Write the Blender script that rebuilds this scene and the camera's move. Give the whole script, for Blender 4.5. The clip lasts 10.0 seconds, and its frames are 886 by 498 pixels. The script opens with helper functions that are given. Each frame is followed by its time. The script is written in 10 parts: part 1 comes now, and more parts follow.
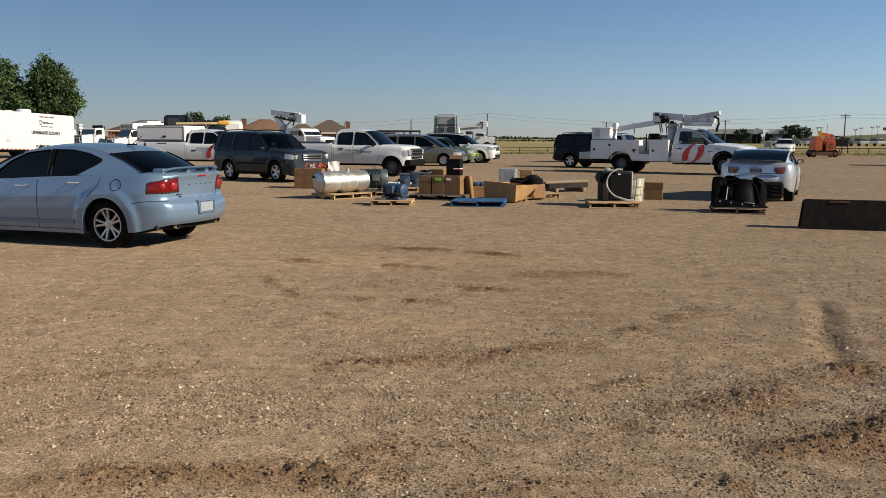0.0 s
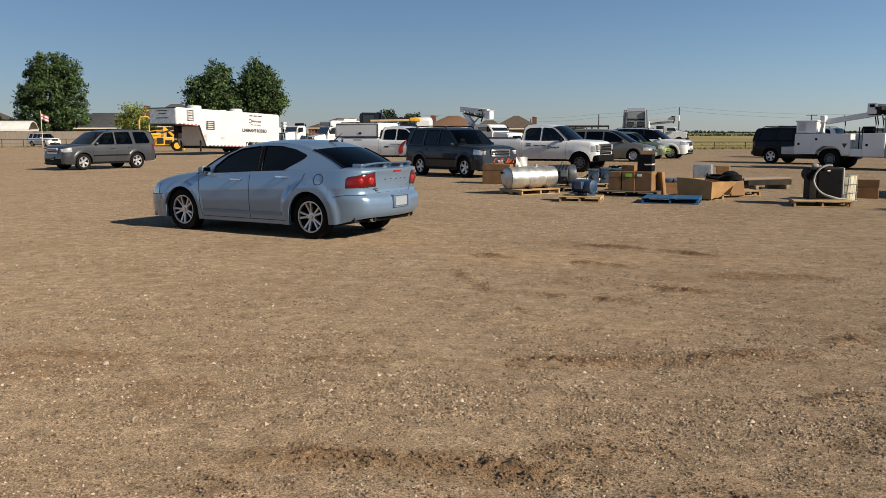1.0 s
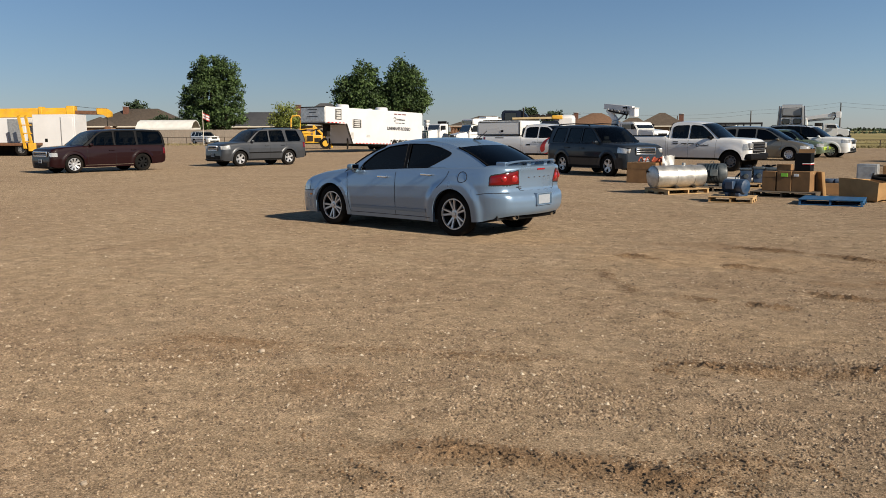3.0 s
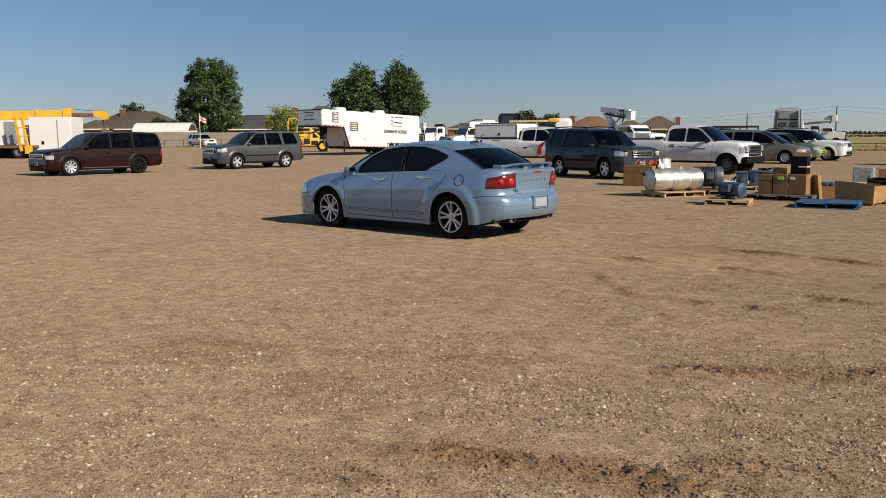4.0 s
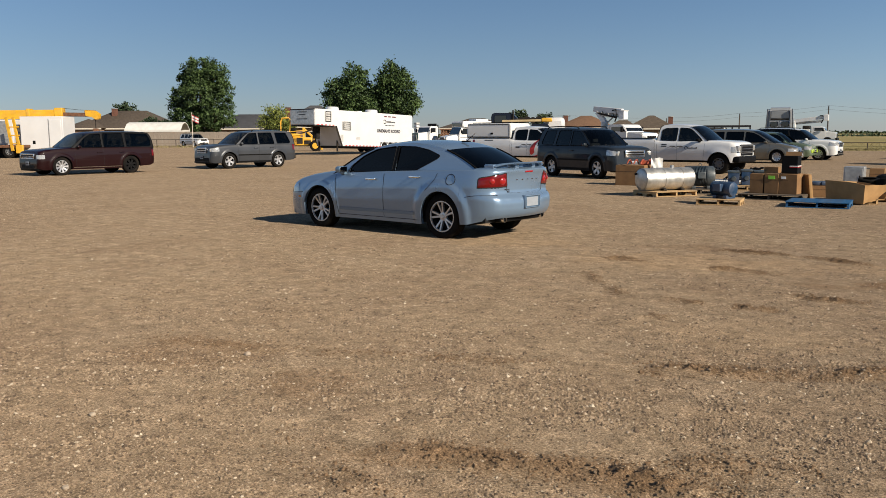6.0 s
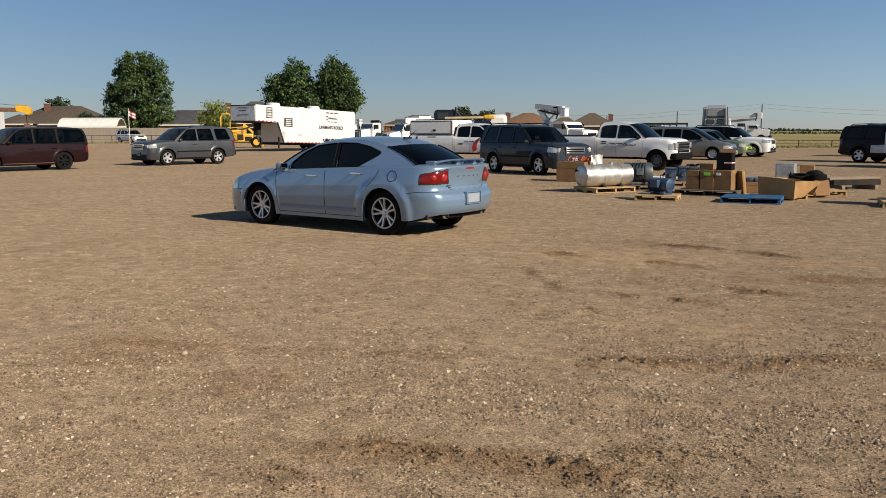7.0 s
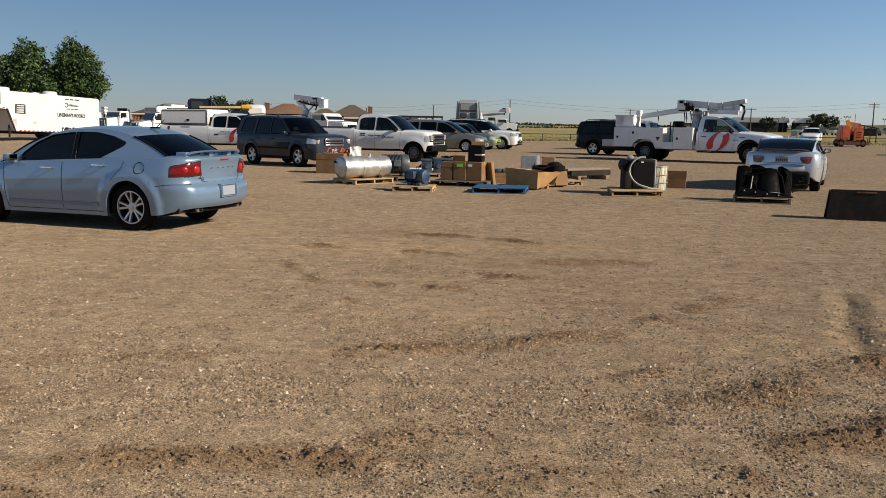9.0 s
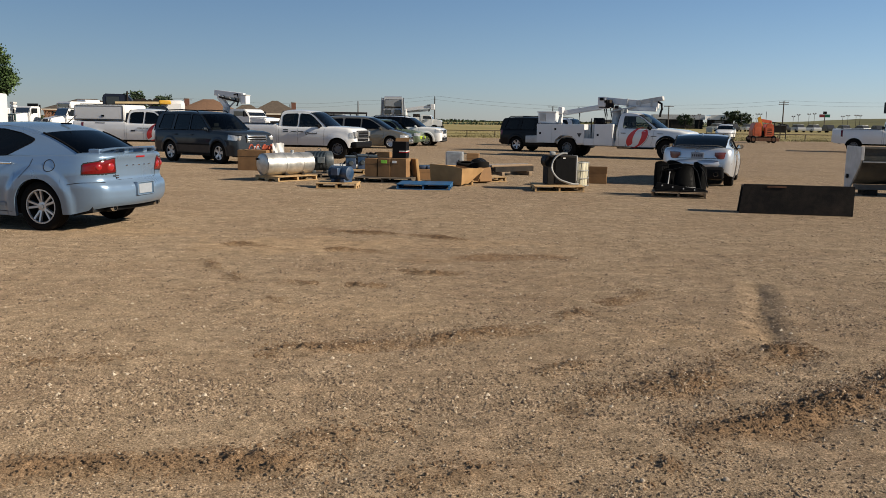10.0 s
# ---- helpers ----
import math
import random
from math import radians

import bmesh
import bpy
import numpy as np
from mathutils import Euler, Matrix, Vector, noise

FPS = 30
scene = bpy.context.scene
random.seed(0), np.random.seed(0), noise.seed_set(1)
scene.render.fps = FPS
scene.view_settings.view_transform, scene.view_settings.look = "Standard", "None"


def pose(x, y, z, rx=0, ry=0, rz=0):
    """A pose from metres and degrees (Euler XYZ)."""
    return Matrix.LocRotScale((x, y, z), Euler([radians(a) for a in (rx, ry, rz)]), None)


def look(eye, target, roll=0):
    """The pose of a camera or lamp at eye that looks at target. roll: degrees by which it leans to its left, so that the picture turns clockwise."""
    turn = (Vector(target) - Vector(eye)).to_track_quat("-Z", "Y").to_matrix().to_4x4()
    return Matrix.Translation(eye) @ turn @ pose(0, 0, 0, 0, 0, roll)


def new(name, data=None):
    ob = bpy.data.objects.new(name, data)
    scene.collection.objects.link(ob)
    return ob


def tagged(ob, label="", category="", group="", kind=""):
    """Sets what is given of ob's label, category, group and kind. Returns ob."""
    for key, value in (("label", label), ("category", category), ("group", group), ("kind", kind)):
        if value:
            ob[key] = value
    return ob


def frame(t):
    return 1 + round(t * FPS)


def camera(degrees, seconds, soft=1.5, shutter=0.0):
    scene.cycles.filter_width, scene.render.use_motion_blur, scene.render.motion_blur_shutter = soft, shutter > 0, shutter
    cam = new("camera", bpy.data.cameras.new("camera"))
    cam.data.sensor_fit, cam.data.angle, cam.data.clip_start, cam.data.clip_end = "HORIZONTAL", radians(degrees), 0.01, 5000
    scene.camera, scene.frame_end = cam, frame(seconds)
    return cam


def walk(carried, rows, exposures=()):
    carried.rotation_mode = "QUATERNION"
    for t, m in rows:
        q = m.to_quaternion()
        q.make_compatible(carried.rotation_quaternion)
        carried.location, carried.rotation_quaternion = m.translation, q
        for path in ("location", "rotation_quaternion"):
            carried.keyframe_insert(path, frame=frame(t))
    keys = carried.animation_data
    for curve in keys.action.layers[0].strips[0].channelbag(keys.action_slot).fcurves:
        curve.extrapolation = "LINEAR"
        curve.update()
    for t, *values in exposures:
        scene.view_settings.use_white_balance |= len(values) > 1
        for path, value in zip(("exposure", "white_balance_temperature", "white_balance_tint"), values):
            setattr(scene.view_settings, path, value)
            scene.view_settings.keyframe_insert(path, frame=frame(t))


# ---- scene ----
cam = camera(55.67, 10.0, soft=0.5)
# seconds, eye, then turn to the left, tilt up and lean to the right in degrees
PATH_ROWS = [
    (0.0, 0.062, -0.024, 1.601, 0.00, -7.61, -0.13),
    (0.5, 0.013, -0.007, 1.597, 6.56, -7.75, -0.10),
    (1.0, -0.021, 0.005, 1.599, 12.59, -7.89, 0.27),
    (1.5, -0.039, 0.013, 1.597, 15.81, -8.17, 0.14),
    (2.0, -0.057, 0.006, 1.601, 16.56, -8.43, -0.06),
    (2.2, -0.064, 0.001, 1.601, 18.80, -8.47, 0.14),
    (2.5, -0.073, -0.005, 1.602, 21.65, -8.54, 0.40),
    (2.7, -0.073, -0.005, 1.602, 22.15, -8.22, 0.40),
    (4.0, -0.071, -0.005, 1.602, 21.90, -7.79, 0.31),
    (4.5, -0.070, -0.007, 1.601, 21.85, -7.79, 0.26),
    (5.0, -0.067, -0.000, 1.604, 21.87, -7.80, 0.29),
    (5.2, -0.065, 0.000, 1.604, 21.87, -7.80, 0.29),
    (6.3, -0.038, 0.009, 1.602, 21.31, -7.84, 0.31),
    (6.5, -0.035, 0.010, 1.602, 21.13, -7.86, 0.31),
    (7.0, -0.010, 0.008, 1.599, 17.60, -8.06, 0.16),
    (7.5, 0.020, 0.006, 1.599, 12.19, -8.17, -0.35),
    (8.0, 0.041, 0.003, 1.595, 7.45, -8.29, -0.77),
    (8.5, 0.051, 0.010, 1.590, 4.56, -8.41, -0.60),
    (9.0, 0.065, -0.000, 1.603, 1.43, -8.57, -0.63),
    (9.5, 0.080, 0.004, 1.600, -2.02, -8.70, -0.72),
    (9.8, 0.090, 0.011, 1.601, -2.96, -8.73, -0.72),
    (10.0, 0.096, 0.016, 1.601, -3.64, -8.75, -0.72),
]
walk(cam, [(t, pose(x, y, z, 90 + tilt, 0, turn) @ pose(0, 0, 0, 0, 0, -lean)) for t, x, y, z, turn, tilt, lean in PATH_ROWS])

# ---- light ----
SUN_AZ, SUN_EL = radians(111.0), radians(28.0)
world = bpy.data.worlds.new("world")
scene.world = world
world.use_nodes = True
wt = world.node_tree
sky = wt.nodes.new("ShaderNodeTexSky")
sky.sky_type = 'NISHITA'
sky.sun_disc = False
sky.sun_elevation, sky.sun_rotation = SUN_EL, 2 * math.pi - SUN_AZ
sky.air_density, sky.dust_density, sky.ozone_density = 1.0, 0.1, 1.6
tint = wt.nodes.new("ShaderNodeMix")
tint.data_type, tint.blend_type = 'RGBA', 'MULTIPLY'
tint.inputs[0].default_value = 1.0
# pale blue haze tinted in low down; dimmed overhead, above the view, to deepen shadows
up = wt.nodes.new("ShaderNodeTexCoord")
cut = wt.nodes.new("ShaderNodeSeparateXYZ")
haze_dim = wt.nodes.new("ShaderNodeValToRGB")
wt.links.new(up.outputs["Generated"], cut.inputs[0])
wt.links.new(cut.outputs[2], haze_dim.inputs[0])
for e, (p, c) in zip((haze_dim.color_ramp.elements[0], haze_dim.color_ramp.elements[1], haze_dim.color_ramp.elements.new(0.10), haze_dim.color_ramp.elements.new(0.33)), ((0.0, (0.84, 1.02, 1.56, 1)), (1.0, (0.16, 0.18, 0.18, 1)), (0.10, (0.88, 1.05, 1.38, 1)), (0.33, (0.90, 1.12, 1.26, 1)))):
    e.position, e.color = p, c
wt.links.new(haze_dim.outputs[0], tint.inputs[7])
wt.links.new(sky.outputs[0], tint.inputs[6])
wt.links.new(tint.outputs[2], wt.nodes["Background"].inputs[0])
wt.nodes["Background"].inputs[1].default_value = 0.040
sun_data = bpy.data.lights.new("sun", 'SUN')
sun_data.energy, sun_data.angle, sun_data.color = 5.0, radians(0.55), (1.0, 0.89, 0.74)
sun = new("sun", sun_data)
sun_way = Vector((math.sin(SUN_AZ) * math.cos(SUN_EL), math.cos(SUN_AZ) * math.cos(SUN_EL), math.sin(SUN_EL)))
sun.matrix_world = look(sun_way * 60, (0, 0, 0))
scene.view_settings.exposure = 0.58

# ---- materials ----
def nodes_of(name):
    m = bpy.data.materials.new(name)
    m.use_nodes = True
    nt = m.node_tree
    return m, nt, nt.nodes["Principled BSDF"]


def ramp(nt, fac, stops):
    r = nt.nodes.new("ShaderNodeValToRGB")
    el = r.color_ramp.elements
    while len(el) < len(stops):
        el.new(0.5)
    for e, (p, c) in zip(el, stops):
        e.position, e.color = p, (*c, 1)
    nt.links.new(fac, r.inputs[0])
    return r.outputs[0]


def tex(nt, kind, scale, detail=4.0, rough=0.55, coords="Object"):
    t = nt.nodes.new("ShaderNodeTexNoise" if kind == "noise" else "ShaderNodeTexVoronoi")
    c = nt.nodes.new("ShaderNodeTexCoord")
    nt.links.new(c.outputs[coords], t.inputs["Vector"])
    t.inputs["Scale"].default_value = scale
    if kind == "noise":
        t.inputs["Detail"].default_value = detail
        t.inputs["Roughness"].default_value = rough
    return t


def bump(nt, bsdf, height, strength, dist=0.01, prior=None):
    b = nt.nodes.new("ShaderNodeBump")
    b.inputs["Strength"].default_value, b.inputs["Distance"].default_value = strength, dist
    nt.links.new(height, b.inputs["Height"])
    if prior is not None:
        nt.links.new(prior, b.inputs["Normal"])
    nt.links.new(b.outputs[0], bsdf.inputs["Normal"])
    return b.outputs[0]


def mix(nt, fac, a, b):
    x = nt.nodes.new("ShaderNodeMix")
    x.data_type = 'RGBA'
    if isinstance(fac, float):
        x.inputs["Factor"].default_value = fac
    else:
        nt.links.new(fac, x.inputs["Factor"])
    for k, v in (("A", a), ("B", b)):
        sock = [i for i in x.inputs if i.name == k and i.type == 'RGBA'][0]
        if isinstance(v, tuple):
            sock.default_value = (*v, 1)
        else:
            nt.links.new(v, sock)
    return [o for o in x.outputs if o.type == 'RGBA'][0]


def plain(name, col, rough=0.5, metal=0.0, vary=0.25, scale=6.0, bumpy=0.0, coat=0.0, spec=0.5, dust=0.0, fine=60.0):
    """A painted, moulded or metal surface: two scales of uneven colour, worn gloss and a little relief."""
    m, nt, b = nodes_of(name)
    big, small = tex(nt, "noise", scale, 5), tex(nt, "noise", fine, 3)
    lo = tuple(c * (1 - vary) for c in col)
    hi = tuple(min(1, c * (1 + vary * 0.6)) for c in col)
    c1 = ramp(nt, big.outputs[0], [(0.3, lo), (0.7, hi)])
    c2 = mix(nt, ramp(nt, small.outputs[0], [(0.35, (0, 0, 0)), (0.8, (0.35, 0.35, 0.35))]), c1, lo)
    if dust:
        d = tex(nt, "noise", 2.3, 6, 0.7)
        c2 = mix(nt, ramp(nt, d.outputs[0], [(0.42, (0, 0, 0)), (0.75, (dust, dust, dust))]), c2, (0.36, 0.26, 0.17))
    nt.links.new(c2, b.inputs["Base Color"])
    r = ramp(nt, big.outputs[0], [(0.25, (rough * 0.8,) * 3), (0.75, (min(1, rough * 1.25),) * 3)])
    nt.links.new(r, b.inputs["Roughness"])
    b.inputs["Metallic"].default_value = metal
    b.inputs["Specular IOR Level"].default_value = spec
    b.inputs["Coat Weight"].default_value, b.inputs["Coat Roughness"].default_value = coat, 0.04
    if bumpy:
        bump(nt, b, small.outputs[0], bumpy, 0.01)
    return m


def paint(name, col, metal=0.0, rough=0.35, dust=0.12, coat=0.9, spec=0.5):
    return plain(name, col, rough, metal, 0.05, 1.4, 0.0, coat, spec, dust, 900.0)


def tinted_glass(name, tint, gloss=1.5):
    m = bpy.data.materials.new(name)
    m.use_nodes = True
    nt = m.node_tree
    nt.nodes.remove(nt.nodes["Principled BSDF"])
    out = nt.nodes["Material Output"]
    tr, gl, fr, mx = (nt.nodes.new("ShaderNode" + k) for k in ("BsdfTransparent", "BsdfGlossy", "Fresnel", "MixShader"))
    tr.inputs[0].default_value = (*tint, 1)
    gl.inputs["Roughness"].default_value = 0.02
    fr.inputs[0].default_value = gloss
    nt.links.new(fr.outputs[0], mx.inputs[0])
    nt.links.new(tr.outputs[0], mx.inputs[1])
    nt.links.new(gl.outputs[0], mx.inputs[2])
    nt.links.new(mx.outputs[0], out.inputs[0])
    return m


BLUE_PAINT = paint("ice_blue_metallic_paint", (0.166, 0.246, 0.352), 0.40, 0.30, 0.04)
GREY_PAINT = paint("graphite_metallic_paint", (0.036, 0.039, 0.045), 0.2, 0.38, 0.0, 0.5, 0.4)
SLATE_PAINT = paint("dark_slate_metallic_paint", (0.011, 0.016, 0.023), 0.0, 0.6, 0.02, 0.5, 0.15)
MAROON_PAINT = paint("dark_red_pearl_paint", (0.0095, 0.0007, 0.0015), 0.0, 0.5, 0.0, 0.45, 0.12)
WHITE_PAINT = paint("white_paint", (0.67, 0.67, 0.66), 0.0, 0.35, 0.05)
TAN_PAINT = paint("tan_grey_metallic_paint", (0.150, 0.139, 0.112), 0.5, 0.3, 0.15)
DULL_GREEN = paint("dull_olive_green_paint", (0.10, 0.135, 0.085), 0.2, 0.35, 0.05)
LIME_PAINT = paint("lime_green_paint", (0.36, 0.50, 0.05), 0.0, 0.35, 0.1)
SILVER_PAINT = paint("silver_metallic_paint", (0.55, 0.57, 0.60), 0.6, 0.3, 0.08)
BLACK_PAINT = paint("black_paint", (0.003, 0.003, 0.004), 0.0, 0.5, 0.0, 0.12, 0.15)
NAVY_PAINT = paint("navy_paint", (0.005, 0.009, 0.022), 0.0, 0.5, 0.0, 0.3, 0.2)
YELLOW_PAINT = plain("machine_yellow_paint", (0.62, 0.33, 0.012), 0.5, 0, 0.2, 2, 0.1, 0.1, 0.5, 0.25)
ORANGE_PAINT = plain("machine_orange_paint", (0.58, 0.105, 0.030), 0.5, 0, 0.25, 2, 0.1, 0.1, 0.5, 0.25)
RED_PAINT = plain("sign_red_film", (0.55, 0.03, 0.03), 0.4, 0, 0.1, 3)
DARK_GLASS = tinted_glass("dark_tinted_glass", (0.035, 0.038, 0.042), 1.34)
MID_GLASS = tinted_glass("lightly_tinted_glass", (0.38, 0.42, 0.42), 1.45)
SMOKE_GLASS = tinted_glass("smoked_glass", (0.14, 0.155, 0.16), 1.42)
CHROME = plain("bright_trim_metal", (0.75, 0.75, 0.76), 0.14, 1.0, 0.05)
ALLOY = plain("alloy_wheel_metal", (0.52, 0.52, 0.53), 0.34, 0.7, 0.12, 8, 0, 0, 0.5, 0.08)
STEEL_GREY = plain("grey_steel_wheel", (0.14, 0.145, 0.15), 0.6, 0.3, 0.2, 8, 0, 0, 0.5, 0.2)
RUBBER = plain("tyre_rubber", (0.007, 0.0067, 0.0064), 0.9, 0, 0.35, 9, 0.4, 0, 0.1, 0.03)
BLACK_PLASTIC = plain("black_plastic", (0.005, 0.005, 0.0055), 0.6, 0, 0.25, 9, 0.15, 0, 0.12, 0.0)
UNDER = plain("dark_underbody", (0.004, 0.0037, 0.0034), 0.9, 0, 0.4, 5)
SEAT_CLOTH = plain("dark_seat_cloth", (0.018, 0.0175, 0.0175), 0.9, 0, 0.2, 20, 0.3)
MIRROR = plain("mirror_glass", (0.5, 0.52, 0.54), 0.03, 1.0, 0.03)
# the lamps' lit look is painted in as a brighter red
LIT_RED = plain("painted_lit_red", (0.30, 0.010, 0.010), 0.2, 0, 0.2, 20, 0, 1.0)
TAIL_RED = plain("red_lamp_lens", (0.125, 0.003, 0.004), 0.14, 0, 0.15, 14, 0, 0.25)
CLEAR_LAMP = plain("clear_lamp_lens", (0.46, 0.46, 0.45), 0.1, 0.35, 0.3, 18, 0, 1.0)
AMBER_LAMP = plain("amber_lamp_lens", (0.6, 0.2, 0.02), 0.15, 0, 0.2, 14, 0, 1.0)
PLATE = plain("plain_number_plate", (0.26, 0.285, 0.32), 0.45, 0, 0.08, 20)
SHADOW_LINE = plain("panel_gap_seal", (0.004, 0.004, 0.005), 0.9, 0, 0.1)
INK = plain("dark_lettering_film", (0.03, 0.03, 0.035), 0.5, 0, 0.1)

# ---- building helpers ----
def mesh_of(name, bm, mats, smooth=40.0):
    me = bpy.data.meshes.new(name)
    bmesh.ops.recalc_face_normals(bm, faces=bm.faces[:])
    bm.to_mesh(me)
    bm.free()
    for m in (mats if isinstance(mats, (list, tuple)) else [mats]):
        me.materials.append(m)
    if smooth:
        me.polygons.foreach_set("use_smooth", [True] * len(me.polygons))
        me.set_sharp_from_angle(angle=radians(smooth))
        # broad flat faces of a bevelled piece stay flat
        if 12 < len(me.polygons) < 140:
            mean = sum(p.area for p in me.polygons) / len(me.polygons)
            for p in me.polygons:
                if p.area > 3.5 * mean:
                    p.use_smooth = False
    return me


def part(name, bm, material, parent, label="", at=None, smooth=40.0):
    """Links a bmesh (or a ready mesh) as one object under a thing or a part."""
    me = bm if isinstance(bm, bpy.types.Mesh) else mesh_of(name, bm, material, smooth)
    ob = new(name, me)
    ob.parent = parent
    if at is not None:
        ob.matrix_basis = at
    return tagged(ob, label=label)


def thing(name, m, label, category, group="", kind=""):
    ob = new(name)
    ob.empty_display_size = 0.2
    ob.matrix_basis = m
    return tagged(ob, label, category, group, kind)


def box(bm, x0, x1, y0, y1, z0, z1, bevel=0.0, m=None, seg=2):
    g = bmesh.ops.create_cube(bm, size=1.0)
    vs = g["verts"]
    for v in vs:
        v.co = Vector(((x0 + x1) / 2 + v.co.x * (x1 - x0), (y0 + y1) / 2 + v.co.y * (y1 - y0), (z0 + z1) / 2 + v.co.z * (z1 - z0)))
    if m is not None:
        for v in vs:
            v.co = m @ v.co
    if bevel:
        es = list({e for v in vs for e in v.link_edges})
        bmesh.ops.bevel(bm, geom=es, offset=bevel, segments=seg, affect='EDGES', profile=0.5)
    return bm


def one_box(*a, **k):
    return box(bmesh.new(), *a, **k)


def tube(bm, a, b, r, n=12, r2=None, caps=True):
    a, b = Vector(a), Vector(b)
    d = b - a
    q = d.to_track_quat('Z', 'Y').to_matrix()
    r2 = r if r2 is None else r2
    rings = []
    for p, rr in ((a, r), (b, r2)):
        rings.append([bm.verts.new(p + q @ Vector((rr * math.cos(2 * math.pi * k / n), rr * math.sin(2 * math.pi * k / n), 0))) for k in range(n)])
    for k in range(n):
        bm.faces.new((rings[0][k], rings[0][(k + 1) % n], rings[1][(k + 1) % n], rings[1][k]))
    if caps:
        bm.faces.new(rings[0][::-1])
        bm.faces.new(rings[1])
    return bm


def path_tube(bm, pts, r, n=8):
    """A bent round bar through the points."""
    pts = [Vector(p) for p in pts]
    rings = []
    for i, p in enumerate(pts):
        d = (pts[min(i + 1, len(pts) - 1)] - pts[max(i - 1, 0)]).normalized()
        q = d.to_track_quat('Z', 'Y').to_matrix()
        rings.append([bm.verts.new(p + q @ Vector((r * math.cos(2 * math.pi * k / n), r * math.sin(2 * math.pi * k / n), 0))) for k in range(n)])
    for a, b in zip(rings, rings[1:]):
        for k in range(n):
            bm.faces.new((a[k], a[(k + 1) % n], b[(k + 1) % n], b[k]))
    bm.faces.new(rings[0][::-1])
    bm.faces.new(rings[-1])
    return bm


def lathe(bm, prof, n=32, axis='Y', at=(0, 0, 0), caps=True):
    """Turns (radius, offset) pairs round an axis."""
    rings = []
    for r, o in prof:
        ring = []
        for k in range(n):
            c, s = r * math.cos(2 * math.pi * k / n), r * math.sin(2 * math.pi * k / n)
            p = {'Y': (c, o, s), 'Z': (c, s, o), 'X': (o, c, s)}[axis]
            ring.append(bm.verts.new(Vector(at) + Vector(p)))
        rings.append(ring)
    for a, b in zip(rings, rings[1:]):
        for k in range(n):
            bm.faces.new((a[k], a[(k + 1) % n], b[(k + 1) % n], b[k]))
    if caps and prof[0][0] > 1e-6:
        bm.faces.new(rings[0][::-1])
    if caps and prof[-1][0] > 1e-6:
        bm.faces.new(rings[-1])
    bmesh.ops.remove_doubles(bm, verts=bm.verts[:], dist=1e-6)
    return bm


def prism(bm, poly, y0, y1, bevel=0.0):
    """A side-view outline (x, z) given thickness from y0 to y1."""
    a = [bm.verts.new((x, y0, z)) for x, z in poly]
    b = [bm.verts.new((x, y1, z)) for x, z in poly]
    n = len(poly)
    fs = [bm.faces.new(a), bm.faces.new(b[::-1])]
    for i in range(n):
        fs.append(bm.faces.new((a[i], b[i], b[(i + 1) % n], a[(i + 1) % n])))
    if bevel:
        bmesh.ops.bevel(bm, geom=list({e for f in fs for e in f.edges}), offset=bevel, segments=2, affect='EDGES')
    return bm


def chaikin(pts, times=2, closed=False):
    for _ in range(times):
        out = [] if closed else [pts[0]]
        n = len(pts)
        for i in range(n if closed else n - 1):
            (ax, az), (bx, bz) = pts[i], pts[(i + 1) % n]
            out += [(0.75 * ax + 0.25 * bx, 0.75 * az + 0.25 * bz), (0.25 * ax + 0.75 * bx, 0.25 * az + 0.75 * bz)]
        pts = out if closed else out + [pts[-1]]
    return pts


def rounded(poly, d=0.05):
    """A closed outline with its corners rounded off."""
    out = []
    n = len(poly)
    for i in range(n):
        p, a, b = Vector(poly[i]), Vector(poly[i - 1]), Vector(poly[(i + 1) % n])
        u, v = a - p, b - p
        q, r = p + u.normalized() * min(d, u.length * 0.4), p + v.normalized() * min(d, v.length * 0.4)
        for t in (0.0, 0.35, 0.65, 1.0):
            w = q * (1 - t) ** 2 + p * 2 * t * (1 - t) + r * t * t
            out.append((w.x, w.y))
    return out


def lettering(body, size, m, material, parent, label="", name="lettering"):
    """Raised lettering in the built-in font, turned into a mesh."""
    cu = bpy.data.curves.new("lettering", 'FONT')
    cu.body, cu.size, cu.extrude, cu.offset, cu.align_x, cu.align_y = body, size, 0.002, size * 0.035, 'CENTER', 'CENTER'
    tmp = bpy.data.objects.new("tmp", cu)
    scene.collection.objects.link(tmp)
    me = bpy.data.meshes.new_from_object(tmp.evaluated_get(bpy.context.evaluated_depsgraph_get()))
    bpy.data.objects.remove(tmp)
    bpy.data.curves.remove(cu)
    me.materials.clear()
    me.materials.append(material)
    ob = new(name, me)
    ob.parent, ob.matrix_basis = parent, m
    return tagged(ob, label=label)

# ---- road vehicles: x forward, y to the left, z up, origin on the ground midway between the axles ----
BULGE = [(0.0, 0.955), (0.15, 0.975), (0.45, 1.0), (0.7, 0.995), (0.9, 0.975), (1.0, 0.945)]


def lerp(table, x):
    return float(np.interp(x, [p[0] for p in table], [p[1] for p in table]))


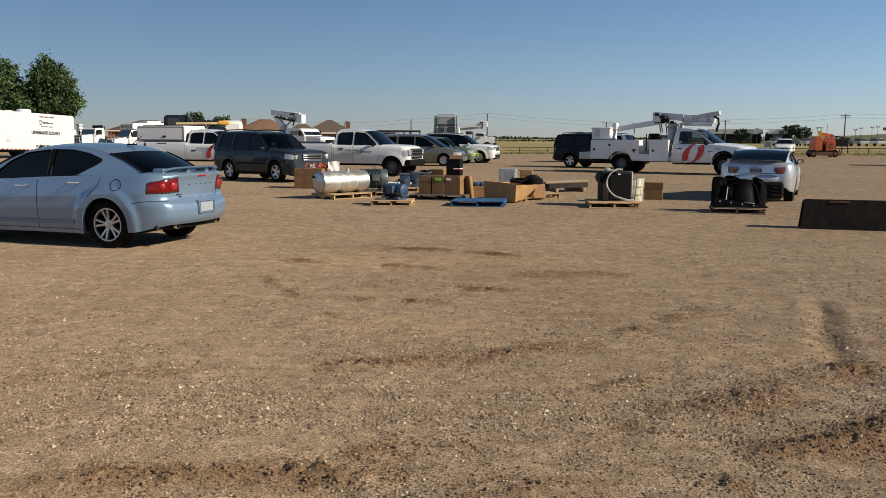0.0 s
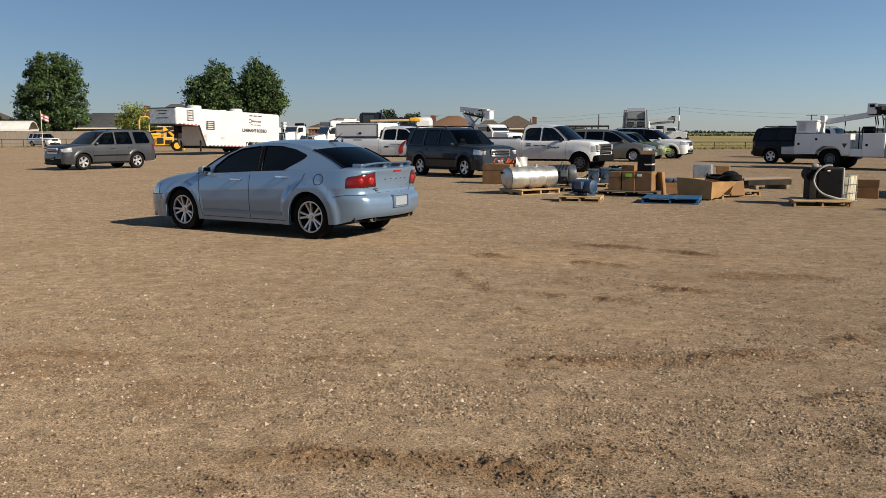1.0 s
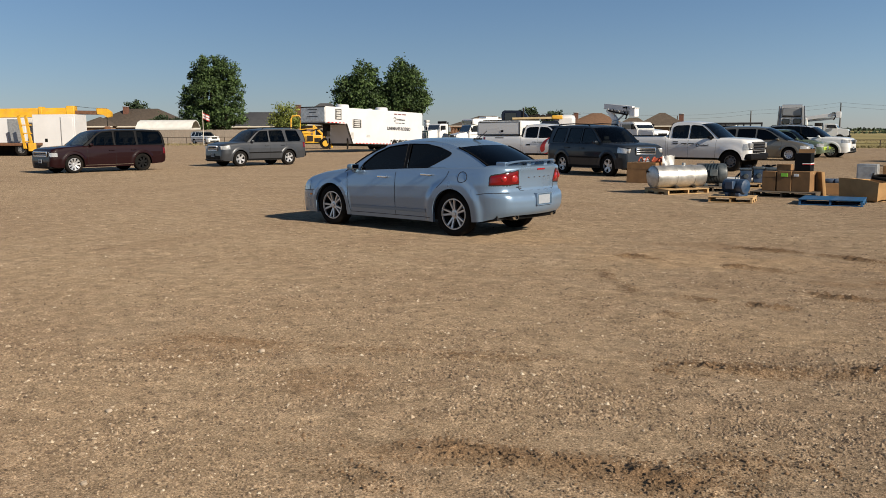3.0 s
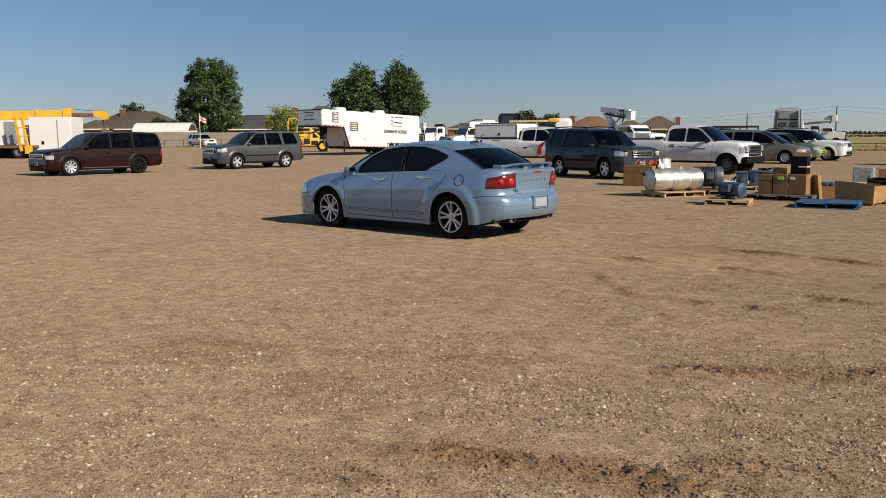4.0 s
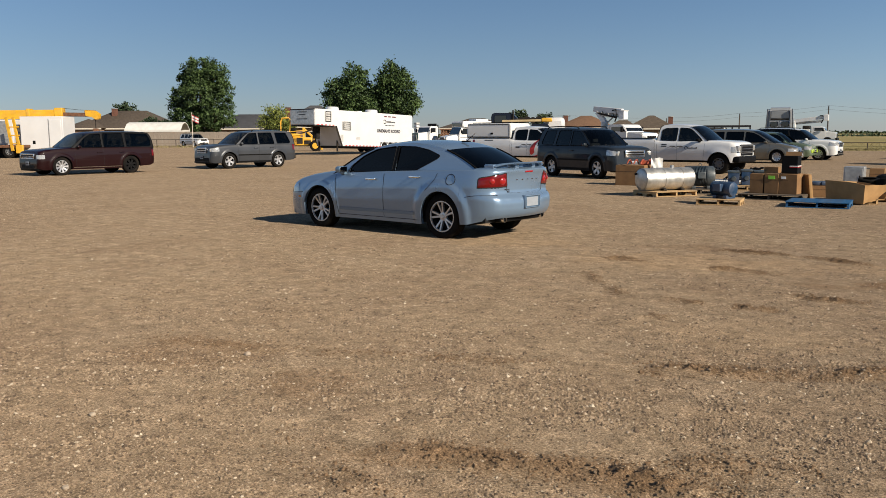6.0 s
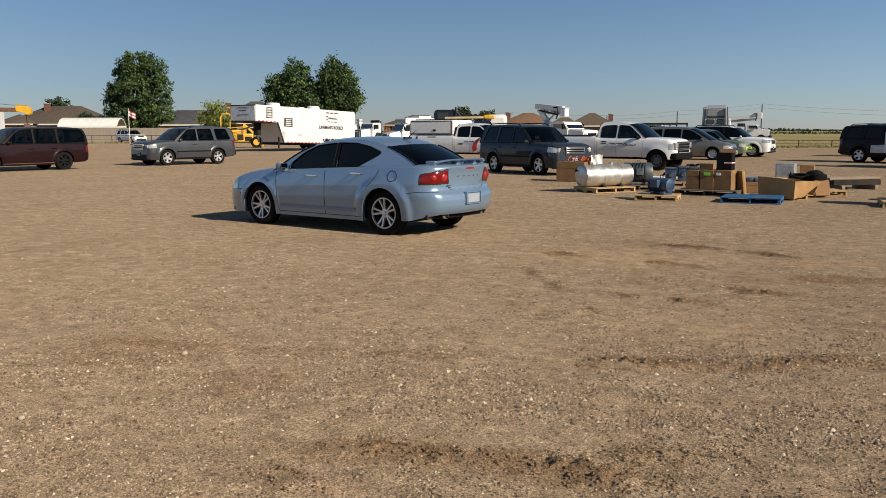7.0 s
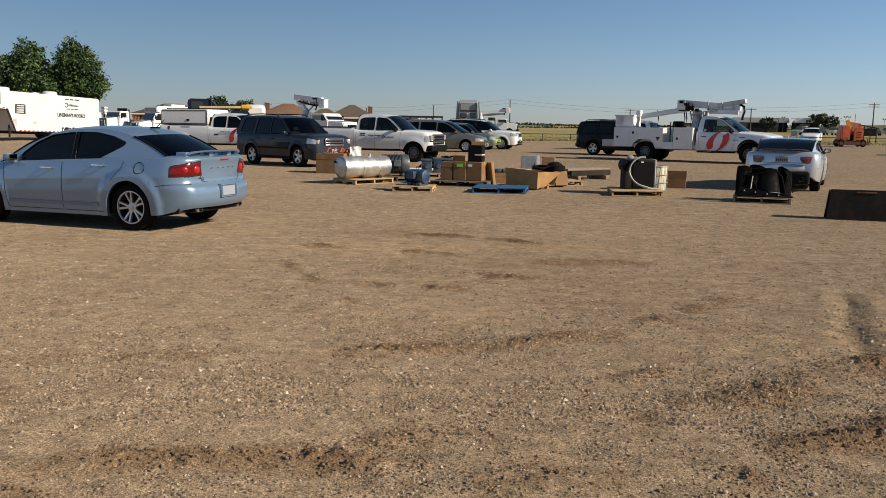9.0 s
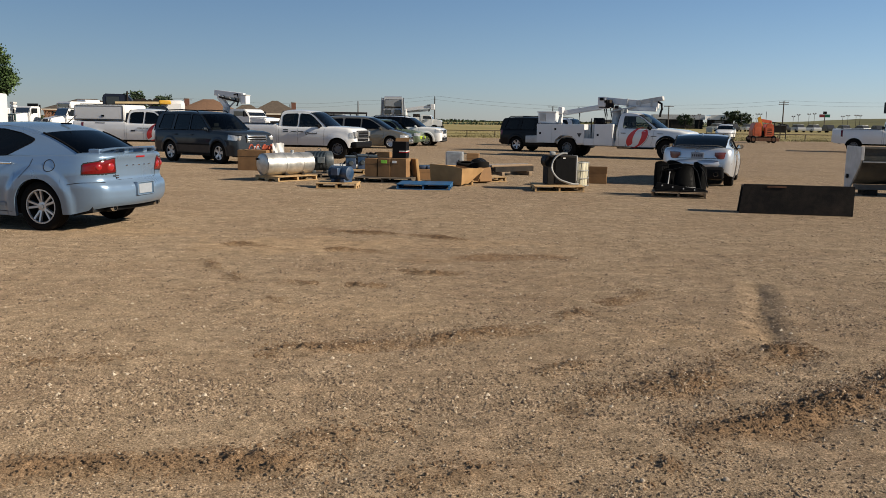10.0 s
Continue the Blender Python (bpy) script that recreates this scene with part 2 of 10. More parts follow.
class Shell:
    """The surface of a car's lower body, from its side view and its plan."""

    def __init__(self, s):
        self.s = s
        self.top, self.sh, self.sill = (sorted(s[k]) for k in ("top", "shoulder", "sill"))
        self.x0, self.x1, self.w = s["tail"], s["nose"], s["width"] / 2
        self.rr, self.rf = s.get("round", (0.35, 0.45))
        self.er, self.ef = s.get("ends", (0.80, 0.72))
        self.levels = [k / 23 for k in range(24)] if "haunch" in s else (0.0, 0.08, 0.2, 0.35, 0.5, 0.65, 0.8, 0.9, 0.96, 1.0)

    def hw(self, x):
        w = self.w
        if x > self.x1 - self.rf:
            u = (x - self.x1 + self.rf) / self.rf
            w *= self.ef + (1 - self.ef) * math.sqrt(max(0, 1 - u ** 2.4))
        if x < self.x0 + self.rr:
            u = (self.x0 + self.rr - x) / self.rr
            w *= self.er + (1 - self.er) * math.sqrt(max(0, 1 - u ** 2.4))
        return w

    def low(self, x):
        z = lerp(self.sill, x)
        for xc in self.s["axles"]:
            r, zc = self.s["arch"], self.s["radius"]
            if abs(x - xc) < r:
                z = max(z, zc + math.sqrt(r * r - (x - xc) ** 2))
        return z

    def side(self, x, z):
        zs, zh = lerp(self.sill, x), lerp(self.sh, x)
        return self.hw(x) * lerp(BULGE, (z - zs) / max(0.05, zh - zs)) + self.flare(x, z)

    def warp(self, x, y, z):
        """Shapes the tail: bumper, lid and bowed plan."""
        if "tail_shape" in self.s:
            k = min(1.0, max(0.0, (self.x0 + 0.5 - x) / 0.5))
            x += lerp(self.s["tail_shape"], z) * k * k * (3 - 2 * k)
            k = min(1.0, max(0.0, (self.x0 + 0.35 - x) / 0.35))
            x -= self.s["tail_bow"] * max(0.0, 1 - (y / (self.er * self.w)) ** 2) * k * k * (3 - 2 * k)
        return (x, y, z)

    def tail_x(self, y, z):
        return self.warp(self.x0, y, z)[0]

    def flare(self, x, z):
        if "haunch" in self.s:
            f = 0.0
            for xc in self.s["axles"]:
                d = math.hypot(x - xc, z - self.s["radius"]) - self.s["arch"]
                wide, lip = self.s["haunch"][0 if xc < 0 else 1]
                if -0.06 <= d < wide:
                    u = max(0.0, d) / wide
                    k = min(1.0, max(0.0, (1 - u) / 0.5))
                    f = max(f, lip * k * k * (3 - 2 * k))
            return f
        f = 0.0
        for xc in self.s["axles"]:
            d = math.hypot(x - xc, z - self.s["radius"]) - self.s["arch"]
            if -0.03 <= d < 0.16:
                f = self.s.get("flare", 0.012) * (1 - max(0.0, d) / 0.16) ** 0.7
        return f

    def section(self, x, closed=True):
        zb, zh, zt = self.low(x), lerp(self.sh, x), lerp(self.top, x)
        zh = max(zh, zb + 0.03)
        pts = [(self.side(x, zb) - 0.05, zb - 0.0)]
        for u in self.levels:
            z = zb + (zh - zb) * u
            pts.append((self.side(x, z), z))
        w = self.side(x, zh)
        if closed:
            for u, h in ((0.97, 0.35), (0.91, 0.62), (0.80, 0.82), (0.55, 0.95), (0.28, 0.99), (0.0, 1.0)):
                pts.append((w * u, zh + (zt - zh) * h))
        return pts

    def stations(self):
        xs = set(np.linspace(self.x0, self.x1, 150 if "haunch" in self.s else 46).round(4))
        for xc in self.s["axles"]:
            r = self.s["arch"]
            xs |= {round(xc + r * math.cos(math.pi * k / 22), 4) for k in range(23)} | {round(xc + q * (r + 0.004), 4) for q in (-1, 1)}
        for end, sgn, ln in ((self.x0, 1, self.rr), (self.x1, -1, self.rf)):
            xs |= {round(end + sgn * ln * (1 - math.cos(math.pi / 2 * k / 9)), 4) for k in range(10)}
        xs = sorted(xs)
        return [x for i, x in enumerate(xs) if i == 0 or x - xs[i - 1] > 0.003]

    def mesh(self):
        bm = bmesh.new()
        c0, c1 = self.s["cabin"]
        rows = []
        for x in self.stations():
            pts = self.section(x)
            rows.append((x, [[bm.verts.new(self.warp(x, sy * y, z)) for y, z in pts] for sy in (1, -1)]))
        n = len(pts)
        for (xa, a), (xb, b) in zip(rows, rows[1:]):
            for side in (0, 1):
                for k in range(n - 1):
                    if k > len(self.levels) and xa > c0 - 0.001 and xb < c1 + 0.001:
                        continue
                    bm.faces.new((a[side][k], b[side][k], b[side][k + 1], a[side][k + 1]))
        for x, r in (rows[0], rows[-1]):
            if "tail_shape" in self.s and x < 0:
                pts = self.section(x)
                m = 18
                grid = [[r[0][k]] + [bm.verts.new(self.warp(x, y * (1 - 2 * j / m), z)) for j in range(1, m)] + [r[1][k]] for k, (y, z) in enumerate(pts)]
                for a, b in zip(grid[:-1], grid[1:]):
                    for j in range(m):
                        if len({a[j], a[j + 1], b[j + 1], b[j]}) == 4:
                            bm.faces.new((a[j], a[j + 1], b[j + 1], b[j]))
            else:
                bm.faces.new(r[0] + r[1][::-1])
        bmesh.ops.remove_doubles(bm, verts=bm.verts[:], dist=0.0008)
        return bm

    def patch(self, xr, zr, sy, off=0.006, nx=10, nz=5, cut=None):
        """A thin panel that lies on the body's flank, a little proud of it; cut(x, z) may shape its outline."""
        bm = bmesh.new()
        g = []
        for i in range(nx + 1):
            x = xr[0] + (xr[1] - xr[0]) * i / nx
            col = []
            for j in range(nz + 1):
                u = j / nz
                za, zb = (zr[0], zr[1]) if cut is None else cut((x - xr[0]) / (xr[1] - xr[0]))
                z = za + (zb - za) * u
                z = max(z, self.low(x) + 0.004)
                col.append(bm.verts.new(self.warp(x, sy * (self.side(x, z) + off), z)))
            g.append(col)
        for a, b in zip(g, g[1:]):
            for j in range(nz):
                bm.faces.new((a[j], b[j], b[j + 1], a[j + 1]))
        return bm

    def seam(self, pts, sy, wid=0.0075):
        """A dark shut line along side-view points."""
        bm = bmesh.new()
        prev = None
        for i, (x, z) in enumerate(pts):
            a, b = pts[max(0, i - 1)], pts[min(len(pts) - 1, i + 1)]
            d = Vector((b[0] - a[0], b[1] - a[1])).normalized()
            q = Vector((-d.y, d.x)) * wid / 2
            cur = [bm.verts.new(self.warp(x + s * q.x, sy * (self.side(x + s * q.x, z + s * q.y) + 0.0035), z + s * q.y)) for s in (-1, 1)]
            if prev:
                bm.faces.new((prev[0], cur[0], cur[1], prev[1]))
            prev = cur
        return bm


def cabin_y(sh, s, x, z):
    b = s["belt"]
    y = sh.w * 0.93 - s.get("tumble", 0.34) * max(-0.1, z - b) - s.get("lean", 0.10) * max(0, z - b) ** 2
    xm = s.get("taper_from", -0.6)
    if x < xm:
        y -= s.get("taper", 0.05) * (xm - x) ** 1.6
    if x > 0.1:
        y -= 0.03 * (x - 0.1) ** 2
    return y


def side_frame(sh, s, sy, outline, panes):
    """The pillars and door frames of one side, with the window openings cut through."""
    bm = bmesh.new()
    loops = [outline] + panes
    from_poly = [[Vector((x, z, 0)) for x, z in lp] for lp in loops]
    tris = bpy_tessellate(from_poly)
    flat = [p for lp in loops for p in lp]
    out = [bm.verts.new((x, sy * cabin_y(sh, s, x, z), z)) for x, z in flat]
    inn = [bm.verts.new((x, sy * (cabin_y(sh, s, x, z) - 0.035), z)) for x, z in flat]
    for a, b, c in tris:
        for ring in (out, inn):
            try:
                bm.faces.new((ring[a], ring[b], ring[c]))
            except ValueError:
                pass
    k = 0
    for lp in loops:
        n = len(lp)
        for i in range(n):
            a, b = k + i, k + (i + 1) % n
            bm.faces.new((out[a], out[b], inn[b], inn[a]))
        k += n
    return bm


def bpy_tessellate(loops):
    from mathutils import geometry
    return geometry.tessellate_polygon(loops)


def pane_mesh(sh, s, sy, poly, inset=0.010):
    bm = bmesh.new()
    tris = bpy_tessellate([[Vector((x, z, 0)) for x, z in poly]])
    vs = [bm.verts.new((x, sy * (cabin_y(sh, s, x, z) - inset), z)) for x, z in poly]
    for t in tris:
        try:
            bm.faces.new([vs[i] for i in t])
        except ValueError:
            pass
    return bm


def across(sh, s, pts, bow, crown, n=14):
    """Grid from side to side over outline points; bow pushes the middle forward, crown lifts it."""
    rows = []
    m = len(pts)
    for i, (x, z) in enumerate(pts):
        y = cabin_y(sh, s, x, z)
        row = []
        for k in range(n + 1):
            u = 2 * k / n - 1
            e = 1 - abs(u) ** 2.6
            row.append((x + bow(i / (m - 1)) * e, -y * u, z + crown(i / (m - 1)) * e))
        rows.append(row)
    return rows


def grid_mesh(rows, keep):
    bm = bmesh.new()
    vs = [[bm.verts.new(p) for p in r] for r in rows]
    for i in range(len(vs) - 1):
        for k in range(len(vs[0]) - 1):
            if keep(i, k):
                bm.faces.new((vs[i][k], vs[i][k + 1], vs[i + 1][k + 1], vs[i + 1][k]))
    bmesh.ops.delete(bm, geom=[v for v in bm.verts if not v.link_faces], context='VERTS')
    return bm


WHEELS = {}


def wheel_meshes(style, r, w, rim_r):
    key = (style, r, w, rim_r)
    if key in WHEELS:
        return WHEELS[key]
    bm = bmesh.new()
    h = w / 2
    prof = [(rim_r, -h * 0.86), (rim_r + 0.012, -h), (rim_r + (r - rim_r) * 0.5, -h * 1.04), (r - 0.022, -h * 0.95), (r - 0.005, -h * 0.8)]
    for k in range(5):
        o = -h * 0.8 + 1.6 * h * (k + 0.5) / 5
        prof += [(r, o - 0.13 * h), (r, o + 0.13 * h), (r - 0.008, o + 0.14 * h), (r - 0.008, o + 0.18 * h)]
    prof += [(r - 0.005, h * 0.8), (r - 0.022, h * 0.95), (rim_r + (r - rim_r) * 0.5, h * 1.04), (rim_r + 0.012, h), (rim_r, h * 0.86)]
    lathe(bm, prof, 32, caps=False)
    tyre = mesh_of("tyre", bm, RUBBER, 35)
    # the rim, its outer face towards +y
    bm = bmesh.new()
    lathe(bm, [(rim_r, -h * 0.85), (rim_r + 0.004, h * 0.85), (rim_r + 0.004, h * 0.9), (rim_r - 0.014, h * 0.9), (rim_r - 0.022, h * 0.7), (rim_r - 0.03, -h * 0.6), (0.06, -h * 0.5), (0.0, -h * 0.5)], 40)
    well = len(bm.faces)
    bm.faces.ensure_lookup_table()
    for f in bm.faces:
        c = f.calc_center_median()
        if math.hypot(c.x, c.z) < rim_r - 0.024:
            f.material_index = 1
    hub = h * 0.62

    def spoke(ang, wi, wo, r0, r1, y0, y1, th=0.03, skew=0.0):
        ca, sa = math.cos(ang), math.sin(ang)

        def p(rad, tang, y):
            return Vector((rad * ca - tang * sa, y, rad * sa + tang * ca))
        a = [bm.verts.new(p(*q)) for q in ((r0, -wi, y0), (r0, wi, y0), (r1, wo + skew, y1), (r1, -wo + skew, y1))]
        b = [bm.verts.new(p(*q)) for q in ((r0, -wi - 0.006, y0 - th), (r0, wi + 0.006, y0 - th), (r1, wo + skew + 0.006, y1 - th), (r1, -wo + skew - 0.006, y1 - th))]
        bm.faces.new(a)
        bm.faces.new(b[::-1])
        for i in range(4):
            bm.faces.new((a[i], a[(i + 1) % 4], b[(i + 1) % 4], b[i]))
    outer = rim_r - 0.012
    lathe(bm, [(0.0, hub + 0.012), (0.028, hub + 0.012), (0.032, hub + 0.004), (0.068, hub), (0.075, hub - 0.03)], 24)
    if style == "twin":
        for k in range(5):
            a = math.pi / 2 + 2 * math.pi * k / 5
            for q in (-1, 1):
                spoke(a + q * 0.15, 0.013, 0.015, 0.05, outer, hub, h * 0.8, 0.03, q * 0.014)
    elif style == "five":
        for k in range(5):
            spoke(math.pi / 2 + 2 * math.pi * k / 5, 0.040, 0.052, 0.04, outer, hub, h * 0.78, 0.04)
    elif style == "many":
        for k in range(9):
            spoke(math.pi / 2 + 2 * math.pi * k / 9, 0.024, 0.040, 0.05, outer, hub, h * 0.85, 0.03)
    elif style == "steel":
        lathe(bm, [(0.0, hub + 0.02), (0.05, hub + 0.02), (0.06, hub), (rim_r * 0.55, hub - 0.01), (rim_r * 0.66, hub + 0.012), (rim_r * 0.8, hub - 0.02), (outer, h * 0.5)], 32)
        for k in range(8):
            a = 2 * math.pi * k / 8
            p = Vector((rim_r * 0.78 * math.cos(a), hub - 0.014, rim_r * 0.78 * math.sin(a)))
            n0 = len(bm.faces)
            lathe(bm, [(0.0, 0.006), (0.026, 0.006), (0.026, -0.004)], 10, 'Y', p)
            bm.faces.ensure_lookup_table()
            for f in bm.faces:
                c = f.calc_center_median()
                if math.hypot(c.x - p.x, c.z - p.z) < 0.028 and c.y > hub - 0.02:
                    f.material_index = 1
    rim_mat = {"steel": STEEL_GREY, "black": BLACK_PLASTIC}.get(style, ALLOY)
    if style == "black":
        for k in range(7):
            spoke(2 * math.pi * k / 7, 0.03, 0.05, 0.04, outer, hub, h * 0.6, 0.04)
    rim = mesh_of("rim", bm, [rim_mat, UNDER], 35)
    WHEELS[key] = (tyre, rim)
    return tyre, rim


def add_wheels(root, s, styles=None):
    r, w, rim_r = s["radius"], s.get("tyre", 0.225), s.get("rim", s["radius"] * 0.66)
    for xc in s["axles"]:
        for sy in (1, -1):
            st = s.get("style", "five") if styles is None else styles.get((xc > 0, sy), s.get("style", "five"))
            tyre, rim = wheel_meshes(st, r, w, rim_r)
            m = pose(xc, sy * (s["width"] / 2 - w / 2 - 0.025), r - 0.006, 0, 0, 0 if sy > 0 else 180) @ pose(0, 0, 0, 0, (37 * xc * 10 + 20 * sy) % 72, 0)
            t = part("wheel", tyre, None, root, at=m)
            part("rim", rim, None, t)
            hub = bmesh.new()
            tube(hub, (0, -w * 0.3, 0), (0, -w * 0.5 - 0.25, 0), 0.05, 10)
            part("axle_stub", hub, UNDER, t)


def vehicle(name, s, m, body_mat, label, category, group="", glass=None, styles=None):
    root = thing(name, m, label, category, group)
    sh = Shell(s)
    glass = glass or DARK_GLASS
    body = part("body", sh.mesh(), body_mat, root, smooth=32)
    # underside, wheel housings and cabin tub
    bm = bmesh.new()
    lo = min(z for _, z in s["sill"])
    box(bm, sh.x0 + 0.75, sh.x1 - 0.5, -sh.w * 0.52, sh.w * 0.52, lo - 0.02, lo + 0.28)
    for a, b in zip((sh.x0 + 0.2, s["axles"][0] + s["arch"] + 0.01, s["axles"][1] + s["arch"] + 0.01), (s["axles"][0] - s["arch"] - 0.01, s["axles"][1] - s["arch"] - 0.01, sh.x1 - 0.2)):
        if b - a > 0.1:
            box(bm, a, b, -sh.w * 0.88, sh.w * 0.88, lo + 0.08, lo + 0.2)
    for xc in s["axles"]:
        n = 14
        for sy in (1, -1):
            ring = []
            for k in range(n + 1):
                a = math.pi * k / n
                x, z = xc + (s["arch"] + 0.006) * math.cos(a), s["radius"] + (s["arch"] + 0.006) * math.sin(a)
                ring.append([bm.verts.new((x, sy * y, z)) for y in (sh.w * 0.5, sh.hw(x) * 0.95)])
            for p, q in zip(ring, ring[1:]):
                bm.faces.new((p[0], p[1], q[1], q[0]))
            bm.faces.new([p[0] for p in ring])
    part("underbody", bm, UNDER, root, smooth=30)
    add_wheels(root, s, styles)
    if "outline" in s:
        outline = chaikin(s["outline"], 2)
        foot = [(x, lerp(sh.sh, x) - 0.02) for x in np.linspace(s["outline"][-1][0], s["outline"][0][0], 9)]
        outer = outline + [p for p in foot if abs(p[0] - outline[0][0]) > 0.01 and abs(p[0] - outline[-1][0]) > 0.01]
        panes = [rounded(p, s.get("corner", 0.06)) for p in s["panes"]]
        frame_mat = s.get("frame_mat", body_mat)
        for sy in (1, -1):
            part("side_frame", side_frame(sh, s, sy, outer, panes), frame_mat, body, smooth=25)
            for p in panes:
                ob = part("side_window", pane_mesh(sh, s, sy, p), glass, root)
                bm = bmesh.new()
                pts = [(x, sy * (cabin_y(sh, s, x, z) + 0.003), z) for x, z in p]
                path_tube(bm, pts + [pts[0]], 0.007, 5)
                part("window_seal", bm, BLACK_PLASTIC, ob)
        fi = min(range(len(outline)), key=lambda i: math.hypot(outline[i][0] - s["roof"][1], 0))
        ri = min(range(len(outline)), key=lambda i: math.hypot(outline[i][0] - s["roof"][0], 0))
        front, top_, back = outline[:fi + 1], outline[fi:ri + 1], outline[ri:]
        fb, rb, cr = s.get("bow", (0.16, -0.12, 0.045))
        zero = lambda u: 0.0
        wind = across(sh, s, front, lambda u: fb * (1 - 0.35 * u), lambda u: cr * u ** 2 * 0.8)
        roof = across(sh, s, top_, lambda u: fb * 0.65 * (1 - u) + rb * 0.65 * u, lambda u: cr * 0.8 + cr * 0.4 * math.sin(math.pi * u))
        rear = across(sh, s, back, lambda u: rb * (0.65 + 0.35 * u), lambda u: cr * (1 - u) ** 2 * 0.8)
        part("roof", grid_mesh(roof, lambda i, k: True), body_mat, body, smooth=50)
        nf, nb = len(wind) - 1, len(rear) - 1
        part("windscreen", grid_mesh(wind, lambda i, k: True), s.get("screen", MID_GLASS), root, "raked laminated glass windscreen", smooth=60)
        part("rear_window", grid_mesh(rear, lambda i, k: True), glass, root, smooth=60)
        for rows in (wind, rear):
            bm = bmesh.new()
            for k in (0, len(rows[0]) - 1):
                path_tube(bm, [r[k] for r in rows], 0.016, 5)
            path_tube(bm, rows[0] if rows is wind else rows[-1], 0.012, 5)
            part("screen_surround", bm, BLACK_PLASTIC, body)
        # interior
        c0, c1 = s["cabin"]
        bm = bmesh.new()
        box(bm, c0 + 0.1, c1 - 0.15, -sh.w * 0.8, sh.w * 0.8, lo + 0.2, lo + 0.26)
        box(bm, c1 - 0.5, c1 + 0.05, -sh.w * 0.82, sh.w * 0.82, s["belt"] - 0.25, s["belt"] - 0.015, 0.05)
        box(bm, c0 - 0.05, c0 + s.get("shelf", 0.35), -sh.w * 0.85, sh.w * 0.85, s["belt"] - 0.2, s["belt"] - 0.02, 0.02)
        for sy in (1, -1):
            box(bm, c0 + 0.1, c1 - 0.2, sy * sh.w * 0.80 - 0.02, sy * sh.w * 0.80 + 0.02, lo + 0.2, s["belt"] - 0.03)
        part("interior_trim", bm, BLACK_PLASTIC, root)
        for i, sx in enumerate(s["seats"]):
            for sy in (1, -1):
                bm = bmesh.new()
                box(bm, sx - 0.25, sx + 0.3, sy * 0.38 - 0.25, sy * 0.38 + 0.25, lo + 0.25, s["belt"] - 0.42, 0.06)
                box(bm, -0.07, 0.07, -0.25, 0.25, 0, 0.62, 0.06, pose(sx - 0.27, sy * 0.38, s["belt"] - 0.5, 0, -14, 0))
                box(bm, -0.05, 0.05, -0.13, 0.13, 0.64, 0.82, 0.04, pose(sx - 0.27, sy * 0.38, s["belt"] - 0.5, 0, -14, 0))
                part("seat", bm, SEAT_CLOTH, root)
        bm = bmesh.new()
        path_tube(bm, [Vector((c1 - 0.62 + 0.07 * math.sin(a), 0.38 + 0.18 * math.cos(a), s["belt"] - 0.02 + 0.17 * math.sin(a))) for a in np.linspace(0, 2 * math.pi, 25)], 0.016, 6)
        tube(bm, (c1 - 0.4, 0.38, s["belt"] - 0.1), (c1 - 0.62, 0.38, s["belt"] - 0.02), 0.03)
        part("steering_wheel", bm, BLACK_PLASTIC, root)
        # door mirrors
        mx = s.get("mirror_x", s["outline"][0][0] - 0.32)
        for sy in (1, -1):
            y = sh.w * 0.93
            bm = one_box(mx - 0.06, mx + 0.07, sy * (y + 0.09) - 0.085, sy * (y + 0.09) + 0.085, s["belt"] + 0.01, s["belt"] + 0.12, 0.04)
            box(bm, mx - 0.02, mx + 0.08, sy * (y - 0.0) - 0.04, sy * y + 0.04, s["belt"] - 0.02, s["belt"] + 0.05, 0.01)
            mi = part("door_mirror", bm, s.get("mirror_mat", body_mat), root)
            part("mirror_glass", one_box(mx - 0.076, mx - 0.071, sy * (y + 0.09) - 0.07, sy * (y + 0.09) + 0.07, s["belt"] + 0.025, s["belt"] + 0.11), MIRROR, mi)
        bm = bmesh.new()
        c = wind[0]
        for q in (0.25, 0.62):
            i = int(q * (len(c) - 1))
            tube(bm, Vector(c[i]) + Vector((0.05, 0, 0.0)), Vector(wind[min(3, nf)][min(i + 4, len(c) - 1)]) + Vector((0.02, 0, 0.012)), 0.008, 6)
        part("wiper", bm, BLACK_PLASTIC, root)
    # shut lines and handles
    for sy in (1, -1):
        for pts in s.get("seams", []):
            part("door_gap", sh.seam(chaikin(pts, 2), sy), SHADOW_LINE, body)
        for hx, hz in s.get("handles", []):
            bm = bmesh.new()
            y = sh.side(hx, hz)
            box(bm, hx - 0.11, hx + 0.11, sy * (y + 0.034) - 0.010, sy * (y + 0.034) + 0.010, hz - 0.014, hz + 0.016, 0.007)
            for q in (-0.09, 0.09):
                box(bm, hx + q - 0.018, hx + q + 0.018, sy * (y + 0.014) - 0.024, sy * (y + 0.014) + 0.02, hz - 0.013, hz + 0.013, 0.004)
            part("door_handle", bm, s.get("handle_mat", body_mat), root)
        for spec in s.get("patches", []):
            nm, mat, xr, zr, off = spec[:5]
            cut = spec[5] if len(spec) > 5 else None
            part(nm, sh.patch(xr, zr, sy, off, 14, 6, cut), mat, root, smooth=50)
    for f in s.get("pieces", []):
        f(root, sh)
    return root


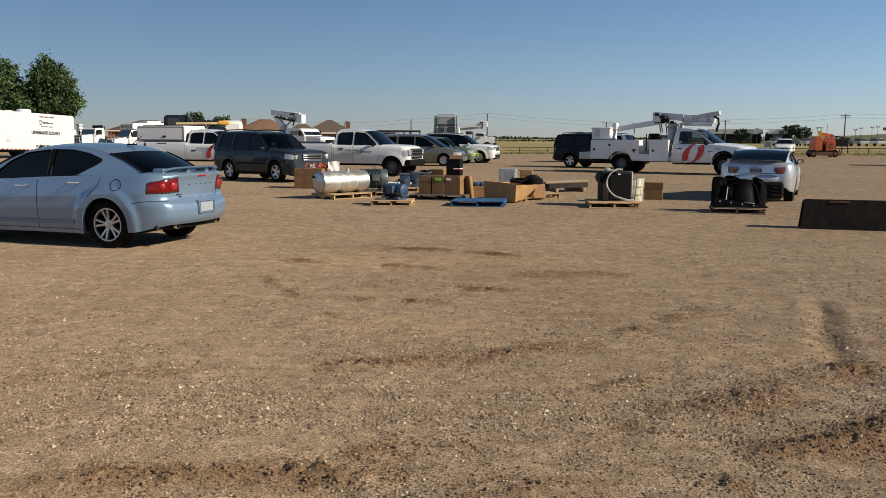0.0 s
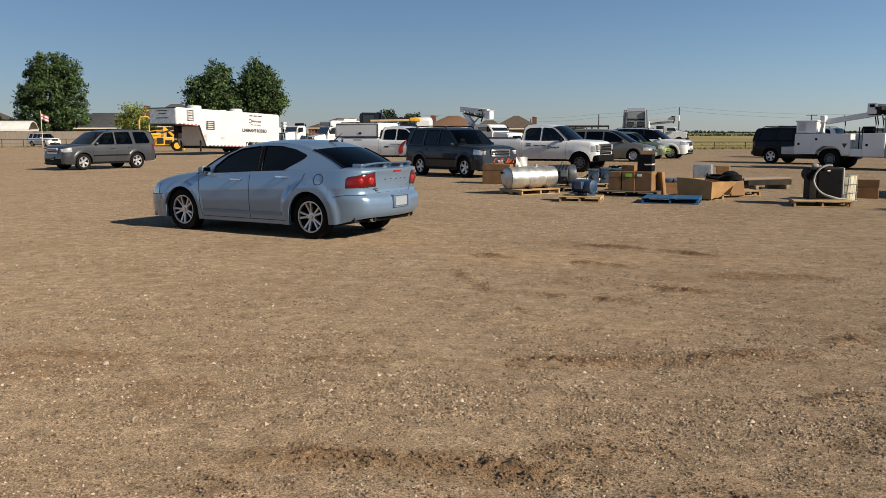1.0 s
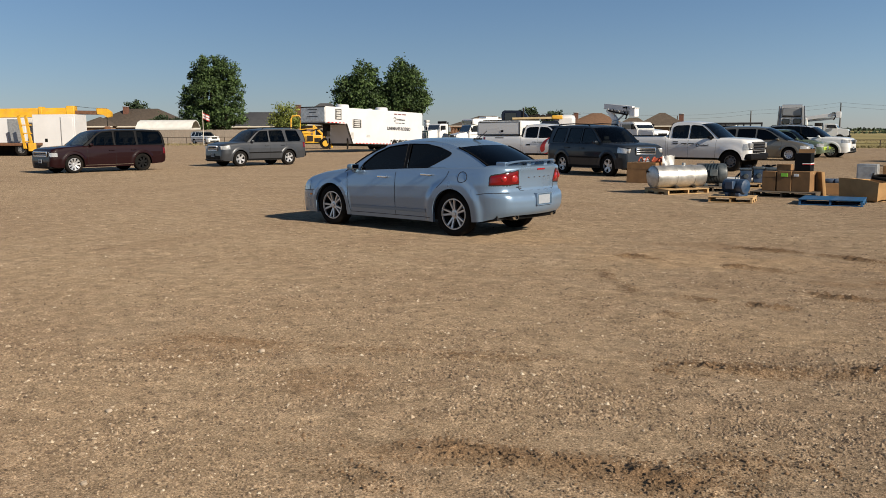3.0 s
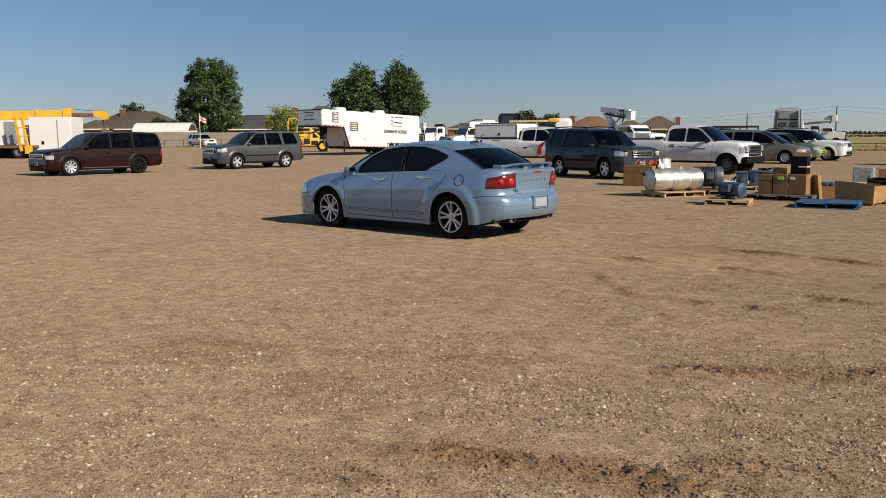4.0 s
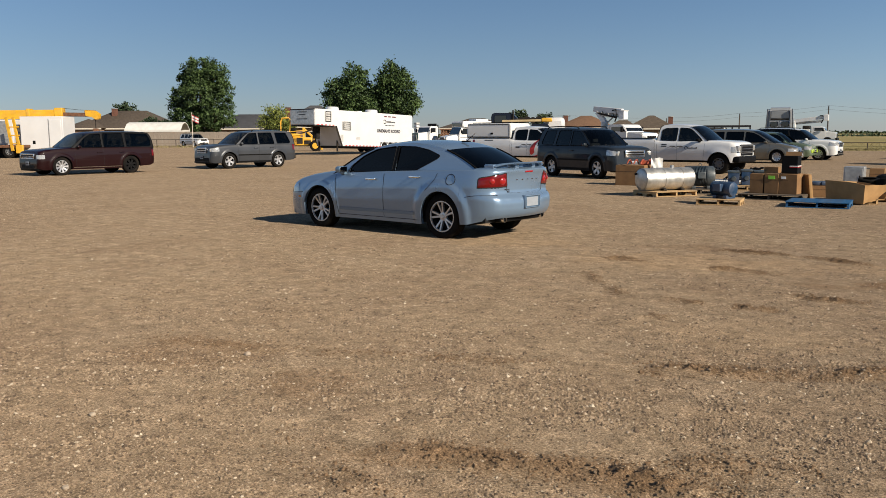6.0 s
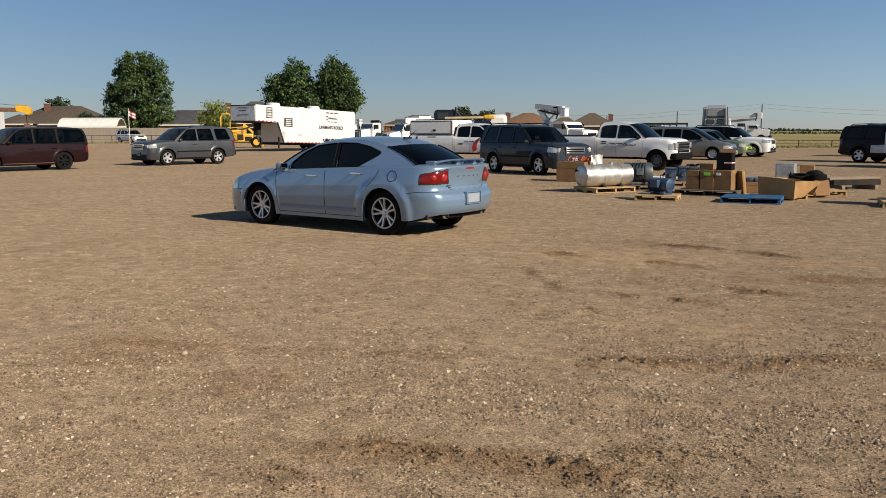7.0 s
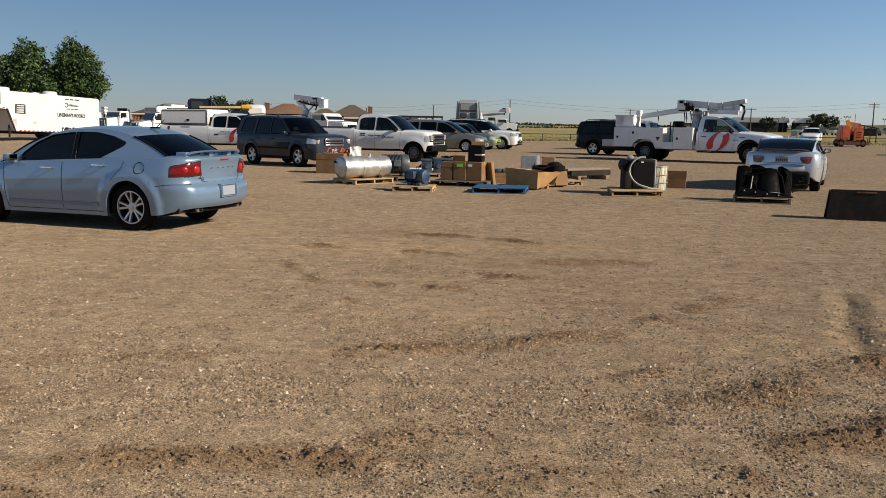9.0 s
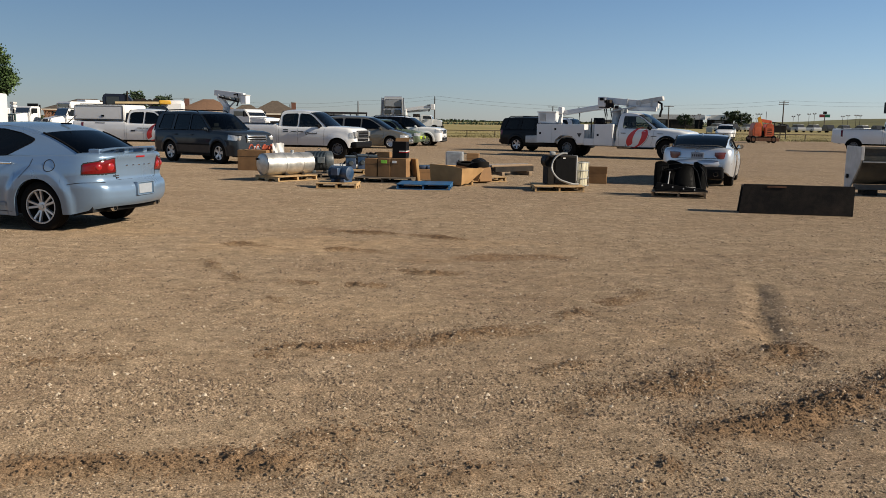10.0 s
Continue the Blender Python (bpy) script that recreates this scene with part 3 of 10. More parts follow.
def grille(z0, z1, w, bars, depth=0.02, surround=CHROME, bar_mat=CHROME, back=BLACK_PLASTIC, nm="grille"):
    """A front grille with its bars, set into the nose."""
    def make(root, sh):
        x = sh.x1
        g = part(nm, one_box(x - 0.06, x + 0.008, -w, w, z0, z1, 0.012), back, root)
        for i in range(bars):
            z = z0 + (z1 - z0) * (i + 0.5) / bars
            t = (z1 - z0) / bars * 0.16
            part("grille_bar", one_box(x - 0.02, x + 0.008 + depth, -w * 0.97, w * 0.97, z - t, z + t, 0.006), bar_mat, g)
        bm = bmesh.new()
        box(bm, x - 0.02, x + 0.02, -w, w, z1 - 0.02, z1 + 0.012, 0.006)
        box(bm, x - 0.02, x + 0.02, -w, w, z0 - 0.012, z0 + 0.012, 0.006)
        for sy in (1, -1):
            box(bm, x - 0.02, x + 0.02, sy * w - 0.016, sy * w + 0.016, z0, z1, 0.006)
        part("grille_surround", bm, surround, g)
    return make


def slab(nm, mat, x0, x1, y0, y1, z0, z1, bev=0.015, both=False, lab=""):
    def make(root, sh):
        part(nm, one_box(x0, x1, y0, y1, z0, z1, bev), mat, root, lab)
        if both:
            part(nm, one_box(x0, x1, -y1, -y0, z0, z1, bev), mat, root, lab)
    return make


def plate_at(end, z, w=0.155, h=0.078):
    def make(root, sh):
        x = sh.x1 + 0.022 if end > 0 else sh.x0 - 0.022
        p = part("number_plate", one_box(x - 0.006, x + 0.006, -w, w, z - h, z + h, 0.004), PLATE, root)
        bm = bmesh.new()
        for k in range(6):
            y = -w * 0.72 + k * w * 0.29
            box(bm, x + end * 0.004, x + end * 0.009, y - 0.014, y + 0.014, z - 0.028, z + 0.028)
        part("plate_bars", bm, INK, p)
    return make

# body blue darkened in the colour, for trim and the shaded mirrors
SHADE_BLUE = paint("shade_darkened_blue_trim", (0.10, 0.17, 0.25), 0.3, 0.4, 0.04)

# ---- the parked vehicles ----
def rear_wheel(front, rear, s, near):
    """Pose of a vehicle from the ground points under its near front and rear wheels; near is the side (+1 left, -1 right) that they are on."""
    f, r = Vector((*front, 0)), Vector((*rear, 0))
    d = (f - r).normalized()
    mid = (f + r) / 2
    left = Vector((-d.y, d.x, 0))
    c = mid - left * near * (s["width"] / 2 - 0.12)
    return pose(c.x, c.y, 0, 0, 0, math.degrees(math.atan2(d.y, d.x)))


def headed(x, y, deg):
    return pose(x, y, 0, 0, 0, deg)


SEDAN = dict(
    tail=-2.37, nose=2.36, width=1.80, axles=(-1.3825, 1.3825), radius=0.345, arch=0.385, haunch=((0.21, 0.040), (0.12, 0.014)), tail_bow=0.095,
    tail_shape=[(0.28, 0.16), (0.33, 0.085), (0.39, 0.03), (0.46, 0.004), (0.56, 0.0), (0.63, 0.012), (0.675, 0.045), (0.70, 0.078), (0.74, 0.088), (0.85, 0.084), (0.97, 0.070), (1.03, 0.052), (1.08, 0.05)], rim=0.238, tyre=0.215, style="twin",
    top=[(-2.37, 1.065), (-2.32, 1.09), (-2.25, 1.10), (-1.95, 1.10), (-1.2, 1.075), (1.0, 1.01), (1.25, 0.985), (1.7, 0.925), (2.05, 0.84), (2.2, 0.775), (2.3, 0.69), (2.345, 0.6), (2.36, 0.46)],
    shoulder=[(-2.37, 1.01), (-2.32, 1.035), (-2.15, 1.05), (-1.75, 1.045), (-1.0, 1.02), (0.0, 0.975), (0.9, 0.915), (1.4, 0.87), (1.9, 0.785), (2.15, 0.70), (2.28, 0.61), (2.36, 0.42)],
    sill=[(-2.37, 0.345), (-2.2, 0.30), (-1.9, 0.25), (-1.0, 0.2), (1.0, 0.2), (1.9, 0.2), (2.25, 0.2), (2.36, 0.26)],
    round=(0.55, 0.62), ends=(0.66, 0.60), cabin=(-1.98, 1.02), belt=0.95, tumble=0.36, lean=0.05, taper=0.09, taper_from=-0.7,
    outline=[(1.10, 0.90), (0.92, 1.03), (0.55, 1.24), (0.18, 1.385), (-0.25, 1.45), (-0.72, 1.455), (-1.1, 1.42), (-1.45, 1.31), (-1.75, 1.17), (-2.02, 1.01)],
    roof=(-1.28, 0.26), bow=(0.22, -0.17, 0.04), shelf=0.55, mirror_x=0.78, mirror_mat=SHADE_BLUE, corner=0.04,
    panes=[[(0.70, 0.975), (0.66, 1.07), (0.42, 1.24), (0.14, 1.355), (-0.28, 1.405), (-0.30, 1.005)],
           [(-0.36, 1.01), (-0.34, 1.405), (-0.70, 1.400), (-0.98, 1.35), (-1.22, 1.265), (-1.17, 1.215), (-0.82, 1.04)]],
    seats=(0.05, -0.85),
    seams=[[(0.98, 0.93), (0.96, 0.7), (0.93, 0.45), (0.90, 0.27)], [(-0.17, 0.965), (-0.165, 0.6), (-0.165, 0.27)], [(-1.30, 1.00), (-1.27, 0.92), (-1.20, 0.82), (-1.10, 0.735)], [(1.80, 0.60), (2.0, 0.585), (2.3, 0.57)],
           [(-1.86, 0.66), (-2.05, 0.69), (-2.36, 0.69)], [(0.9, 0.262), (0.0, 0.262), (-0.95, 0.262)]],
    handles=[(0.10, 0.875), (-0.86, 0.935)], handle_mat=CHROME,
    patches=[("headlamp", CLEAR_LAMP, (1.93, 2.30), (0.56, 0.72), 0.006, lambda u: (0.595 - 0.02 * u, 0.765 - 0.155 * u)),
             ("rub_strip", SHADE_BLUE, (-0.85, 0.88), (0.335, 0.385), 0.012),
             ("side_lamp", AMBER_LAMP, (1.86, 1.93), (0.50, 0.53), 0.006)])


def round_corner(sh, z, x_from, y_to, n):
    """Plan points along the flank, round the rear corner and onto the tail, with their outward directions."""
    m = n // 2
    pts = [(x_from + (sh.x0 - x_from) * (1 - (1 - k / m) ** 1.7), None) for k in range(m)] + [(sh.x0, k / (n - m)) for k in range(n - m + 1)]
    out = []
    for x, u in pts:
        y = sh.side(x, z)
        if u is not None:
            y += (y_to - y) * u
        out.append(Vector(sh.warp(x, y, z)))
    dirs = []
    for i in range(len(out)):
        d = out[min(i + 1, len(out) - 1)] - out[max(i - 1, 0)]
        dirs.append(Vector((-abs(d.y), abs(d.x), 0)).normalized())
    return out, dirs


def tail_lamp_mesh(sh, sy, lo, hi, x_from, y_to, off, rows=6, n=26):
    bm = bmesh.new()
    grid = []
    for j in range(rows + 1):
        v = j / rows
        row = []
        for i in range(n + 1):
            u = i / n
            z = lo(u) + (hi(u) - lo(u)) * v
            pts, dirs = round_corner(sh, z, x_from, y_to - 0.05 * (1 - v), n)
            lift = off * (1.0 if 0 < j < rows and 0 < i < n else -0.3)
            p = pts[i] + dirs[i] * lift
            row.append(bm.verts.new((p.x, sy * p.y, p.z)))
        grid.append(row)
    for a, b in zip(grid, grid[1:]):
        for i in range(n):
            bm.faces.new((a[i], a[i + 1], b[i + 1], b[i]))
    return bm


def sedan_extras(root, sh):
    # rear: lamps with their bowls, spoiler, badge bars, plate recess, exhausts
    lo, hi = lambda u: 0.795 + 0.012 * u, lambda u: 0.945 + 0.075 * math.sin(math.pi * min(0.5, u * 0.62))
    for sy in (1, -1):
        lamp = part("tail_lamp", tail_lamp_mesh(sh, sy, lo, hi, -2.10, 0.50, 0.012), TAIL_RED, root, smooth=50)
        part("lamp_seal", tail_lamp_mesh(sh, sy, lambda u: lo(u) - 0.012, lambda u: hi(u) + 0.010, -2.088, 0.485, 0.004), SHADOW_LINE, lamp, smooth=50)
        pts, dirs = round_corner(sh, 0.905, -2.10, 0.48, 26)
        for i, r in ((8, 0.046), (17, 0.060)):
            p, d = pts[i] + dirs[i] * 0.012, dirs[i]
            bm = bmesh.new()
            lathe(bm, [(0.0, 0.016), (r * 0.5, 0.014), (r * 0.85, 0.006), (r, -0.004)], 22, 'Y')
            a = math.degrees(math.atan2(d.y * sy, d.x)) - 90
            part("lamp_bowl", bm, LIT_RED, lamp, at=pose(p.x, p.y * sy, 0.90, 0, 0, a))
    bm = bmesh.new()
    n = 20
    for k in range(n + 1):
        u = 2 * k / n - 1
        y = 0.64 * u
        x = -2.325 + 0.22 * abs(u) ** 2.2
        z = 1.155 - 0.05 * abs(u) ** 5
        ring = [(x + 0.11, y, z - 0.020), (x, y, z + 0.010), (x - 0.12, y, z + 0.018), (x - 0.14, y, z + 0.006), (x - 0.12, y, z - 0.008), (x + 0.02, y, z - 0.024)]
        ring = [bm.verts.new(p) for p in ring]
        if k:
            for i in range(6):
                bm.faces.new((prev[i], prev[(i + 1) % 6], ring[(i + 1) % 6], ring[i]))
        else:
            bm.faces.new(ring)
        prev = ring
    bm.faces.new(prev[::-1])
    sp = part("spoiler", bm, BLUE_PAINT, root)
    for y in (-0.60, -0.22, 0.22, 0.60):
        o = 0.17 if abs(y) > 0.5 else 0.04
        part("spoiler_foot", one_box(-2.385 + o, -2.205 + o, y - 0.05, y + 0.05, 1.06, 1.145, 0.016), BLUE_PAINT, sp)
    x = sh.tail_x(0, 1.02)
    part("brake_lamp", one_box(x - 0.008, x + 0.03, -0.10, 0.10, 1.015, 1.04, 0.005), LIT_RED, root)
    for k in range(5):
        y = -0.26 + 0.13 * k
        x = sh.tail_x(y, 0.91)
        part("badge_bar", one_box(x - 0.005, x + 0.02, y - 0.02, y + 0.02, 0.902, 0.918, 0.003), CHROME, root)
    bm = bmesh.new()
    for y0, y1, z0, z1 in ((0.36, 0.50, 0.765, 0.778), (0.40, 0.45, 0.735, 0.752)):
        x = sh.tail_x((y0 + y1) / 2, z0)
        box(bm, x - 0.006, x + 0.02, y0, y1, z0, z1, 0.002)
    part("trim_badge", bm, INK, root)
    gap = [(0.50, 1.00), (0.49, 0.93), (0.475, 0.84), (0.46, 0.76), (0.445, 0.725), (0.40, 0.715), (0.2, 0.712), (0.0, 0.712)]
    gap = gap + [(-y, z) for y, z in gap[-2::-1]]
    part("boot_gap", path_tube(bmesh.new(), [(sh.tail_x(y, z) - 0.0005, y, z) for y, z in gap], 0.004, 5), SHADOW_LINE, root)
    # the plate sits in a shallow frame on the bumper
    x = sh.tail_x(0, 0.57)
    bm = bmesh.new()
    for y0, y1, z0, z1 in ((-0.20, 0.20, 0.655, 0.672), (-0.20, 0.20, 0.480, 0.494), (-0.20, -0.182, 0.48, 0.67), (0.182, 0.20, 0.48, 0.67)):
        box(bm, x - 0.022, x + 0.05, y0, y1, z0, z1, 0.006)
    part("plate_recess", bm, BLUE_PAINT, root)
    part("plate_backing", one_box(x - 0.006, x + 0.02, -0.18, 0.18, 0.495, 0.655, 0.004), SHADE_BLUE, root)
    part("number_plate", one_box(x - 0.012, x - 0.005, -0.152, 0.152, 0.505, 0.640, 0.003), PLATE, root, "blank pale number plate")
    for sy in (1, -1):
        bm = bmesh.new()
        lathe(bm, [(0.0, 0.1), (0.038, 0.1), (0.040, -0.06), (0.047, -0.06), (0.047, 0.25)], 16, 'X', (-2.26, sy * 0.50, 0.325))
        part("exhaust_tip", bm, CHROME, root)
    part("rear_valance", one_box(-2.28, -2.02, -0.56, 0.56, 0.270, 0.345, 0.03), BLACK_PLASTIC, root)
    part("front_valance", one_box(1.95, 2.27, -0.62, 0.62, 0.17, 0.24, 0.03), BLACK_PLASTIC, root)
    # filler cap, aerial, logo-free grille
    bm = bmesh.new()
    for sy in (1, -1):
        pc = bmesh.new()
        ends = [[pc.verts.new((x + 0.012 * (z - 1.2), sy * (cabin_y(sh, SEDAN, x, z) + 0.004), z)) for x in (-0.365, -0.293)] for z in (0.99, 1.1, 1.2, 1.3, 1.41)]
        for p, q in zip(ends, ends[1:]):
            pc.faces.new((p[0], p[1], q[1], q[0]))
        part("pillar_cover", pc, BLACK_PLASTIC, root, "black film over the middle door pillar")
    path_tube(bm, [Vector((-1.58 + 0.085 * math.cos(a), sh.side(-1.58 + 0.08 * math.cos(a), 0.915 + 0.08 * math.sin(a)) + 0.002, 0.915 + 0.08 * math.sin(a))) for a in np.linspace(0, 2 * math.pi, 29)], 0.005, 5)
    part("filler_cap_gap", bm, SHADOW_LINE, root)
    bm = one_box(-1.26, -1.10, -0.03, 0.03, 1.465, 1.49, 0.012)
    tube(bm, (-1.2, 0, 1.485), (-1.36, 0, 1.60), 0.007, 6, 0.004)
    part("aerial", bm, BLACK_PLASTIC, root)


SEDAN["pieces"] = [sedan_extras, grille(0.50, 0.62, 0.40, 2), plate_at(1, 0.40)]

SUV = dict(
    tail=-2.44, nose=2.36, width=1.99, axles=(-1.3875, 1.3875), radius=0.372, arch=0.425, haunch=((0.13, 0.022), (0.13, 0.022)), rim=0.235, tyre=0.245, style="five",
    top=[(-2.44, 0.7), (-2.43, 1.1), (-2.40, 1.15), (-1.0, 1.18), (0.95, 1.18), (1.3, 1.17), (1.9, 1.14), (2.18, 1.09), (2.27, 1.04), (2.32, 0.92), (2.35, 0.75), (2.36, 0.5)],
    shoulder=[(-2.44, 0.65), (-2.42, 1.02), (-2.35, 1.11), (-1.0, 1.125), (0.9, 1.12), (1.4, 1.10), (2.0, 1.05), (2.22, 0.99), (2.3, 0.88), (2.34, 0.7), (2.36, 0.46)],
    sill=[(-2.44, 0.45), (-2.3, 0.36), (-1.0, 0.27), (1.0, 0.27), (2.2, 0.28), (2.36, 0.34)],
    round=(0.30, 0.46), ends=(0.84, 0.74), cabin=(-2.40, 0.98), belt=1.12, tumble=0.22, lean=0.10, taper=0.02, taper_from=-0.9,
    outline=[(1.06, 1.10), (0.82, 1.28), (0.42, 1.60), (0.14, 1.74), (-0.8, 1.785), (-1.85, 1.775), (-2.22, 1.74), (-2.35, 1.62), (-2.43, 1.10)],
    roof=(-2.18, 0.24), bow=(0.16, -0.05, 0.03), mirror_x=0.72, shelf=0.1,
    panes=[[(0.78, 1.16), (0.70, 1.26), (0.42, 1.50), (0.20, 1.665), (-0.24, 1.69), (-0.24, 1.15)], [(-0.33, 1.15), (-0.32, 1.695), (-1.10, 1.70), (-1.20, 1.15)], [(-1.36, 1.17), (-1.29, 1.70), (-1.98, 1.69), (-2.17, 1.22), (-2.08, 1.17)]],
    seats=(0.1, -0.8, -1.6),
    seams=[[(0.92, 1.07), (0.90, 0.7), (0.86, 0.36)], [(-0.28, 1.09), (-0.27, 0.36)], [(-1.25, 1.09), (-1.20, 0.85), (-1.02, 0.62)]],
    handles=[(-0.10, 0.97), (-1.02, 0.98)],
    patches=[("headlamp", CLEAR_LAMP, (1.94, 2.30), (0.80, 0.99), 0.006, lambda u: (0.83 - 0.02 * u, 1.02 - 0.05 * u)), ("tail_lamp", TAIL_RED, (-2.43, -2.24), (0.86, 1.12), 0.006), ("rub_strip", BLACK_PLASTIC, (-0.95, 0.92), (0.62, 0.675), 0.012), ("sill_trim", BLACK_PLASTIC, (-0.94, 0.94), (0.28, 0.36), 0.01)])


def roof_bars(root, sh):
    for sy in (1, -1):
        bm = bmesh.new()
        path_tube(bm, [(0.0, sy * 0.70, 1.755), (-0.1, sy * 0.70, 1.82), (-1.0, sy * 0.70, 1.85), (-1.9, sy * 0.69, 1.83), (-2.0, sy * 0.69, 1.76)], 0.02, 8)
        part("roof_rail", bm, BLACK_PLASTIC, root)


def suv_front(root, sh):
    """Dark lower bumper, swept headlamps with a dark brow, and fog lamps."""
    part("bumper_insert", one_box(2.18, 2.375, -0.74, 0.74, 0.34, 0.54, 0.05), BLACK_PLASTIC, root)
    part("bumper_lip", one_box(2.10, 2.385, -0.80, 0.80, 0.28, 0.35, 0.03), BLACK_PLASTIC, root)
    for sy in (1, -1):
        m = pose(2.255, sy * 0.665, 0.895, 0, 0, -sy * 24)
        h = part("headlamp_unit", one_box(-0.10, 0.045, -0.17, 0.17, -0.085, 0.085, 0.035, m), CLEAR_LAMP, root)
        part("headlamp_bezel", one_box(-0.09, 0.052, -0.172, 0.172, 0.075, 0.10, 0.010, m), BLACK_PLASTIC, h)
        part("lamp_bowl", lathe(bmesh.new(), [(0.0, 0.056), (0.03, 0.054), (0.055, 0.045), (0.058, 0.03)], 18, 'X'), CHROME, h, at=m @ pose(0, -sy * 0.05, 0))
        part("fog_lamp", one_box(2.22, 2.345, sy * 0.72 - 0.06, sy * 0.72 + 0.06, 0.45, 0.53, 0.02), CLEAR_LAMP, root)


SUV["pieces"] = [grille(0.76, 0.99, 0.45, 3, 0.02), roof_bars, suv_front, plate_at(1, 0.55), plate_at(-1, 0.85), slab("rear_bumper", BLACK_PLASTIC, -2.52, -2.38, -0.85, 0.85, 0.42, 0.62, 0.04)]

WAGON = dict(SUV, tail=-2.62, nose=2.46, width=1.93, axles=(-1.497, 1.497), radius=0.37, arch=0.41, rim=0.25, style="many",
    top=[(-2.62, 0.6), (-2.60, 1.02), (-2.55, 1.06), (-1.0, 1.09), (0.95, 1.08), (1.3, 1.06), (2.1, 1.0), (2.36, 0.94), (2.42, 0.85), (2.46, 0.5)],
    shoulder=[(-2.62, 0.55), (-2.60, 0.95), (-2.5, 1.02), (-1.0, 1.03), (0.9, 1.02), (1.6, 0.99), (2.2, 0.93), (2.38, 0.86), (2.44, 0.7), (2.46, 0.46)],
    sill=[(-2.62, 0.42), (-2.4, 0.32), (-1.0, 0.23), (1.0, 0.23), (2.2, 0.24), (2.46, 0.30)],
    round=(0.25, 0.34), ends=(0.86, 0.80), cabin=(-2.58, 1.0), belt=1.03, tumble=0.20, lean=0.06,
    outline=[(1.12, 1.01), (0.86, 1.20), (0.45, 1.52), (0.15, 1.635), (-0.8, 1.665), (-2.2, 1.655), (-2.46, 1.60), (-2.56, 1.40), (-2.61, 1.02)],
    roof=(-2.36, 0.30), bow=(0.14, -0.04, 0.03), mirror_x=0.80, frame_mat=BLACK_PAINT,
    panes=[[(0.84, 1.06), (0.78, 1.14), (0.46, 1.44), (0.22, 1.57), (-0.24, 1.60), (-0.24, 1.05)], [(-0.32, 1.05), (-0.32, 1.605), (-1.22, 1.61), (-1.25, 1.05)], [(-1.34, 1.06), (-1.33, 1.605), (-2.38, 1.585), (-2.50, 1.35), (-2.50, 1.08)]],
    seams=[[(0.95, 1.0), (0.92, 0.6), (0.90, 0.32)], [(-0.28, 1.02), (-0.28, 0.32)], [(-1.29, 1.02), (-1.26, 0.8), (-1.12, 0.6)]],
    handles=[(-0.10, 0.90), (-1.08, 0.91)],
    patches=[("headlamp", CLEAR_LAMP, (2.18, 2.445), (0.68, 0.84), 0.006), ("tail_lamp", TAIL_RED, (-2.615, -2.46), (0.72, 0.98), 0.006), ("sill_trim", CHROME, (-1.05, 1.05), (0.30, 0.325), 0.012)],
    pieces=[grille(0.70, 0.88, 0.62, 3, 0.004), slab("bumper_insert", BLACK_PLASTIC, 2.30, 2.475, -0.6, 0.6, 0.30, 0.46, 0.03), plate_at(1, 0.50), plate_at(-1, 0.75)])



def raised(s, k):
    """The same car with its body a little taller over the same wheels."""
    up = lambda pts: [(x, z * k) for x, z in pts]
    return dict(s, top=up(s["top"]), shoulder=up(s["shoulder"]), outline=up(s["outline"]), panes=[up(p) for p in s["panes"]], belt=s["belt"] * k)


WAGON = raised(WAGON, 1.055)
WAGON["pieces"] = WAGON["pieces"] + [slab("front_valance", BLACK_PLASTIC, 1.98, 2.44, -0.82, 0.82, 0.20, 0.34, 0.05)]
SUV["pieces"] = SUV["pieces"] + [slab("front_valance", BLACK_PLASTIC, 1.90, 2.33, -0.80, 0.80, 0.24, 0.42, 0.05)]

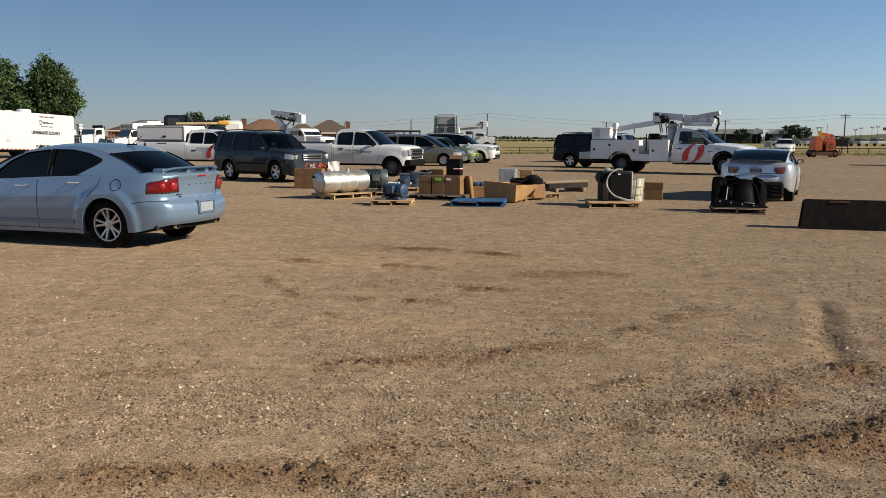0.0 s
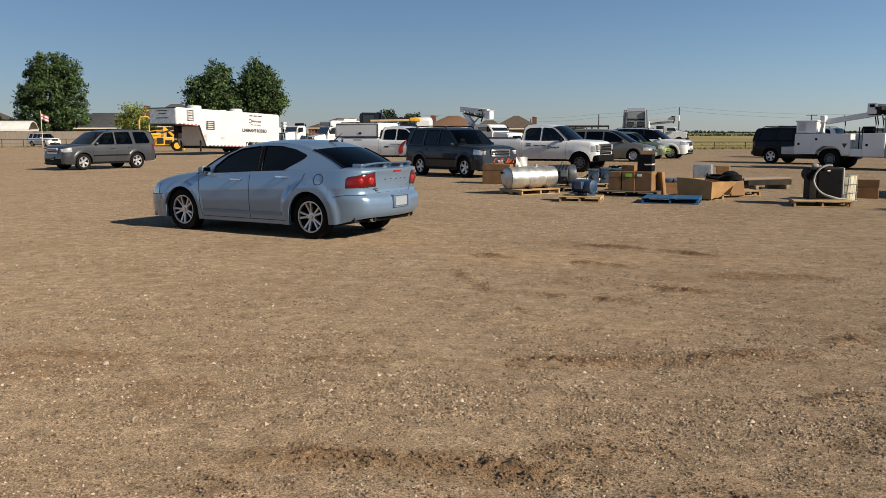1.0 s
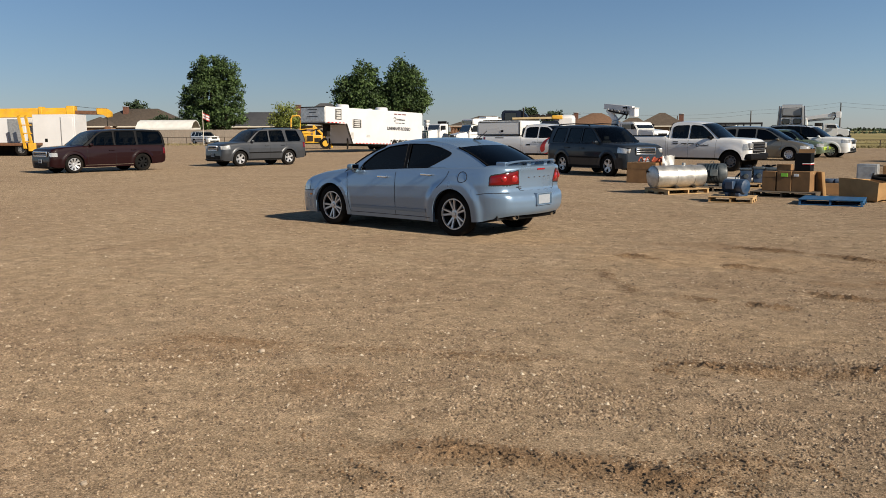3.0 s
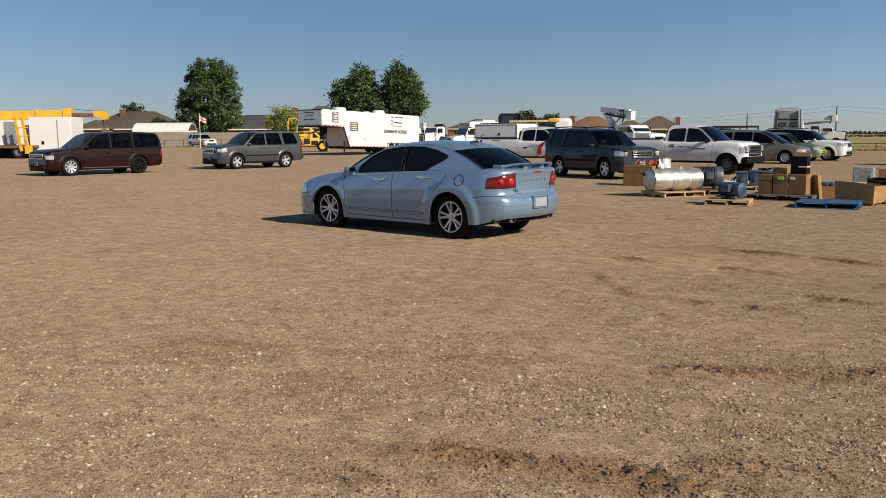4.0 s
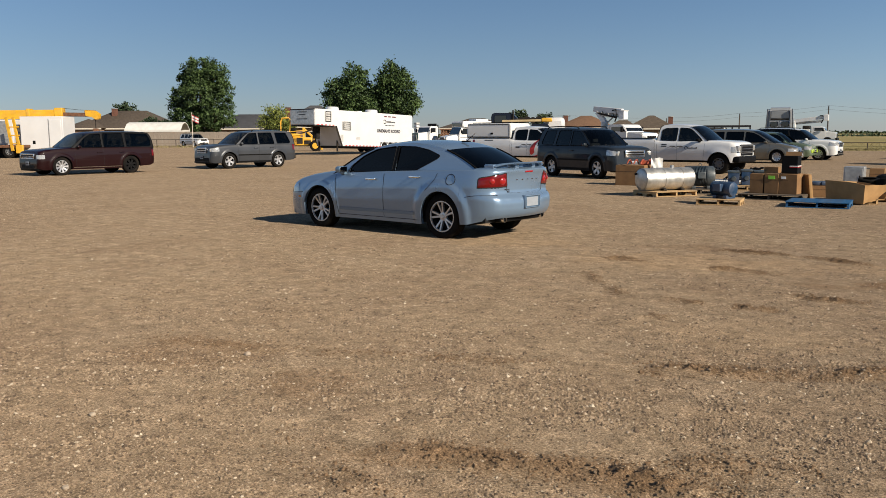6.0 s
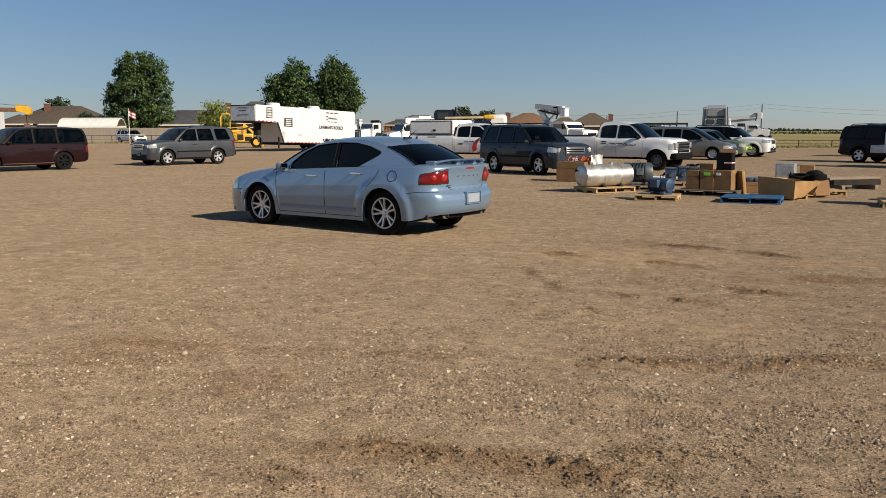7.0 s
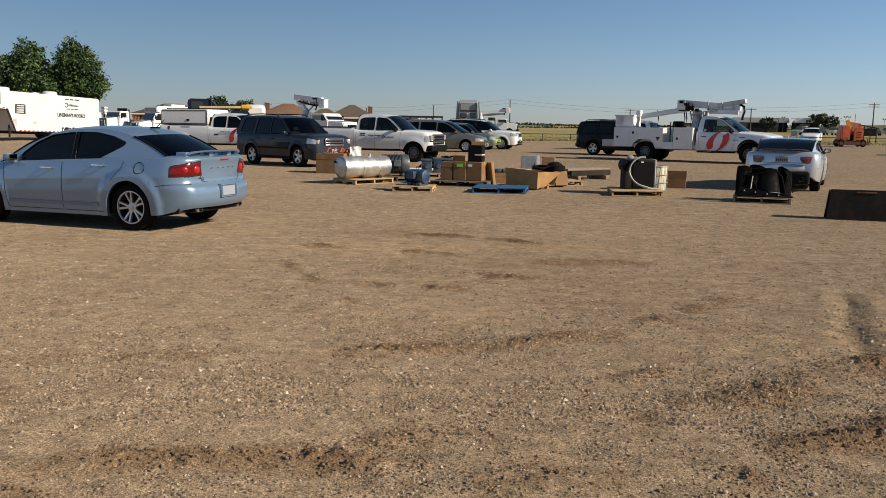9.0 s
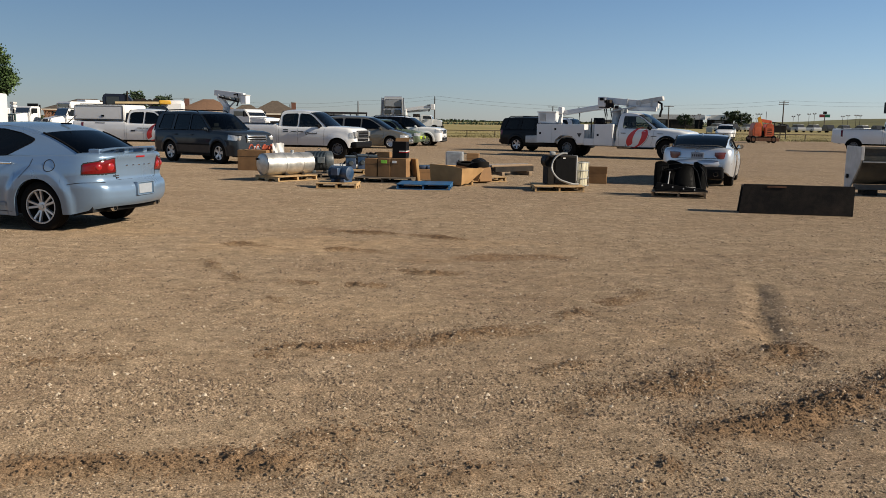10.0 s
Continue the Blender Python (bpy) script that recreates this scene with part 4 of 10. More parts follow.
PICKUP = dict(
    tail=-2.98, nose=2.585, width=2.03, axles=(-1.84, 1.84), radius=0.395, arch=0.455, flare=0.03, rim=0.225, tyre=0.265, style="steel",
    top=[(-2.98, 0.8), (-2.97, 1.34), (-2.93, 1.37), (-0.8, 1.37), (-0.72, 1.30), (1.3, 1.30), (1.6, 1.30), (2.19, 1.27), (2.433, 1.22), (2.524, 1.14), (2.57, 0.90), (2.585, 0.6)],
    shoulder=[(-2.98, 0.75), (-2.96, 1.30), (-2.9, 1.35), (-0.8, 1.35), (-0.72, 1.24), (1.3, 1.22), (1.9, 1.215), (2.266, 1.17), (2.478, 1.09), (2.554, 0.84), (2.585, 0.55)],
    sill=[(-2.98, 0.66), (-2.8, 0.58), (-1.0, 0.52), (1.2, 0.52), (2.418, 0.44), (2.585, 0.50)],
    round=(0.08, 0.40), ends=(0.95, 0.80), cabin=(-0.74, 1.36), belt=1.24, tumble=0.22, lean=0.10, taper=0.0,
    outline=[(1.42, 1.21), (1.17, 1.42), (0.80, 1.75), (0.54, 1.865), (-0.1, 1.905), (-0.47, 1.895), (-0.63, 1.84), (-0.68, 1.55), (-0.74, 1.22)],
    roof=(-0.52, 0.62), bow=(0.15, -0.03, 0.04), mirror_x=1.02, shelf=0.05,
    panes=[[(1.17, 1.27), (1.09, 1.37), (0.80, 1.63), (0.62, 1.755), (0.20, 1.79), (0.18, 1.26)], [(0.10, 1.27), (0.12, 1.785), (-0.40, 1.77), (-0.55, 1.70), (-0.56, 1.29)]],
    seats=(0.45, -0.3),
    seams=[[(1.28, 1.20), (1.25, 0.8), (1.22, 0.5)], [(0.14, 1.22), (0.14, 0.5)], [(-0.70, 1.30), (-0.70, 0.9), (-0.70, 0.5)], [(-0.80, 1.34), (-0.80, 0.9), (-0.80, 0.5)]],
    handles=[(0.28, 1.06), (-0.02, 1.06)], handle_mat=BLACK_PLASTIC, mirror_mat=BLACK_PLASTIC,
    patches=[("headlamp", CLEAR_LAMP, (2.33, 2.57), (0.82, 1.05), 0.006), ("tail_lamp", TAIL_RED, (-2.975, -2.86), (0.92, 1.30), 0.006)])


def pickup_ends(root, sh):
    for sy in (1, -1):
        h = part("headlamp_unit", one_box(2.37, 2.59, sy * 0.79 - 0.14, sy * 0.79 + 0.14, 0.89, 1.09, 0.03), CLEAR_LAMP, root)
        part("headlamp_bezel", one_box(2.38, 2.595, sy * 0.79 - 0.14, sy * 0.79 + 0.14, 0.835, 0.865, 0.01), BLACK_PLASTIC, h)
    part("lower_grille", one_box(2.40, 2.600, -0.66, 0.66, 0.70, 0.80, 0.02), BLACK_PLASTIC, root)
    part("front_bumper", one_box(2.30, 2.65, -0.98, 0.98, 0.44, 0.69, 0.06), BLACK_PLASTIC, root)
    part("rear_bumper", one_box(-3.10, -2.94, -0.95, 0.95, 0.50, 0.68, 0.04), BLACK_PLASTIC, root)
    bm = bmesh.new()
    box(bm, -2.92, -0.84, -0.98, -0.90, 1.36, 1.385, 0.01)
    box(bm, -2.92, -0.84, 0.90, 0.98, 1.36, 1.385, 0.01)
    box(bm, -2.975, -2.90, -0.95, 0.95, 1.36, 1.39, 0.01)
    part("bed_rail_cap", bm, BLACK_PLASTIC, root)
    part("tailgate", one_box(-3.005, -2.97, -0.74, 0.74, 0.72, 1.345, 0.012), WHITE_PAINT, root)


GUNMETAL = paint("dark_grille_plastic", (0.055, 0.056, 0.058), 0.2, 0.4, 0.05)
PICKUP["pieces"] = [grille(0.80, 1.12, 0.64, 3, 0.012, STEEL_GREY, GUNMETAL), pickup_ends, plate_at(-1, 0.86)]


def emblem(root, sh, cx, cz, r, sy):
    """The door emblem: two thick red swooping strokes round a pale middle, with a thin dark ring."""
    def spot(bm, px, pz):
        x, z = cx + px + 0.46 * pz, cz + pz
        return bm.verts.new((x, sy * (sh.side(x, min(z, lerp(sh.sh, x))) + 0.006), z))
    for a0, a1 in ((78, 238), (-102, 58)):
        bm = bmesh.new()
        prev = None
        for k in range(33):
            t = k / 32
            a = radians(a0 + (a1 - a0) * t)
            full = min(1.0, (2.3 * t) ** 0.8) * min(1.0, 0.55 + 7 * (1 - t))
            out = Vector((0.98 * math.cos(a), math.sin(a))) * r * 0.95
            inn = Vector((0.38 * math.cos(a) - 0.12 * math.sin(a), 0.68 * math.sin(a))) * r
            inn = out.lerp(inn, full)
            cur = [spot(bm, inn.x, inn.y), spot(bm, out.x, out.y)]
            if prev:
                bm.faces.new((prev[0], prev[1], cur[1], cur[0]))
            prev = cur
        part("door_emblem", bm, RED_PAINT, root)
    bm = bmesh.new()
    prev = None
    for a in np.linspace(-2.5, 0.3, 26):
        cur = [spot(bm, q * r * math.cos(a) * 0.95, q * r * math.sin(a)) for q in (1.06, 1.09)]
        if prev:
            bm.faces.new((prev[0], prev[1], cur[1], cur[0]))
        prev = cur
    part("emblem_ring", bm, INK, root)


# the pale blue saloon
vehicle("sedan_car", SEDAN, rear_wheel((-7.40, 12.94), (-4.69, 12.03), SEDAN, 1), BLUE_PAINT,
        "pale ice-blue metallic four-door saloon car with dark tinted windows", "car")
# estate-shaped and tall cars
vehicle("station_wagon", WAGON, rear_wheel((-26.96, 26.12), (-25.91, 29.05), WAGON, 1), MAROON_PAINT,
        "dark maroon boxy people carrier with a black spare rear wheel", "car", glass=SMOKE_GLASS, styles={(False, 1): "black"})
vehicle("suv_car", SUV, rear_wheel((-24.17, 33.6), (-22.99, 36.1), SUV, 1) @ Matrix.Diagonal((0.97, 0.97, 1, 1)), GREY_PAINT,
        "graphite grey three-row SUV with roof rails on gravel", "car", "grey SUVs", glass=SMOKE_GLASS)
vehicle("suv_car", SUV, rear_wheel((-5.78, 29.6), (-7.90, 31.32), SUV, -1) @ Matrix.Diagonal((0.95, 0.95, 1, 1)), SLATE_PAINT,
        "dark slate-blue three-row SUV with bright headlamps and grille", "car", "grey SUVs")

# pickups
LONG_PICKUP = dict(PICKUP, axles=(-2.25, 1.84), tail=-3.45,
    top=[(-3.45, 0.8), (-3.44, 1.34), (-3.40, 1.37)] + PICKUP["top"][3:], shoulder=[(-3.45, 0.75), (-3.43, 1.30), (-3.37, 1.35)] + PICKUP["shoulder"][3:],
    sill=[(-3.45, 0.62), (-3.25, 0.52)] + PICKUP["sill"][2:])


def door_writing(root, sh):
    for sy in (1, -1):
        bm = bmesh.new()
        for k in range(9):
            x = 0.60 + 0.045 * k
            y = sh.side(x, 1.0) + 0.005
            box(bm, x - 0.016, x + 0.016, sy * y - 0.002, sy * y + 0.002, 0.975, 1.03 if k % 4 == 0 else 1.012)
        part("door_writing", bm, INK, root)
        bm = bmesh.new()
        path_tube(bm, [(0.53 + 0.05 * math.cos(a), sy * (sh.side(0.53, 1.0) + 0.006), 1.0 + 0.055 * math.sin(a)) for a in np.linspace(0, 5.2, 18)], 0.012, 5)
        part("door_mark", bm, INK, root)
        for r in range(2):
            y = sh.side(-0.4, 1.13 - 0.07 * r) + 0.005
            part("fleet_bar", one_box(-0.50, -0.28, sy * y - 0.002, sy * y + 0.002, 1.11 - 0.07 * r, 1.15 - 0.07 * r), INK, root)


CREW = dict(PICKUP, pieces=PICKUP["pieces"] + [door_writing, plate_at(1, 0.57)])
vehicle("pickup_truck", CREW, rear_wheel((-2.0, 34.2), (-5.52, 35.28), CREW, -1), WHITE_PAINT,
        "white extended-cab pickup truck with dark door lettering", "pickup truck", "pickups", glass=SMOKE_GLASS)


def topper(root, sh):
    x0, x1 = -3.40, -0.80
    bm = bmesh.new()
    prism(bm, [(x0, 1.37), (x0 + 0.06, 2.06), (x0 + 0.12, 2.10), (x1 - 0.06, 2.10), (x1, 2.04), (x1, 1.37)], -0.96, 0.96, 0.03)
    t = part("bed_topper", bm, WHITE_PAINT, root)
    for sy in (1, -1):
        part("topper_door", one_box(x0 + 0.12, x1 - 0.14, sy * 0.965 - 0.008, sy * 0.965 + 0.008, 1.46, 1.98, 0.006), WHITE_PAINT, t)
        part("topper_latch", one_box(-1.95, -1.80, sy * 0.978 - 0.012, sy * 0.978 + 0.012, 1.55, 1.64, 0.01), BLACK_PLASTIC, t)
        bm = bmesh.new()
        for a, b in (((x0 + 0.08, 1.42), (x1 - 0.05, 1.42)), ((x1 - 0.08, 1.40), (x1 - 0.08, 2.03)), ((x0 + 0.1, 2.04), (x1 - 0.1, 2.04))):
            tube(bm, (a[0], sy * 0.966, a[1]), (b[0], sy * 0.966, b[1]), 0.016, 6)
        part("topper_seal", bm, BLACK_PLASTIC, t)
        bm = bmesh.new()
        for k in range(9):
            x = -2.25 + 0.055 * k
            y = sh.side(x, 1.27) + 0.005
            box(bm, x - 0.022, x + 0.022, sy * y - 0.002, sy * y + 0.002, 1.245, 1.29)
        part("bed_writing", bm, INK, root)
        y = sh.side(-0.4, 0.93) + 0.005
        part("fleet_bar", one_box(-0.47, -0.25, sy * y - 0.002, sy * y + 0.002, 0.90, 0.97), INK, root)
        emblem(root, sh, 0.74, 0.90, 0.42, sy)
    for y in (-0.5, 0.5):
        tube_bm = bmesh.new()
        tube(tube_bm, (x0 + 0.1, y, 2.13), (x1 - 0.1, y, 2.13), 0.02, 8)
        part("roof_rack_bar", tube_bm, BLACK_PLASTIC, t)


TOPPER = dict(LONG_PICKUP, pieces=LONG_PICKUP["pieces"] + [topper, plate_at(1, 0.57)])
vehicle("pickup_truck", TOPPER, rear_wheel((-9.33, 39.2), (-13.3, 40.2), TOPPER, -1), WHITE_PAINT,
        "white work pickup with bed topper and red door emblem", "pickup truck", "pickups")
vehicle("pickup_truck", LONG_PICKUP, headed(29.6, 47.7, -29), WHITE_PAINT,
        "white pickup truck with long shadow at the lot's edge", "pickup truck", "pickups")

VAN = dict(SUV, tail=-2.55, nose=2.52, width=1.98, axles=(-1.51, 1.51), radius=0.34, arch=0.385, rim=0.215, style="many",
    top=[(-2.55, 0.6), (-2.53, 1.02), (-2.48, 1.08), (-1.0, 1.1), (1.15, 1.10), (1.6, 1.03), (2.1, 0.92), (2.35, 0.82), (2.45, 0.7), (2.52, 0.42)],
    shoulder=[(-2.55, 0.55), (-2.53, 0.98), (-2.4, 1.04), (-1.0, 1.05), (1.1, 1.02), (1.7, 0.94), (2.2, 0.80), (2.42, 0.66), (2.52, 0.38)],
    sill=[(-2.55, 0.4), (-2.3, 0.3), (-1.0, 0.2), (1.2, 0.2), (2.3, 0.22), (2.52, 0.28)],
    round=(0.30, 0.62), ends=(0.84, 0.62), cabin=(-2.5, 1.2), belt=1.04, tumble=0.24, lean=0.10,
    outline=[(1.42, 1.01), (1.0, 1.25), (0.52, 1.55), (0.15, 1.69), (-0.7, 1.735), (-1.8, 1.72), (-2.25, 1.67), (-2.44, 1.45), (-2.54, 1.03)],
    roof=(-2.2, 0.30), bow=(0.2, -0.06, 0.035), mirror_x=0.95,
    panes=[[(1.05, 1.08), (0.95, 1.17), (0.55, 1.44), (0.28, 1.56), (-0.10, 1.61), (-0.12, 1.06)], [(-0.2, 1.06), (-0.18, 1.615), (-1.08, 1.62), (-1.12, 1.06)], [(-1.22, 1.08), (-1.2, 1.62), (-2.1, 1.58), (-2.3, 1.40), (-2.36, 1.12)]],
    seams=[[(1.15, 1.0), (1.12, 0.6), (1.08, 0.3)], [(-0.16, 1.03), (-0.16, 0.3)], [(-1.16, 1.03), (-1.16, 0.8), (-1.1, 0.6)]], handles=[(0.04, 0.9), (-0.98, 0.9)],
    patches=[("headlamp", CLEAR_LAMP, (2.05, 2.48), (0.58, 0.76), 0.006), ("tail_lamp", TAIL_RED, (-2.54, -2.36), (0.8, 1.2), 0.006)],
    pieces=[grille(0.50, 0.66, 0.36, 3, 0.015), plate_at(1, 0.40), plate_at(-1, 0.8)])
vehicle("minivan", VAN, rear_wheel((0.1, 46.6), (-2.85, 47.23), VAN, -1), TAN_PAINT, "tan-grey metallic minivan with sunlit headlamps", "minivan", "row of parked cars", glass=DARK_GLASS)

CROSSOVER = dict(SUV, tail=-2.05, nose=2.08, width=1.80, axles=(-1.28, 1.28), radius=0.33, arch=0.375, rim=0.22, style="five",
    top=[(-2.05, 0.6), (-2.03, 1.0), (-1.98, 1.05), (0.8, 1.06), (1.3, 1.0), (1.75, 0.93), (1.95, 0.85), (2.03, 0.7), (2.08, 0.45)],
    shoulder=[(-2.05, 0.55), (-2.03, 0.95), (-1.9, 1.0), (0.8, 0.98), (1.4, 0.93), (1.85, 0.83), (2.0, 0.66), (2.08, 0.4)],
    sill=[(-2.05, 0.4), (-1.9, 0.3), (-0.9, 0.22), (1.0, 0.22), (1.9, 0.24), (2.08, 0.3)], round=(0.3, 0.45), ends=(0.82, 0.7), cabin=(-2.0, 0.86), belt=1.0,
    outline=[(0.98, 0.97), (0.72, 1.16), (0.36, 1.45), (0.05, 1.56), (-0.8, 1.59), (-1.5, 1.56), (-1.82, 1.50), (-1.95, 1.3), (-2.03, 0.98)], roof=(-1.78, 0.15), mirror_x=0.66,
    panes=[[(0.70, 1.03), (0.66, 1.1), (0.35, 1.37), (0.12, 1.46), (-0.22, 1.48), (-0.24, 1.01)], [(-0.32, 1.01), (-0.3, 1.485), (-1.02, 1.48), (-1.1, 1.02)], [(-1.2, 1.06), (-1.16, 1.47), (-1.66, 1.43), (-1.76, 1.14)]],
    seams=[[(0.85, 0.97), (0.82, 0.6), (0.80, 0.3)], [(-0.28, 0.98), (-0.28, 0.3)], [(-1.13, 0.98), (-1.1, 0.8), (-0.95, 0.6)]], handles=[(-0.12, 0.86), (-0.96, 0.87)], seats=(0.1, -0.7),
    patches=[("headlamp", CLEAR_LAMP, (1.72, 2.06), (0.62, 0.80), 0.006), ("tail_lamp", TAIL_RED, (-2.04, -1.9), (0.85, 1.2), 0.006), ("lower_trim", BLACK_PLASTIC, (-0.88, 0.88), (0.23, 0.36), 0.01)],
    pieces=[slab("lime_bumper", LIME_PAINT, 1.80, 2.10, -0.72, 0.72, 0.42, 0.64, 0.06), grille(0.44, 0.56, 0.42, 2, 0.03, BLACK_PLASTIC, BLACK_PLASTIC), plate_at(1, 0.56), plate_at(-1, 0.75)])
vehicle("hatchback", CROSSOVER, rear_wheel((1.1, 50.9), (-1.37, 51.56), CROSSOVER, -1), DULL_GREEN, "olive green hatchback with a lime green bumper", "car", "row of parked cars")
FAMILY = dict(SUV, style="many", frame_mat=BLACK_PAINT)
vehicle("suv_car", FAMILY, rear_wheel((2.3, 52.3), (-0.38, 53.02), SUV, -1), WHITE_PAINT, "white SUV with black window frames and lower trim", "car", "row of parked cars")
vehicle("suv_car", dict(SUV, style="five"), rear_wheel((9.05, 43.25), (6.85, 44.95), SUV, -1), BLACK_PAINT, "glossy black SUV parked behind a service truck", "car")
vehicle("suv_car", dict(SUV, style="five"), headed(9.9, 54.8, 150), WHITE_PAINT, "white SUV mostly hidden by a black SUV", "car")
vehicle("suv_car", dict(SUV, style="many"), headed(-77.3, 99.7, -20), WHITE_PAINT, "white SUV parked near the wooden fence", "car")

COUPE = dict(
    tail=-2.08, nose=2.12, width=1.775, axles=(-1.285, 1.285), radius=0.318, arch=0.355, flare=0.03, rim=0.222, tyre=0.225, style="twin",
    top=[(-2.08, 0.62), (-2.06, 0.9), (-2.0, 1.0), (-1.7, 1.0), (0.7, 0.95), (1.1, 0.88), (1.6, 0.80), (1.9, 0.70), (2.05, 0.56), (2.12, 0.4)],
    shoulder=[(-2.08, 0.58), (-2.05, 0.84), (-1.95, 0.93), (-1.4, 0.94), (-0.5, 0.9), (0.7, 0.86), (1.3, 0.82), (1.75, 0.70), (2.0, 0.54), (2.12, 0.36)],
    sill=[(-2.08, 0.40), (-1.9, 0.28), (-0.9, 0.17), (0.9, 0.17), (1.9, 0.18), (2.12, 0.24)],
    round=(0.42, 0.6), ends=(0.72, 0.55), cabin=(-1.72, 0.86), belt=0.90, tumble=0.42, lean=0.05, taper=0.13, taper_from=-0.5,
    outline=[(0.92, 0.86), (0.62, 1.02), (0.25, 1.18), (-0.1, 1.265), (-0.5, 1.275), (-0.95, 1.21), (-1.35, 1.08), (-1.75, 0.94)],
    roof=(-0.72, 0.06), bow=(0.2, -0.16, 0.035), shelf=0.6, mirror_x=0.56, mirror_mat=BLACK_PLASTIC,
    panes=[[(0.55, 0.92), (0.5, 0.99), (0.2, 1.12), (-0.12, 1.19), (-0.6, 1.19), (-0.62, 0.94)], [(-0.68, 0.96), (-0.66, 1.19), (-0.95, 1.12), (-1.1, 1.03)]],
    seats=(-0.2,), seams=[[(0.7, 0.86), (0.68, 0.5), (0.64, 0.25)], [(-0.66, 0.9), (-0.64, 0.6), (-0.6, 0.25)]], handles=[(-0.48, 0.78)],
    patches=[("headlamp", CLEAR_LAMP, (1.65, 2.0), (0.52, 0.66), 0.006)])


TAIL_DARK = paint("dark_smoked_red_lamp", (0.085, 0.006, 0.010), 0.0, 0.3, 0.03)


def coupe_rear(root, sh):
    bm = bmesh.new()
    pts = []
    n = 16
    for k in range(n + 1):
        u = 2 * k / n - 1
        x, y, z = -2.03 + 0.22 * abs(u) ** 2.5, 0.66 * u, 1.045 - 0.07 * abs(u) ** 6
        ring = [bm.verts.new(p) for p in ((x + 0.09, y, z - 0.008), (x, y, z + 0.008), (x - 0.09, y, z + 0.014), (x - 0.09, y, z - 0.004), (x, y, z - 0.012))]
        if k:
            for i in range(5):
                bm.faces.new((prev[i], prev[(i + 1) % 5], ring[(i + 1) % 5], ring[i]))
        else:
            bm.faces.new(ring)
        prev = ring
    bm.faces.new(prev[::-1])
    part("spoiler", bm, GUNMETAL, root)
    bm = bmesh.new()
    rows = []
    for k in range(19):
        u = 2 * k / 18 - 1
        y, x = 0.85 * math.copysign(abs(u) ** 0.85, u), -2.16 + 0.36 * abs(u) ** 3
        rows.append([bm.verts.new(p) for p in ((x + 0.1, y * 0.98, 0.70), (x + 0.02, y, 0.66), (x, y * 1.0, 0.58), (x + 0.02, y, 0.46), (x + 0.1, y * 0.97, 0.40))])
    for a, b in zip(rows, rows[1:]):
        for i in range(4):
            bm.faces.new((a[i], b[i], b[i + 1], a[i + 1]))
    part("rear_bumper", bm, SILVER_PAINT, root, smooth=60)
    for sy in (1, -1):
        bm = bmesh.new()
        prev = None
        for k in range(9):
            u = k / 8
            y = 0.42 + 0.415 * u
            x = -2.135 + 0.30 * u ** 2.6
            cur = [bm.verts.new((x + d, sy * y, z)) for d, z in ((0.06, 0.875 + 0.02 * u), (0.0, 0.865 + 0.02 * u), (-0.005, 0.80), (0.0, 0.80 - 0.09 * math.sin(math.pi * u ** 0.7)), (0.06, 0.79 - 0.09 * math.sin(math.pi * u ** 0.7)))]
            if prev:
                for i in range(4):
                    bm.faces.new((prev[i], cur[i], cur[i + 1], prev[i + 1]))
            prev = cur
        part("rear_lamp", bm, TAIL_DARK, root, smooth=50)
    part("diffuser", one_box(-2.19, -1.9, -0.66, 0.66, 0.20, 0.52, 0.07), BLACK_PLASTIC, root)
    for sy in (1, -1):
        bm = bmesh.new()
        lathe(bm, [(0.0, 0.02), (0.05, 0.02), (0.052, -0.06), (0.058, -0.06), (0.058, 0.2)], 16, 'X', (-2.17, sy * 0.48, 0.33))
        part("exhaust_tip", bm, CHROME, root)
    bm = bmesh.new()
    path_tube(bm, [(-2.085, 0.06 * math.cos(a), 0.90 + 0.032 * math.sin(a)) for a in np.linspace(0, 6.28, 17)], 0.006, 5)
    part("oval_badge", bm, CHROME, root)
    part("boot_gap", path_tube(bmesh.new(), [(-2.07, -0.66, 0.82), (-2.09, -0.5, 0.72), (-2.095, 0.5, 0.72), (-2.07, 0.66, 0.82)], 0.006, 5), SHADOW_LINE, root)
    bm = one_box(-0.80, -0.68, -0.015, 0.015, 1.30, 1.345, 0.008)
    part("aerial_fin", bm, SILVER_PAINT, root)


COUPE["pieces"] = [coupe_rear, plate_at(-1, 0.79)]
vehicle("coupe_car", COUPE, headed(8.74, 22.85, 65), SILVER_PAINT, "silver two-door sports coupe with a small rear spoiler", "car")
SALOON = dict(SEDAN, style="five", seams=SEDAN["seams"][:3], pieces=[grille(0.50, 0.62, 0.40, 2), plate_at(1, 0.40)], patches=SEDAN["patches"][0:1])
vehicle("sedan_car", SALOON, headed(35.3, 87.2, -116), WHITE_PAINT, "white saloon car parked by the pipe fence", "car", glass=MID_GLASS)

